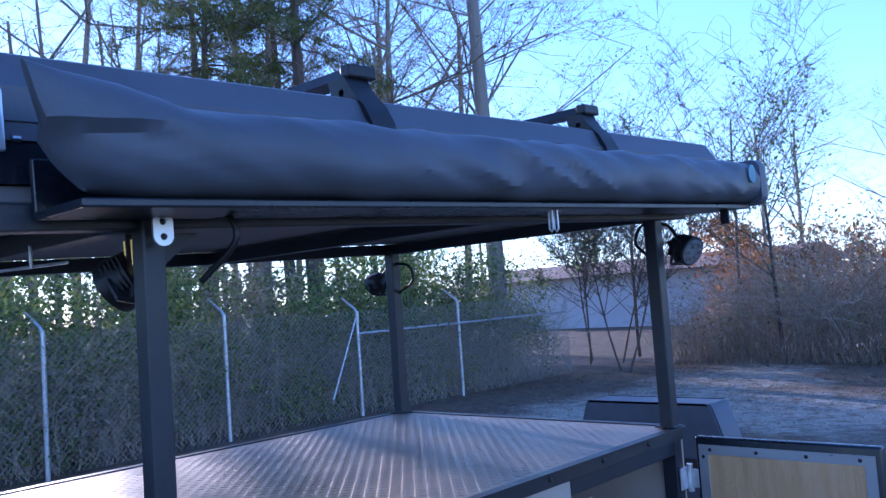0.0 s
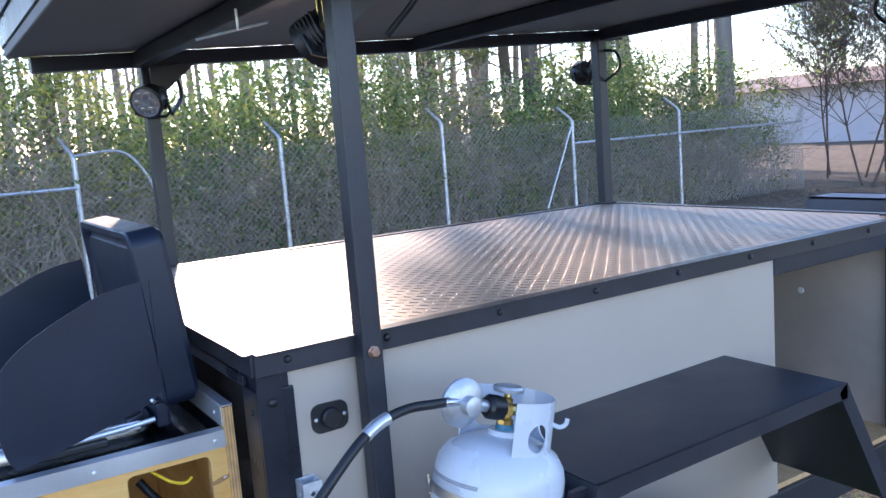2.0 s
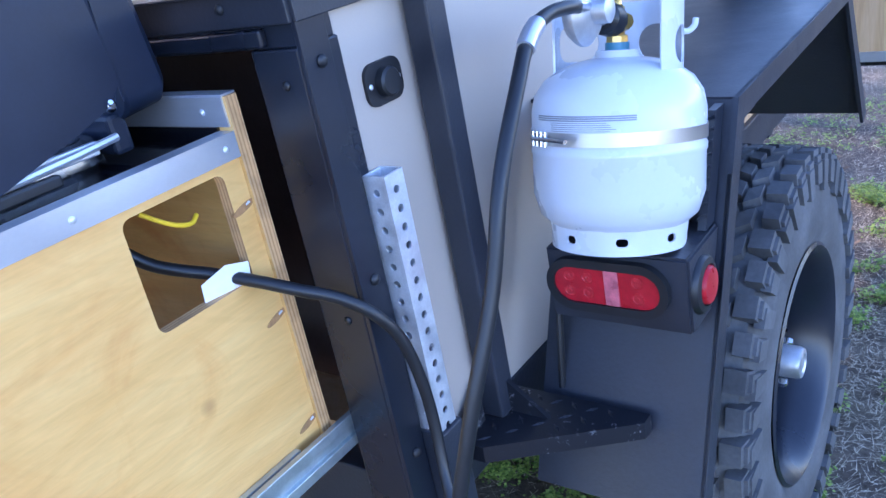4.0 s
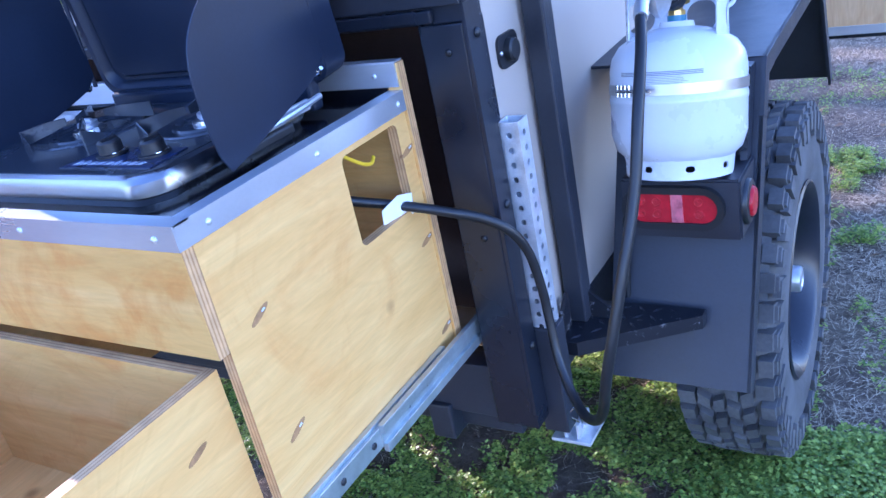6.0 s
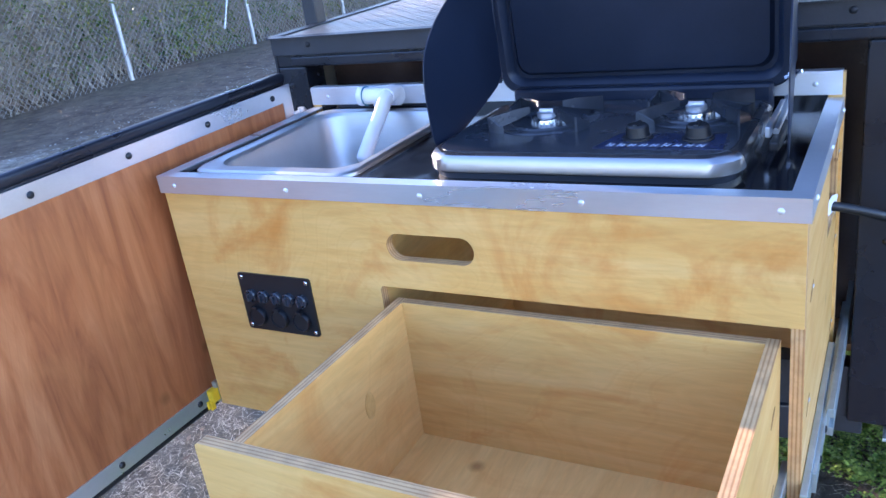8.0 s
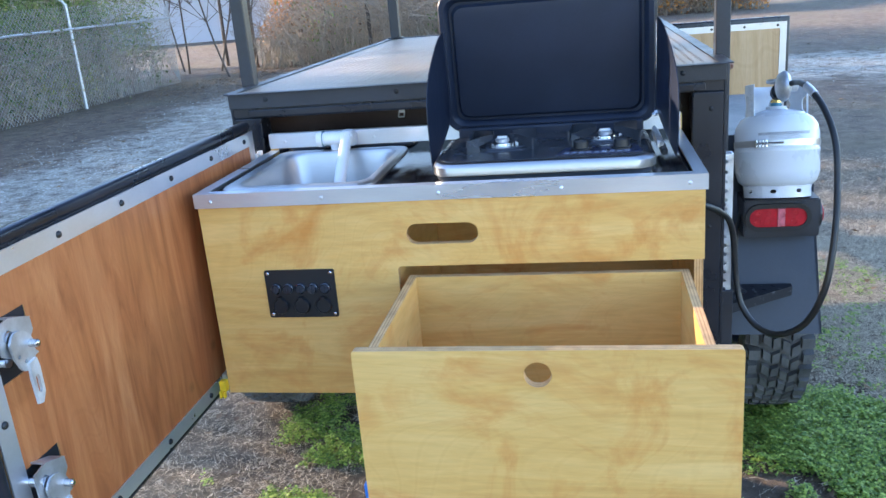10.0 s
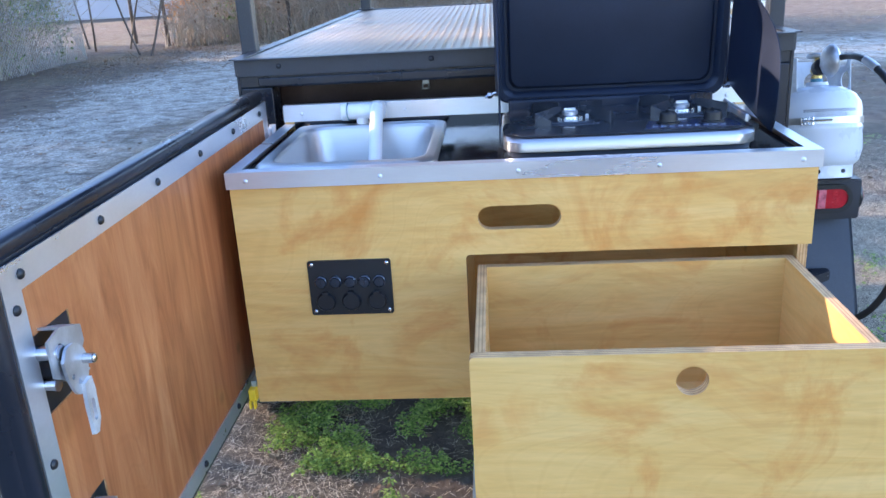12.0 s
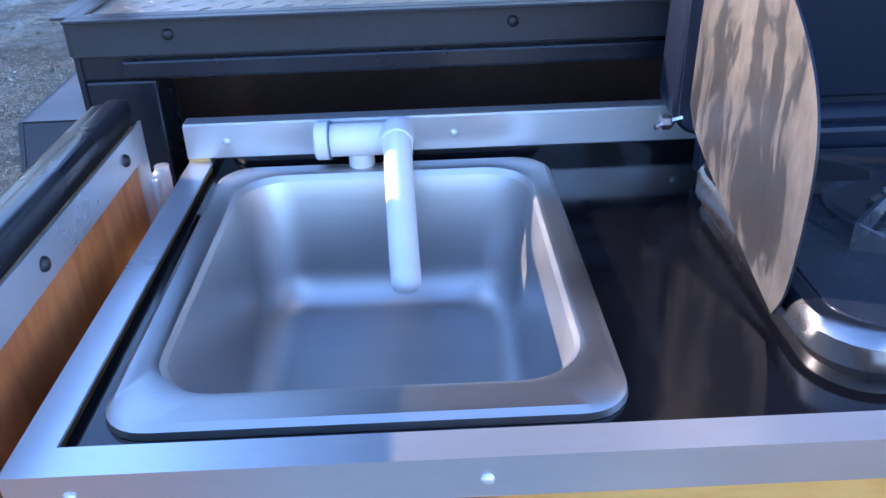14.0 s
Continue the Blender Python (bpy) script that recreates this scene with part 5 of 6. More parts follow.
# ---- gas bottle, regulator and hose ----
def build_bottle():
    c = Vector((0.855, 0.838, 0.459))
    b = thing("gas_bottle", c, "small white steel propane bottle strapped to the fender", "gas bottle")
    bm = bmesh.new()
    r = 0.1165
    prof = [(0.045, 0.022), (0.091, 0.030), (0.108, 0.046), (r, 0.075), (r, 0.128), (r + 0.0015, 0.131), (r + 0.0015, 0.137), (r, 0.140), (r, 0.185), (0.112, 0.206), (0.099, 0.226), (0.075, 0.242), (0.048, 0.250), (0.030, 0.253), (0.028, 0.262)]
    lathe(bm, prof, c, (0, 0, 1), 48)
    part("tank", bm, WHITE, b, "white painted tank")
    bm = bmesh.new()
    # foot ring with slots
    t = bmesh.new()
    L = 2 * math.pi * 0.091
    plate(t, [(i * L / 48, 0.0) for i in range(48)] + [(L * 47.98 / 48, 0.0), (L * 47.98 / 48, 0.042)] + [(L - (i + 1) * L / 48, 0.042) for i in range(48)], [rrect(L * (k + 0.4) / 8 - 0.008, L * (k + 0.4) / 8 + 0.008, 0.013, 0.024, 0.005, 3) for k in range(8)], "y", 0.0, 0.003)
    bmesh.ops.subdivide_edges(t, edges=[e for e in t.edges if abs(e.verts[0].co.x - e.verts[1].co.x) > 0.03], cuts=4)
    bmesh.ops.triangulate(t, faces=t.faces[:])
    for v in t.verts:
        a = v.co.x / 0.091 - 2.2
        rad = 0.0925 - v.co.y + 0.004 * max(0, v.co.z - 0.026) / 0.016
        v.co = Vector((c.x + rad * math.cos(a), c.y + rad * math.sin(a), c.z + v.co.z))
    merge(bm, t)
    part("foot_ring", bm, WHITE, b)
    # collar: an open ring with hand holes and a hook at one end
    bm = bmesh.new()
    t = bmesh.new()
    rc = 0.084
    span = 4.2

    def arc(u):
        return u * span * rc
    out = [(arc(i / 40), 0.0) for i in range(41)] + [(arc(1 - i / 40), 0.100) for i in range(41)]
    plate(t, out, [rrect(arc(0.12), arc(0.34), 0.022, 0.070, 0.022, 5), rrect(arc(0.50), arc(0.68), 0.018, 0.068, 0.024, 5), rrect(arc(0.80), arc(0.925), 0.016, 0.064, 0.021, 5)], "y", 0.0, 0.003)
    bmesh.ops.subdivide_edges(t, edges=[e for e in t.edges if abs(e.verts[0].co.x - e.verts[1].co.x) > 0.025], cuts=3)
    bmesh.ops.triangulate(t, faces=t.faces[:])
    for v in t.verts:
        a = v.co.x / rc + 2.548
        rad = rc + 0.0015 - v.co.y
        v.co = Vector((c.x + rad * math.cos(-a), c.y + rad * math.sin(-a), c.z + 0.226 + v.co.z))
    merge(bm, t)
    part("collar", bm, WHITE, b, "white steel collar with hand holes")
    bm = bmesh.new()
    o = Vector((math.cos(0.75), math.sin(0.75), 0))
    h0 = c + o * 0.083 + Vector((0, 0, 0.284))
    tube(bm, spline([h0, h0 + o * 0.014 + Vector((0, 0, -0.003)), h0 + o * 0.024 + Vector((0, 0, 0.004)), h0 + o * 0.026 + Vector((0, 0, 0.014))], 5), 0.0042, 10)
    part("hook", bm, WHITE, b)
    # valve
    vz = c.z + 0.262
    bm = bmesh.new()
    lathe(bm, [(0.016, 0), (0.016, 0.010)], (c.x, c.y, vz), (0, 0, 1), 18)
    va = part("valve", bm, BADGE, b, "brass valve on a blue-green seal")
    bm = bmesh.new()
    lathe(bm, [(0.015, 0.010), (0.015, 0.018), (0.011, 0.020), (0.011, 0.055), (0.007, 0.058), (0.006, 0.066)], (c.x, c.y, vz), (0, 0, 1), 8)
    cyl(bm, (c.x, c.y - 0.002, vz + 0.034), (c.x, c.y + 0.022, vz + 0.034), 0.011, seg=8)
    cyl(bm, (c.x, c.y, vz + 0.036), (c.x + 0.02, c.y - 0.012, vz + 0.036), 0.010, seg=8)
    part("valve_body", bm, BRASS, va)
    bm = bmesh.new()
    lathe(bm, [(0.020, 0.066), (0.027, 0.068), (0.028, 0.074), (0.025, 0.078), (0.008, 0.079)], (c.x, c.y, vz), (0, 0, 1), 14)
    part("hand_wheel", bm, GALV, va, "grey hand wheel")
    out = Vector((0.0, -1, 0.14)).normalized()
    p0 = Vector((c.x, c.y, vz + 0.036))
    bm = bmesh.new()
    lathe(bm, [(0.014, 0.008), (0.021, 0.012), (0.022, 0.020), (0.022, 0.040), (0.017, 0.046)], p0, out, 12)
    part("coupling_nut", bm, PLASTIC, va, "black coupling nut")
    rg = p0 + out * 0.098
    ax = Vector((1.0, 0.05, 0.0))
    bm = bmesh.new()
    cyl(bm, p0 + out * 0.040, rg, 0.011, seg=12)
    lathe(bm, [(0.018, -0.020), (0.034, -0.014), (0.041, -0.006), (0.043, -0.002), (0.043, 0.003), (0.040, 0.006), (0.033, 0.012), (0.023, 0.015), (0.0165, 0.016), (0.0165, 0.034), (0.013, 0.036)], rg, ax, 32)
    part("regulator", bm, GALV, va, "round grey die-cast gas regulator")
    # strap
    bm = bmesh.new()
    lathe(bm, [(0.1168, 0.0), (0.1182, 0.0), (0.1182, 0.018), (0.1168, 0.018), (0.1168, 0.0)], (c.x, c.y, c.z + 0.146), (0, 0, 1), 48, cap=False)
    sp = part("strap", bm, STEEL, b, "stainless band clamp")
    bm = bmesh.new()
    an = -2.05
    q = Vector((c.x + 0.119 * math.cos(an), c.y + 0.119 * math.sin(an), c.z + 0.155))
    tg = Vector((-math.sin(an), math.cos(an), 0))
    nm = Vector((math.cos(an), math.sin(an), 0))
    for k in range(4):
        o = q + tg * (k * 0.009 - 0.02)
        cyl(bm, o + Vector((0, 0, -0.010)) + nm * 0.004, o + Vector((0, 0, 0.010)) + nm * 0.004, 0.0028, seg=8)
    cyl(bm, q + tg * -0.02 + nm * 0.006, q + tg * 0.055 + nm * 0.006, 0.0030, seg=8)
    part("clamp_screw", bm, CHROME, sp)
    # printed safety text as plain bars
    bm = bmesh.new()

    def curved(a0, a1, z0, z1):
        n = max(2, int(abs(a1 - a0) / 0.12))
        rs = [[(c.x + rr * math.cos(a0 + (a1 - a0) * i / n), c.y + rr * math.sin(a0 + (a1 - a0) * i / n), z) for i in range(n + 1)] for rr, z in ((0.1171, z0), (0.1171, z1))]
        vs = [ring(bm, r) for r in rs]
        bridge(bm, vs[0], vs[1], False)
    rnd = random.Random(5)
    for i in range(9):
        z = c.z + 0.1835 - 0.0026 * i
        curved(-2.2 + (0 if i < 3 else 0.25), -2.2 + (1.25 if i < 3 else 0.75 + 0.3 * rnd.random()), z, z + (0.0016 if i < 3 else 0.0008))
    part("printed_label", bm, INK, b, "grey printed safety notice")
    b.rotation_euler = (radians(-12.5), 0, 0)
    bpy.context.view_layer.update()
    rg = Vector((0.866, 0.811, 0.786))
    # hose
    h = thing("gas_hose", rg, "black rubber gas hose looping from the bottle to the kitchen box", "hose")
    start = Vector((0.866, 0.776, 0.796))
    line = spline([start, (0.874, 0.745, 0.802), (0.873, 0.690, 0.806), (0.882, 0.627, 0.795), (0.899, 0.560, 0.757), (0.910, 0.490, 0.690), (0.909, 0.445, 0.590), (0.895, 0.392, 0.475), (0.872, 0.362, 0.350), (0.840, 0.395, 0.245), (0.790, 0.450, 0.190), (0.745, 0.500, 0.192), (0.712, 0.535, 0.235), (0.698, 0.552, 0.300), (0.692, 0.553, 0.370), (0.684, 0.542, 0.440), (0.668, 0.520, 0.488), (0.640, 0.497, 0.518), (0.605, 0.468, 0.540), (0.565, 0.448, 0.556), (0.515, 0.425, 0.572), (0.46, 0.38, 0.60), (0.43, 0.35, 0.64)], 7)
    bm = bmesh.new()
    tube(bm, line, 0.0082, 14)
    part("rubber_hose", bm, RUBBER, h)
    bm = bmesh.new()
    tube(bm, line[18:24], 0.0105, 14)
    part("crimp", bm, ALU, h, "silver crimp sleeve")
    bm = bmesh.new()
    cyl(bm, start - Vector((0, -0.02, 0.004)), line[4], 0.0075, seg=12)
    part("ferrule", bm, CHROME, h)


build_bottle()


# ---- roof, awning, lamps ----
ROOF_LEAN = 2.0


def build_roof():
    """Roof frame with a closed hard-shell tent on it, leaning up a little towards the front."""
    rf = thing("rooftop_tent", (0, 0.7, 1.50), "closed dark hard-shell roof tent on a black steel frame", "roof tent")
    rf.rotation_euler = (radians(ROOF_LEAN), 0, 0)
    bpy.context.view_layer.update()
    M = rf.matrix_world.copy()

    def rpart(name, bm, m, label="", parent=None):
        bm.transform(M)
        return part(name, bm, m, parent or rf, label)
    y0, y1 = -0.36, 2.34
    for x in (0.635, -0.68):
        bm = bmesh.new()
        box(bm, x, x + 0.045, y0 + 0.06, 2.02, 0.012, 0.055, 0.003)
        rpart("roof_rail", bm, COAT)
    for y in (-0.02, 0.03 + 0.92, 1.86):
        bm = bmesh.new()
        box(bm, -0.66, 0.66, y, y + 0.045, 0.010, 0.053, 0.003)
        rpart("roof_beam", bm, COAT)
    bm = bmesh.new()
    box(bm, -0.66, 0.655, y0, y1, 0.058, 0.085, 0.004)
    rpart("base_panel", bm, UNDER, "grey underside of the tent base")
    bm = bmesh.new()
    loft(bm, [[(-0.665, y0 - 0.005, z0), (0.665, y0 - 0.005, z0), (0.665, y1 + 0.005, z0), (-0.665, y1 + 0.005, z0)] for z0 in (0.086, 0.150)])
    rpart("lower_shell", bm, SATIN)
    bm = bmesh.new()
    loft(bm, [[(-0.672 + i, y0 - 0.012 + i, z0), (0.672 - i, y0 - 0.012 + i, z0), (0.672 - i, y1 + 0.012 - i, z0), (-0.672 + i, y1 + 0.012 - i, z0)] for i, z0 in ((0, 0.152), (0, 0.235), (0.006, 0.240), (0.030, 0.292), (0.05, 0.300))])
    us = rpart("upper_shell", bm, FABRIC, "dark grey upper shell with a screwed rim")
    bm = bmesh.new()
    box(bm, 0.672, 0.676, y0, y1, 0.180, 0.226, 0.001)
    rpart("shell_trim", bm, FABRIC)
    for i in range(9):
        bm = bmesh.new()
        bolt(bm, (0.676, y0 + 0.12 + 0.31 * i, 0.213), (1, 0, 0), 0.006, 0.004)
        rpart("bolt", bm, PLASTIC, parent=us)
    for y in (0.615, 1.580):
        bm = bmesh.new()
        loft(bm, [[(-0.55, y + a, 0.356 + b) for a, b in ((-0.035, 0), (0.035, 0), (0.03, 0.022), (-0.025, 0.024))], [(0.60, y + a, 0.356 + b) for a, b in ((-0.035, 0), (0.035, 0), (0.03, 0.022), (-0.025, 0.024))]])
        box(bm, 0.58, 0.615, y - 0.04, y + 0.045, 0.352, 0.384, 0.006)
        cb = rpart("crossbar", bm, PLASTIC, "black aluminium roof crossbar")
        bm = bmesh.new()
        prof = [(0.55, 0.352), (0.606, 0.352), (0.628, 0.315), (0.662, 0.278), (0.684, 0.235), (0.688, 0.178), (0.679, 0.178), (0.677, 0.232), (0.645, 0.262), (0.60, 0.285), (0.56, 0.302)]
        plate(bm, prof, [circle(0.592, 0.318, 0.009, 10)], "y", y - 0.05, y + 0.020)
        rpart("crossbar_foot", bm, PLASTIC, parent=cb)
        bm = bmesh.new()
        box(bm, 0.6765, 0.684, y + 0.022, y + 0.085, 0.176, 0.212, 0.002)
        rpart("clamp_pad", bm, ALU, parent=cb)
    # steel catch at the back corner, hinge arms below
    bm = bmesh.new()
    box(bm, 0.684, 0.694, -0.265, -0.190, 0.13, 0.225, 0.004)
    ct = rpart("catch", bm, ALU, "silver steel catch plate")
    bm = bmesh.new()
    lathe(bm, [(0.016, 0), (0.016, 0.003), (0.012, 0.006), (0.006, 0.006)], (0.694, -0.228, 0.20), (1, 0, 0), 20)
    rpart("bolt", bm, CHROME, parent=ct)
    for dy in (-0.275, -0.18):
        bm = bmesh.new()
        cyl(bm, (0.688, dy, 0.15), (0.688, dy + 0.012, 0.15), 0.006, seg=8)
        rpart("bolt", bm, CHROME, parent=ct)
    # awning bracket tab with two holes
    bm = bmesh.new()
    plate(bm, rrect(0.013, 0.049, -0.020, 0.036, 0.017, 6), [circle(0.031, 0.020, 0.0062, 12), circle(0.031, -0.005, 0.0062, 12)], "x", 0.722, 0.727)
    rpart("bracket_tab", bm, ALU, "bare aluminium bracket tab with two holes")
    bm = bmesh.new()
    box(bm, 0.66, 0.74, -0.03, 0.10, 0.030, 0.040, 0.002)
    rpart("awning_bracket", bm, SATIN)
    bm = bmesh.new()
    box(bm, 0.66, 0.86, 1.90, 2.06, 0.026, 0.036, 0.002)
    box(bm, 0.80, 0.83, 2.02, 2.03, -0.02, 0.03, 0.002)
    rpart("awning_bracket", bm, SATIN)
    for y in (1.005, 1.027):
        bm = bmesh.new()
        tube(bm, [(0.812, y, 0.030), (0.812, y, -0.020), (0.817, y, -0.026), (0.822, y, -0.020), (0.822, y, 0.03)], 0.0030, 8)
        rpart("u_bolt", bm, ZINC)
    # gas strut and lever arms under the back
    bm = bmesh.new()
    tube(bm, [(0.42, -0.06, 0.012), (0.42, -0.06, -0.028)], 0.003, 8)
    tube(bm, [(0.50, -0.03, -0.026), (0.28, -0.10, -0.026)], 0.003, 8)
    rpart("strut", bm, GALV)
    bm = bmesh.new()
    cyl(bm, (0.60, 0.03, 0.0), (0.60, 0.03, -0.05), 0.005, seg=8)
    cyl(bm, (0.625, 0.03, 0.0), (0.625, 0.03, -0.05), 0.005, seg=8)
    box(bm, 0.585, 0.64, 0.022, 0.03, -0.06, -0.045, 0.002)
    rpart("clamp_bolt", bm, BRASS)
    for s in (1, -1):
        bm = bmesh.new()
        loft(bm, [[(s * (0.62 + d), y, z) for y, z in ((0.02, 0.01), (0.16, 0.01), (0.02, -0.10))] for d in (-0.004, 0.0)])
        rpart("corner_brace", bm, COAT)
    return M


ROOF_M = build_roof()


def build_awning():
    """The rolled awning in its soft vinyl bag: flat underside, sagging top, puckers and a gathered end."""
    aw = thing("awning_bag", (0.80, 1.0, 1.6), "rolled awning in a wrinkled dark vinyl bag along the roof edge", "awning")
    bm = bmesh.new()
    ya, yb = -0.20, 2.165
    n, m = 150, 36
    rings = []
    for i in range(n + 1):
        t = i / n
        y = ya + (yb - ya) * t
        end = min(1, 0.80 + t / 0.05 * 0.20) if t < 0.05 else (1 - 0.25 * max(0, (t - 0.99) / 0.01))
        r = []
        for k in range(m):
            a = 2 * math.pi * k / m
            ca, sa = math.cos(a), math.sin(a)
            px = 0.098 * math.copysign(abs(ca) ** 0.75, ca)
            pz = 0.074 * math.copysign(abs(sa) ** 0.8, sa)
            if sa < 0:
                pz *= 0.95
            w = 0.007 * noise.noise((y * 9.0 + pz * 30, px * 5, 11)) + 0.010 * noise.noise((y * 5.0 + px * 14, px * 6, pz * 9)) + 0.006 * noise.noise((y * 13 + pz * 40, px * 10, 3 + pz * 8)) + 0.0025 * math.sin((y * 1.0 + pz * 1.9) * 31 + 3 * noise.noise((y * 2, 0, 7)))
            w *= 0.5 + 0.5 * min(1, t * 1.5) * (1 if t < 0.93 else 0.4)
            w *= 0.35 if sa < -0.5 else 1
            px, pz = px * (end if t > 0.5 else 0.14 + 0.86 * min(1, t / 0.075) ** 0.6) + w * ca, pz * (end if t > 0.5 else end) + w * sa
            if t < 0.09 and sa > 0.25:
                pz += 0.075 * (1 - t / 0.09) ** 1.4 * (sa - 0.2)
                px += 0.03 * (1 - t / 0.09)
            r.append((0.808 + px, y + (0.05 * (0.4 - sa) * max(0, 1 - t / 0.09) if sa < 0.4 else -0.03 * (sa - 0.4) * max(0, 1 - t / 0.09)), 0.112 + pz))
        rings.append(r)
    loft(bm, rings)
    bm.transform(ROOF_M)
    part("bag", bm, FABRIC, aw)
    # end cap box, badge, carrier rail
    bm = bmesh.new()
    loft(bm, [[(0.808 + a, y, 0.112 + b) for a, b in rrect(-0.098 * s, 0.098 * s, -0.075 * s, 0.076 * s, 0.03, 5)] for y, s in ((2.13, 1.0), (2.17, 1.03), (2.185, 1.0), (2.19, 0.93))])
    bm.transform(ROOF_M)
    part("end_cap", bm, FABRIC, aw)
    bm = bmesh.new()
    plate(bm, circle(2.05, 0.135, 0.030, 24), [], "x", 0.9085, 0.9125)
    bm.transform(ROOF_M)
    part("badge", bm, BADGE, aw, "round blue badge")
    bm = bmesh.new()
    box(bm, 0.700, 0.86, -0.16, 2.14, 0.026, 0.040, 0.003)
    box(bm, 0.690, 0.702, -0.16, 2.14, 0.030, 0.12, 0.003)
    bm.transform(ROOF_M)
    part("carrier_rail", bm, SATIN, aw)


build_awning()


def build_lamp(m):
    """A small work lamp: finned housing, glass, swivel bracket and a cable loop on the post's other side."""
    lm = thing("work_lamp", (0, 0, 0), "black finned work lamp bolted to a roof post", "work lamp", "work lamps on the posts")
    bm = bmesh.new()
    lathe(bm, [(0.030, -0.045), (0.042, -0.040), (0.047, -0.015), (0.050, 0.004), (0.050, 0.016), (0.045, 0.018)], (0, 0, 0), (1, 0, 0), 28)
    for k in range(5):
        box(bm, -0.042 + 0.009 * k, -0.039 + 0.009 * k, -0.046, 0.046, -0.030, 0.030, 0.001)
    part("housing", bm, PLASTIC, lm)
    bm = bmesh.new()
    lathe(bm, [(0.044, 0.014), (0.043, 0.019), (0.02, 0.021), (0.004, 0.021)], (0, 0, 0), (1, 0, 0), 28)
    part("glass", bm, LENS, lm)
    for q in range(6):
        a = 2 * math.pi * q / 6
        bm = bmesh.new()
        lathe(bm, [(0.011, 0), (0.008, 0.001), (0.003, 0.001)], (0.0212, 0.026 * math.cos(a), 0.026 * math.sin(a)), (1, 0, 0), 12)
        part("led", bm, CHROME, lm)
    bm = bmesh.new()
    tube(bm, [(-0.01, -0.052, 0), (-0.012, -0.056, -0.04), (-0.03, -0.03, -0.06), (-0.03, 0.03, -0.06), (-0.012, 0.056, -0.04), (-0.01, 0.052, 0)], 0.005, 8)
    part("yoke", bm, PLASTIC, lm)
    bm = bmesh.new()
    cyl(bm, (-0.03, 0, -0.055), (-0.085, 0, 0.0), 0.009, seg=10)
    part("arm", bm, PLASTIC, lm)
    bm = bmesh.new()
    tube(bm, spline([(-0.04, 0, 0.01), (-0.10, 0.0, 0.045), (-0.155, 0.0, 0.04), (-0.225, 0.0, 0.005), (-0.225, 0.0, -0.06), (-0.13, 0.0, -0.085)], 6), 0.006, 8)
    part("cable_loop", bm, RUBBER, lm)
    lm.matrix_world = m
    bpy.context.view_layer.update()
    return lm


first_lamp = build_lamp(Matrix.LocRotScale(Vector((0.735, 2.60, 1.470)), Euler((0, radians(25), radians(-15))), None))
for x, y, z, ry, rz in ((-0.755, 2.58, 1.455, 15, 180), (0.565, 0.735, 1.430, 30, 210), (-0.595, 0.70, 1.405, 20, -40)):
    copy_thing(first_lamp, Matrix.LocRotScale(Vector((x, y, z)), Euler((0, radians(ry), radians(rz))), None))


# ---- box on the tongue ----
def build_tongue_box():
    tb = thing("tongue_box", (0.06, 3.62, 0.10), "dark sheet-metal storage box on the trailer tongue", "storage box")
    bm = bmesh.new()
    loft(bm, [[(0.055 + a * s, 3.53 + b, z) for a, b in ((-1, -0.09), (1, -0.09), (1, 0.09), (-1, 0.09))] for s, z in ((0.40, 0.10), (0.385, 0.62), (0.315, 0.83), (0.308, 0.836))])
    bmesh.ops.bevel(bm, geom=bm.edges[:], offset=0.008, segments=2, affect="EDGES")
    part("box_body", bm, FABRIC, tb)
    bm = bmesh.new()
    box(bm, -0.335, 0.445, 3.432, 3.438, 0.56, 0.60, 0.003)
    part("box_seam", bm, SATIN, tb)


build_tongue_box()


# ---- fence ----
FX = -8.24
POST_Y = [-13.3 + 2.49 * i for i in range(11)]


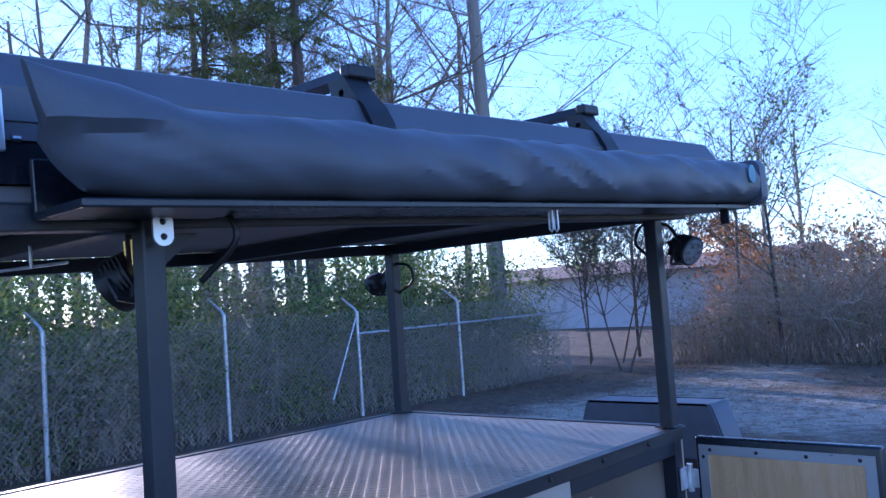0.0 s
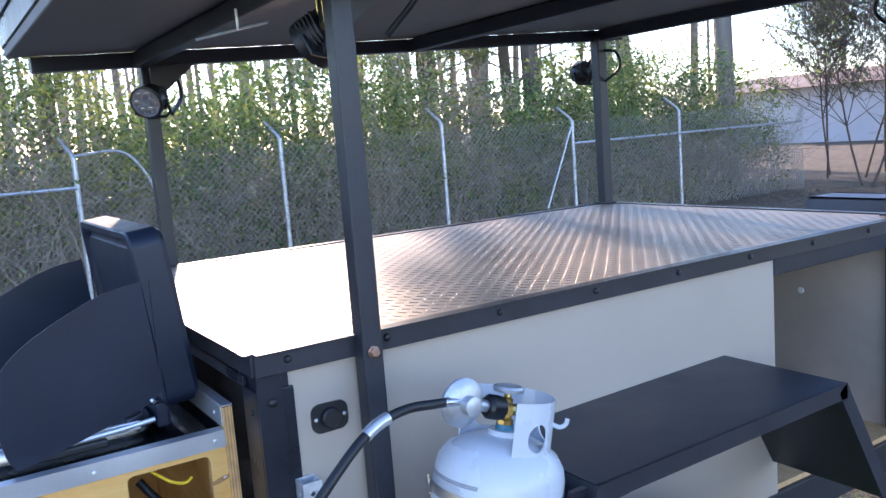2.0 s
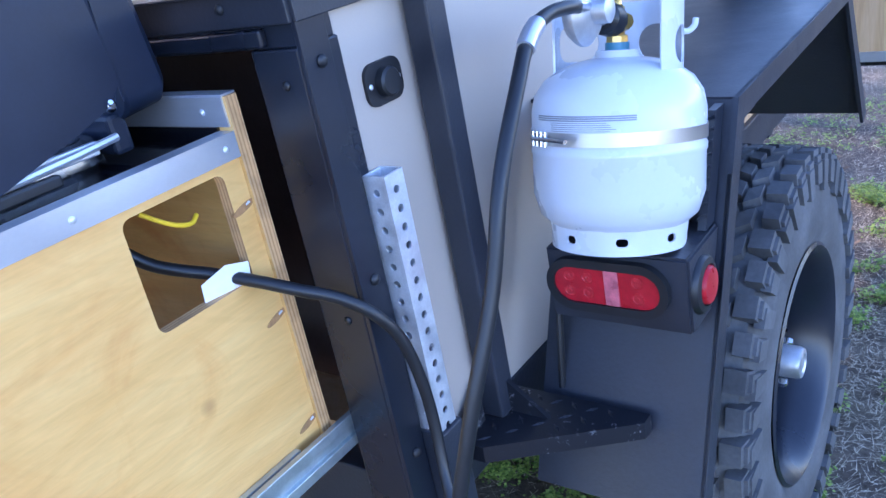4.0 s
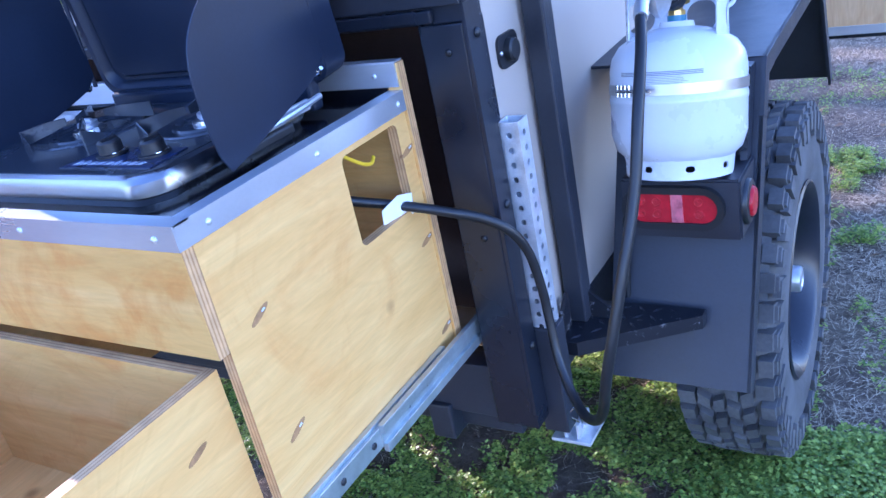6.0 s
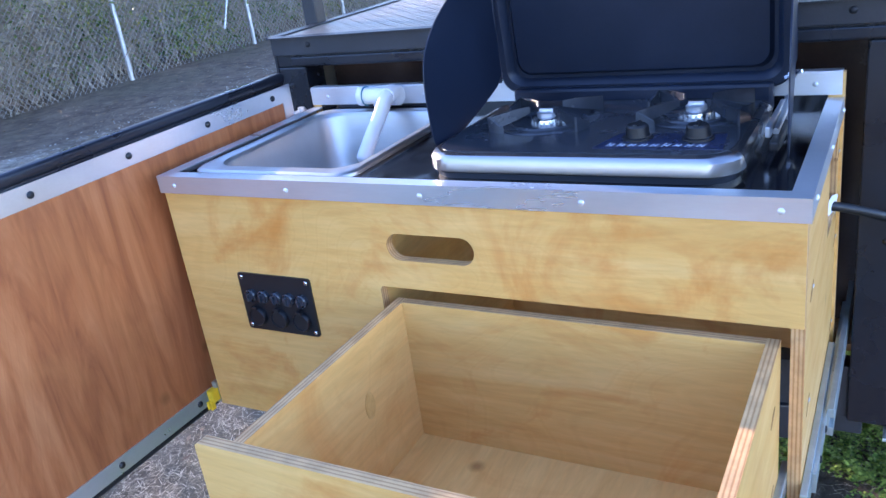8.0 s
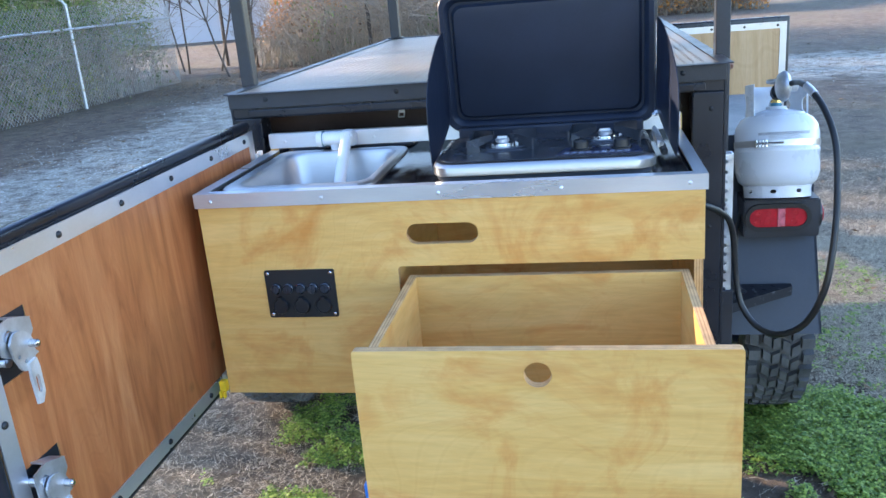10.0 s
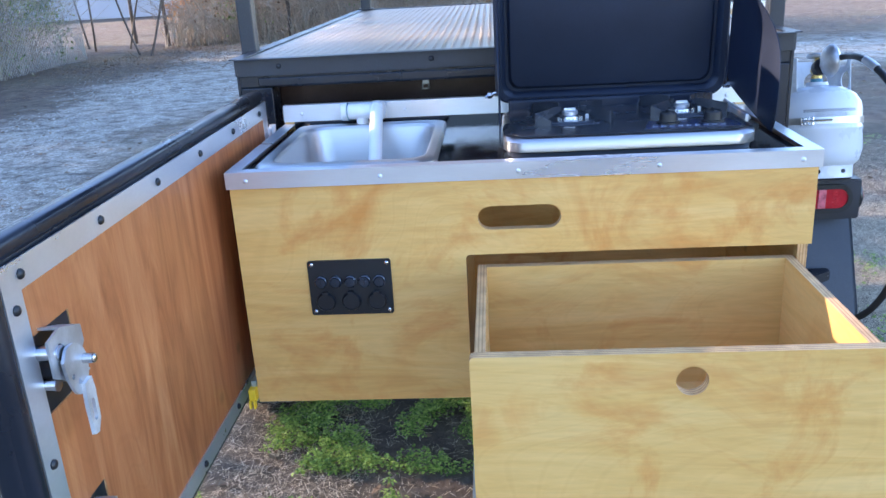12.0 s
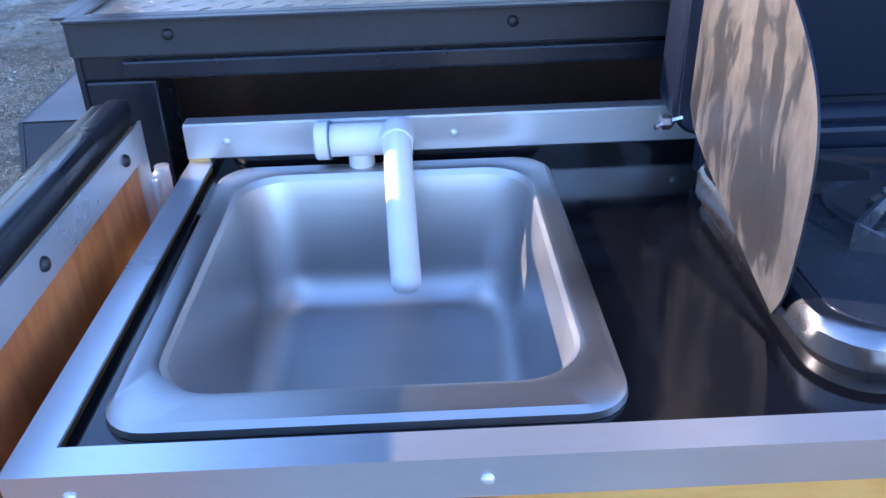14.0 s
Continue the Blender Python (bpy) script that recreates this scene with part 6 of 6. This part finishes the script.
def build_fence():
    f = thing("chain_link_fence", (FX, 4.2, GZ), "galvanised chain-link fence with angled top arms, overgrown from behind", "fence")
    for i, y in enumerate(POST_Y):
        bm = bmesh.new()
        h = 1.70 + 0.05 * ((i * 7) % 3)
        tube(bm, [(FX, y, GZ - 0.05), (FX, y, GZ + h)], 0.030, 10)
        part("fence_post", bm, GALV, f)
        bm = bmesh.new()
        tube(bm, [(FX, y, GZ + h - 0.02), (FX - 0.03, y - 0.02, GZ + h + 0.05), (FX - 0.24, y - 0.10, GZ + h + 0.24)], [0.028, 0.022, 0.014], 8)
        part("fence_arm", bm, GALV, f)
    for y0, y1 in ((POST_Y[9], POST_Y[10] + 3.5), (-13.3, POST_Y[6])):
        bm = bmesh.new()
        tube(bm, [(FX + 0.02, y0, GZ + 1.34), (FX + 0.02, y1, GZ + 1.36)], 0.021, 8)
        part("fence_rail", bm, GALV, f)
    bm = bmesh.new()
    tube(bm, [(FX + 0.03, POST_Y[9] - 0.05, GZ + 1.6), (FX + 0.03, POST_Y[9] - 0.62, GZ + 0.35)], 0.016, 8)
    part("fence_brace", bm, GALV, f)
    bm = bmesh.new()
    tube(bm, spline([(FX, POST_Y[6], GZ + 1.72), (FX, POST_Y[6] + 0.5, GZ + 1.74), (FX, POST_Y[6] + 0.75, GZ + 1.5), (FX + 0.02, POST_Y[6] + 0.9, GZ + 1.1)], 6), 0.015, 8)
    part("fence_brace", bm, GALV, f)
    # the wire mesh
    V, F = [], []
    y0, y1, h, c, r = -13.3, 15.2, 1.68, 0.082, 0.0024
    n = int((y1 - y0 + h) / c)
    for s in (1, -1):
        for i in range(n):
            a = y0 - h + i * c
            p0, p1 = (a, 0.0), (a + h, h)
            if s < 0:
                p0, p1 = (a, h), (a + h, 0.0)
            k = len(V)
            for (yy, zz) in (p0, p1):
                yy = min(max(yy, y0), y1)
                for dx, dz in ((r, 0), (-r, r), (-r, -r)):
                    V.append((FX + dx + 0.002 * s, yy, GZ + 0.03 + zz + dz))
            F += [(k, k + 1, k + 4, k + 3), (k + 1, k + 2, k + 5, k + 4), (k + 2, k, k + 3, k + 5)]
    scatter_mesh("wire_mesh", V, F, WIRE, f)["kind"] = "stuff"
    return f


build_fence()


# ---- trees and undergrowth ----
class Plant:
    """Collects tapered limbs and small leaves as plain vertex and face lists."""

    def __init__(self, seed):
        self.r = random.Random(seed)
        self.v, self.f, self.lv, self.lf, self.tips = [], [], [], [], []

    def limb(self, a, b, ra, rb, seg=5):
        d, u, w = frame_of(b - a)
        k = len(self.v)
        for p, rad in ((a, ra), (b, rb)):
            for i in range(seg):
                q = 2 * math.pi * i / seg
                self.v.append(tuple(p + (u * math.cos(q) + w * math.sin(q)) * rad))
        for i in range(seg):
            j = (i + 1) % seg
            self.f.append((k + i, k + j, k + seg + j, k + seg + i))

    def grow(self, p, d, length, rad, level, up=0.12, spread=0.75, kids=3, bend=0.16):
        r = self.r
        n = max(2, int(4 - level * 0.5)) if level else 7
        for i in range(n):
            d = (d + Vector((r.uniform(-1, 1), r.uniform(-1, 1), r.uniform(-1, 1))) * bend + Vector((0, 0, up * 0.3))).normalized()
            q = p + d * (length / n)
            ra, rb = rad * (1 - 0.6 * i / n), rad * (1 - 0.6 * (i + 1) / n)
            self.limb(p, q, max(ra, 0.0055), max(rb, 0.0045), 7 if level == 0 else (4 if level < 2 else 3))
            p = q
            if level and level < 4 or (level == 0 and i >= 2):
                for _ in range(kids if level == 0 else (2 if r.random() < 0.75 else 1)):
                    if level >= 3 and r.random() < 0.35:
                        continue
                    s = Vector((r.uniform(-1, 1), r.uniform(-1, 1), r.uniform(-0.25, 0.7))).normalized()
                    dd = (d * (1 - spread) + s * spread).normalized()
                    if level < 3:
                        self.grow(p, dd, length * r.uniform(0.32, 0.55), rb * r.uniform(0.4, 0.6), level + 1, up, spread, kids, bend * 1.2)
                    else:
                        e = p + dd * length * 0.45
                        self.limb(p, e, 0.0050, 0.0035, 3)
                        for _ in range(1):
                            o = p + (e - p) * r.uniform(0.3, 1.0)
                            self.limb(o, o + (dd + Vector((r.uniform(-1, 1), r.uniform(-1, 1), r.uniform(-0.4, 0.8))) * 0.8) * length * 0.26, 0.0035, 0.0022, 3)
        self.tips.append(p)

    def leaf(self, p, size, flat=0.0):
        r = self.r
        a = Vector((r.uniform(-1, 1), r.uniform(-1, 1), r.uniform(-1, 1) * (1 - flat))).normalized()
        b = a.cross(Vector((r.uniform(-1, 1), r.uniform(-1, 1), r.uniform(-1, 1)))).normalized()
        s = size * r.uniform(0.6, 1.3)
        k = len(self.lv)
        self.lv += [tuple(p - a * s), tuple(p + b * s * 0.45), tuple(p + a * s), tuple(p - b * s * 0.45)]
        self.lf.append((k, k + 1, k + 2, k + 3))

    def tuft(self, p, n, spread, size):
        for _ in range(n):
            self.leaf(p + Vector((self.r.gauss(0, 1), self.r.gauss(0, 1), self.r.gauss(0, 1))) * spread, size)

    def needles(self, p, n, size):
        """A spray of long needles round a twig's end."""
        r = self.r
        for _ in range(n):
            a = Vector((r.gauss(0, 1), r.gauss(0, 1), r.gauss(0.2, 1))).normalized()
            b = a.orthogonal().normalized() * size * 0.05
            k = len(self.lv)
            q = p + Vector((r.gauss(0, 1), r.gauss(0, 1), r.gauss(0, 1))) * size * 0.5
            self.lv += [tuple(q - b), tuple(q + b), tuple(q + a * size)]
            self.lf.append((k, k + 1, k + 2))


def tree(name, at, h, rad, seed, label, leaves=None, size=0.05, per=6, kids=3, spread=0.75, bark=None, lean=(0, 0), up=0.12, group="", limb=0.62):
    pl = Plant(seed)
    base = Vector((at[0], at[1], GZ - 0.1))
    pl.grow(base, Vector((lean[0], lean[1], 1)).normalized(), h, rad, 0, up, spread, kids, 0.05)
    t = thing(name, base, label, "tree", group)
    scatter_mesh("trunk", pl.v, pl.f, bark or BARK, t)
    if leaves is not None:
        for p in pl.tips:
            if p.z > GZ + 0.25 * h:
                if leaves is NEEDLE:
                    pl.needles(p, per, size)
                else:
                    pl.tuft(p, per, size * 2.2, size)
        scatter_mesh("crown", pl.lv, pl.lf, leaves, t)
    return t


def pine(at, h, rad, seed):
    """A tall pine: bare trunk below, whorls of drooping limbs with needle sprays above."""
    pl = Plant(seed)
    r = pl.r
    base = Vector((at[0], at[1], GZ - 0.1))
    p = base.copy()
    d = Vector((r.uniform(-0.03, 0.03), r.uniform(-0.03, 0.03), 1)).normalized()
    n = 14
    for i in range(n):
        q = p + d * (h / n) + Vector((r.uniform(-0.03, 0.03), r.uniform(-0.03, 0.03), 0))
        pl.limb(p, q, rad * (1 - 0.8 * i / n), rad * (1 - 0.8 * (i + 1) / n), 8)
        p = q
        if i >= 3:
            for k in range(4 if i < 6 else 5):
                a = r.uniform(0, 6.283)
                L = (0.9 + 2.4 * (1 - abs(i / n - 0.55))) * r.uniform(0.55, 1.0)
                o = p - d * r.uniform(0, h / n)
                dirn = Vector((math.cos(a), math.sin(a), r.uniform(-0.25, 0.65)))
                pts = [o + dirn * L * t + Vector((0, 0, -0.25 * L * t * t + 0.1 * L * t ** 4)) for t in (0, 0.3, 0.6, 1.0)]
                for m, (x, y) in enumerate(zip(pts, pts[1:])):
                    pl.limb(x, y, 0.030 * (1 - 0.28 * m), 0.022 * (1 - 0.28 * m), 4)
                if i < 5 and r.random() < 0.5:
                    continue
                for m in range(9):
                    s = r.uniform(0.35, 1.0)
                    c = o + dirn * L * s + Vector((0, 0, -0.25 * L * s * s + 0.1 * L * s ** 4))
                    side = Vector((-math.sin(a), math.cos(a), r.uniform(-0.1, 0.5))) * r.choice((-1, 1)) * r.uniform(0.1, 0.55)
                    pl.limb(c, c + side, 0.008, 0.004, 3)
                    pl.needles(c + side, 26, 0.20)
                    pl.needles(c + side * 0.5, 12, 0.18)
    t = thing("pine_tree", base, "tall pine with a bare lower trunk and loose green crown", "tree", "pines behind the fence")
    scatter_mesh("trunk", pl.v, pl.f, BARK, t)
    scatter_mesh("crown", pl.lv, pl.lf, NEEDLE, t)


for i, (x, y, h, rad) in enumerate(((-14.5, 10.4, 11, 0.17), (-13.0, 12.2, 12.5, 0.24), (-16.5, 14.2, 13, 0.20), (-19, 13.0, 14, 0.22), (-15.5, 2.5, 12, 0.18), (-17.5, -1.5, 12, 0.2))):
    pine((x, y), h, rad, 40 + i)
for i, (x, y, h, rad) in enumerate(((-13.5, 15.0, 10, 0.15), (-16.5, 18.5, 11, 0.16), (-12.2, 17.6, 9.5, 0.13), (-18.5, 21, 11, 0.17), (-13, 0.5, 10, 0.13), (-11.5, -4, 9, 0.12), (-21, 16.5, 12, 0.2), (-15.2, 12.4, 10.5, 0.13), (-14.2, 18.8, 10, 0.14), (-20, 46, 10, 0.16), (-26, 45, 11, 0.17), (-14, 47, 10, 0.15), (-9, 49, 9, 0.14), (-17, 50, 11, 0.16), (-20, 8.0, 12, 0.14), (-20.5, 10.0, 12, 0.15), (-21, 11.8, 12, 0.14))):
    tree("bare_tree", (x, y), h, rad, 60 + i, "leafless deciduous tree with fine grey twigs", DRYLEAF if i % 2 == 0 else None, 0.035, 4, 3, 0.72, TWIG, group="bare trees behind the fence")
for i, (x, y, h) in enumerate(((-9.0, 19.5, 5.2), (-7.6, 18.0, 4.6), (-6.3, 19.8, 5.8), (-4.6, 17.6, 4.4), (-7.1, 15.6, 3.6), (-7.35, 15.8, 3.2), (-8.9, 17.0, 4.0), (-9.6, 18.2, 3.4), (-8.3, 17.4, 3.0))):
    tree("sapling", (x, y), h, 0.05 if i < 4 else 0.026, 80 + i, "thin bare sapling with a few leaves", LEAF if i in (3, 6, 7) else None, 0.05, 3, 2 if i < 4 else 4, 0.55, BARK, lean=(0, 0) if i < 4 else ((0.3, 0.1), (-0.35, 0.1), (0.1, -0.1), (-0.2, 0.2), (0.35, 0.0))[i - 4], group="saplings at the edge of the lot")


def trunks():
    """Far woods: many thin bare trunks close together."""
    pl = Plant(7)
    r = pl.r
    for i in range(130):
        x = r.uniform(-36, -17)
        y = r.uniform(-18, 25)
        h = r.uniform(7, 13)
        p = Vector((x, y, GZ))
        q = p + Vector((r.uniform(-0.5, 0.5), r.uniform(-0.5, 0.5), h))
        m = (p + q) / 2 + Vector((r.uniform(-0.2, 0.2), r.uniform(-0.2, 0.2), 0))
        rad = r.uniform(0.05, 0.15)
        pl.limb(p, m, rad, rad * 0.7, 5)
        pl.limb(m, q, rad * 0.7, rad * 0.25, 5)
        for k in range(14):
            t = r.uniform(0.15, 1.0)
            o = p + (q - p) * t
            a = r.uniform(0, 6.283)
            e = o + Vector((math.cos(a), math.sin(a), r.uniform(0.2, 0.9))) * r.uniform(0.5, 1.8)
            pl.limb(o, e, 0.018, 0.006, 3)
            for _ in range(3):
                pl.limb(o + (e - o) * r.uniform(0.4, 1), e + Vector((r.uniform(-0.7, 0.7), r.uniform(-0.7, 0.7), r.uniform(0, 0.7))), 0.007, 0.003, 3)
    tagged(scatter_mesh("far_woods", pl.v, pl.f, TWIG), "bare far woods behind the fence", "woods", kind="stuff")


trunks()


def thicket(name, label, x0, x1, y0, y1, top, n_twig, n_leaf, seed, mats, size=0.045, thick=1.0, front=1.0, low=0.62):
    """Tangled stems and vines with leaves in uneven clumps."""
    pl = Plant(seed)
    r = pl.r

    def height(x, y):
        return top * (low + 0.55 * noise.noise((x * 0.35, y * 0.30, seed)) + 0.25 * noise.noise((x * 1.3, y * 1.1, seed + 5)))
    for i in range(n_twig):
        x, y = r.uniform(x0, x1), r.uniform(y0, y1)
        h = max(0.4, height(x, y)) * r.uniform(0.5, 1.1)
        p = Vector((x, y, GZ))
        d = Vector((r.uniform(-0.35, 0.35), r.uniform(-0.5, 0.5), 1)).normalized()
        rad = r.uniform(0.003, 0.008) * thick
        n = 5
        for k in range(n):
            d = (d + Vector((r.uniform(-0.4, 0.4), r.uniform(-0.5, 0.5), -0.16 * k * r.random()))).normalized()
            q = p + d * (h / n)
            pl.limb(p, q, rad, rad * 0.85, 3)
            p, rad = q, rad * 0.85
            if r.random() < 0.6:
                e = p + Vector((r.uniform(-1, 1), r.uniform(-1, 1), r.uniform(-0.3, 0.7))) * 0.4
                pl.limb(p, e, 0.004, 0.002, 3)
    # pale bare vines that arch at the front of the mass
    for i in range(n_twig // 10):
        x, y = r.uniform(x1 - 0.35, x1), r.uniform(y0, y1)
        p = Vector((x, y, GZ + r.uniform(0, 0.8)))
        d = Vector((0, r.uniform(-0.6, 0.6), 1)).normalized()
        rad = r.uniform(0.003, 0.0065) * thick
        for k in range(9):
            d = (d + Vector((r.uniform(-0.12, 0.05), r.uniform(-0.35, 0.35), r.uniform(-0.30, 0.12)))).normalized()
            q = p + d * r.uniform(0.12, 0.24)
            pl.limb(p, q, rad, rad * 0.9, 4)
            p, rad = q, rad * 0.9
    t = thing(name, ((x0 + x1) / 2, (y0 + y1) / 2, GZ), label, "bushes", kind="stuff")
    scatter_mesh("stems", pl.v, pl.f, TWIG, t)
    for gi, m in enumerate(mats):
        pl.lv, pl.lf = [], []
        made = 0
        while made < n_leaf // len(mats):
            x, y = x1 - (x1 - x0) * r.random() ** front, r.uniform(y0, y1)
            hh = max(0.2, height(x, y))
            z = hh * r.random() ** 0.95
            c = noise.noise((x * 0.9 + 31 * gi, y * 0.75, z * 0.9 + seed))
            if c < (0.02 if gi == 0 else 0.16) - 0.25 * (z / top > 0.8):
                made += 0.25
                continue
            k = r.randint(4, 9)
            pl.tuft(Vector((x, y, GZ + 0.1 + z)), k, 0.12, size)
            made += k
        scatter_mesh("leaves", pl.lv, pl.lf, m, t)


thicket("hedge", "dense evergreen vines and brush growing behind the fence", -10.6, FX - 0.10, -13, 14.8, 3.4, 5000, 170000, 11, (LEAF, VINE, LEAF, IVY), 0.038, front=1.3, low=0.70)
thicket("hedge", "tall evergreen undergrowth in the woods behind the fence", -15.0, -11.0, -16, 18, 3.6, 2000, 46000, 17, (LEAF, IVY, LEAF), 0.085)
thicket("bramble_bank", "bare brown brambles at the edge of the lot", -7.4, -0.5, 17.2, 19.8, 3.9, 1500, 1800, 29, (DRYLEAF, LEAF), 0.05, thick=1.7)
# the far bank's sunlit look is carried by its orange leaf colour
thicket("bramble_bank", "bank of rust-coloured brambles beyond the lot, sunlight painted into the leaf colour", -11.0, 6.0, 27.0, 30.5, 3.8, 2200, 52000, 23, (ORANGE, ORANGE, DRYLEAF), 0.075, thick=2.0, low=0.8)


def build_pole():
    p = thing("utility_pole", (-9.8, 14.9, GZ), "weathered grey wooden utility pole", "utility pole")
    bm = bmesh.new()
    tube(bm, [(-9.8, 14.9, GZ - 0.2), (-9.9, 14.9, 4.0), (-10.05, 14.9, 10.0)], [0.20, 0.17, 0.13], 14)
    part("pole", bm, POLEWOOD, p)


build_pole()


def build_house():
    """A pale low building beyond the lot."""
    h = thing("house", (-15, 37, GZ), "pale single-storey building with a shallow brown roof, behind trees", "house")
    bm = bmesh.new()
    box(bm, -26, -10.5, 34, 41, GZ, GZ + 2.5)
    part("wall", bm, SIDING, h)
    bm = bmesh.new()
    loft(bm, [[(x, 33.3, GZ + 2.45), (x, 37.5, GZ + 3.2), (x, 41.7, GZ + 2.45)] for x in (-26.6, -9.9)])
    part("roof", bm, ROOFING, h)


build_house()


# ---- ground cover ----
def ground_cover():
    r = random.Random(9)

    def clumps(name, label, n, area, m, make, cond=None):
        V, F = [], []
        made = 0
        tries = 0
        while made < n and tries < n * 30:
            tries += 1
            x, y = r.uniform(area[0], area[1]), r.uniform(area[2], area[3])
            if cond and not cond(x, y):
                continue
            # thin out raggedly towards the borders of a patch
            if name == "dead_grass":
                rim = min(x - area[0], area[1] - x, y - area[2], area[3] - y)
                if rim < 0.5 and rim + 0.3 * noise.noise((x * 1.7, y * 1.7, 6)) < 0.5 * r.random():
                    continue
            make(V, F, x, y)
            made += 1
        ob = scatter_mesh(name, V, F, m)
        tagged(ob, label, name.replace("_", " "), kind="stuff")

    def weed(V, F, x, y):
        hgt = r.uniform(0.012, 0.055)
        wide = r.uniform(0.012, 0.034)
        for k in range(r.randint(9, 15)):
            a = r.uniform(0, 6.283)
            u = r.random() ** 0.6
            d = wide * u
            cx, cy, cz = x + d * math.cos(a), y + d * math.sin(a), GZ + hgt * (1.1 - 0.6 * u * u) * r.uniform(0.75, 1.1)
            s = r.uniform(0.0028, 0.0064)
            tx, ty = r.uniform(-0.5, 0.5), r.uniform(-0.5, 0.5)
            i = len(V)
            V.extend([(cx - s, cy, cz - s * tx), (cx - s * 0.1, cy + s * 0.9, cz + s * ty), (cx + s, cy + s * 0.2, cz + s * tx), (cx + s * 0.1, cy - s, cz - s * ty)])
            F.append((i, i + 1, i + 2, i + 3))

    def blade(V, F, x, y):
        for k in range(3):
            a = r.uniform(0, 6.283)
            L, w = r.uniform(0.012, 0.046), r.uniform(0.0004, 0.0010)
            lift = r.uniform(0.0, 0.35) * L
            dx, dy = math.cos(a), math.sin(a)
            x2, y2 = x + r.uniform(-0.03, 0.03), y + r.uniform(-0.03, 0.03)
            i = len(V)
            z = GZ + r.uniform(0.002, 0.014)
            V.extend([(x2 - dy * w * 1.4, y2 + dx * w * 1.4, z), (x2 + dy * w * 1.4, y2 - dx * w * 1.4, z), (x2 + dx * L, y2 + dy * L, z + lift)])
            F.append((i, i + 1, i + 2))

    def litter(V, F, x, y):
        s = r.uniform(0.010, 0.028)
        a = r.uniform(0, 6.283)
        ca, sa = math.cos(a) * s, math.sin(a) * s
        i = len(V)
        z = GZ + r.uniform(0.006, 0.02)
        t = [r.uniform(-0.3, 0.5) * s for _ in range(4)]
        V.extend([(x - ca, y - sa, z + t[0]), (x - sa * 0.5, y + ca * 0.5, z + t[1]), (x + ca, y + sa, z + t[2]), (x + sa * 0.5, y - ca * 0.5, z + t[3])])
        F.append((i, i + 1, i + 2, i + 3))

    def pebble(V, F, x, y):
        q = r.uniform(0.003, 0.006) + 0.010 * r.random() ** 4
        a = r.uniform(0, 6.283)
        i = len(V)
        z = GZ + q * 0.2
        for k in range(5):
            w = a + k * 1.2566
            V.append((x + q * r.uniform(0.7, 1.2) * math.cos(w), y + q * r.uniform(0.7, 1.2) * math.sin(w), z))
        V.append((x + q * r.uniform(-0.3, 0.3), y + q * r.uniform(-0.3, 0.3), z + q * r.uniform(0.5, 0.9)))
        F.extend([(i + k, i + (k + 1) % 5, i + 5) for k in range(5)])

    def green(x, y):
        return noise.noise((x * 1.8, y * 1.8, 4)) + 0.8 * noise.noise((x * 7, y * 7, 9)) > 0.10 - 0.24 * (abs(x - 0.4) < 0.8 and abs(y - 0.9) < 1.0) + max(0, x - 0.92) * 2.2

    def away(x, y):
        return math.hypot(x + 5.0, 0) > 1.5
    clumps("green_weeds", "low green clover and weeds round the trailer", 14000, (-0.75, 1.7, 0.2, 3.2), WEED, weed, green)
    clumps("green_weeds", "thick green weeds in the shade under the trailer", 1500, (-0.85, 0.3, 0.72, 1.7), WEED, weed, lambda x, y: noise.noise((x * 2.2, y * 2.2, 2)) + 0.6 * noise.noise((x * 8, y * 8, 5)) > 0.10 + 0.5 * max(0, abs(x + 0.35) - 0.3))
    clumps("green_weeds", "tuft of bright green weeds behind the wheel", 2600, (0.85, 1.5, 0.5, 1.35), WEED, weed, lambda x, y: ((x - 1.14) / 0.30) ** 2 + ((y - 0.92) / 0.36) ** 2 < 0.9 + 0.7 * noise.noise((x * 5, y * 5, 8)))
    clumps("green_weeds", "sparse low green weeds on the open lot", 3000, (-3.5, 3.2, -1.5, 6), WEED, weed, lambda x, y: noise.noise((x * 1.1, y * 1.1, 14)) > 0.25)
    clumps("dead_grass", "dry tan grass lying on the soil", 120000, (-3.4, 4.0, -1.5, 5.5), DRYGRASS, blade, lambda x, y: not (abs(x - 0.4) < 0.9 and abs(y - 0.9) < 0.7) or r.random() < 0.3)
    clumps("dead_grass", "matted straw-coloured grass beside the wheel", 44000, (0.95, 3.0, 0.3, 3.6), DRYGRASS, blade)
    clumps("dead_grass", "dry tan grass further off on the lot", 20000, (-8, 12, 4, 19), DRYGRASS, blade, away)
    clumps("gravel", "pale crushed stone scattered over the drive", 14000, (-7.4, -1.8, -1.0, 12.0), PEBBLE, pebble, lambda x, y: r.random() > abs(x + 4.6 + 1.6 * noise.noise((x * 0.5, y * 0.5, 3))) / 2.3)
    clumps("gravel", "pale stones on the far stretch of the drive", 4000, (-4.0, 6.0, 8.6, 14.0), PEBBLE, pebble, lambda x, y: r.random() > abs(y - 11.2 + noise.noise((x * 0.5, y * 0.5, 5))) / 2.4)
    clumps("leaf_litter", "dark dead leaves banked along the brambles and fence", 9000, (-8.1, -0.5, 11.8, 17.5), DRYLEAF, litter, lambda x, y: r.random() < 0.35 + 0.65 * (y - 11.8) / 5)
    clumps("leaf_litter", "fallen brown leaves scattered on the lot", 9000, (-8.0, 9, -2, 17), DRYLEAF, litter)


ground_cover()
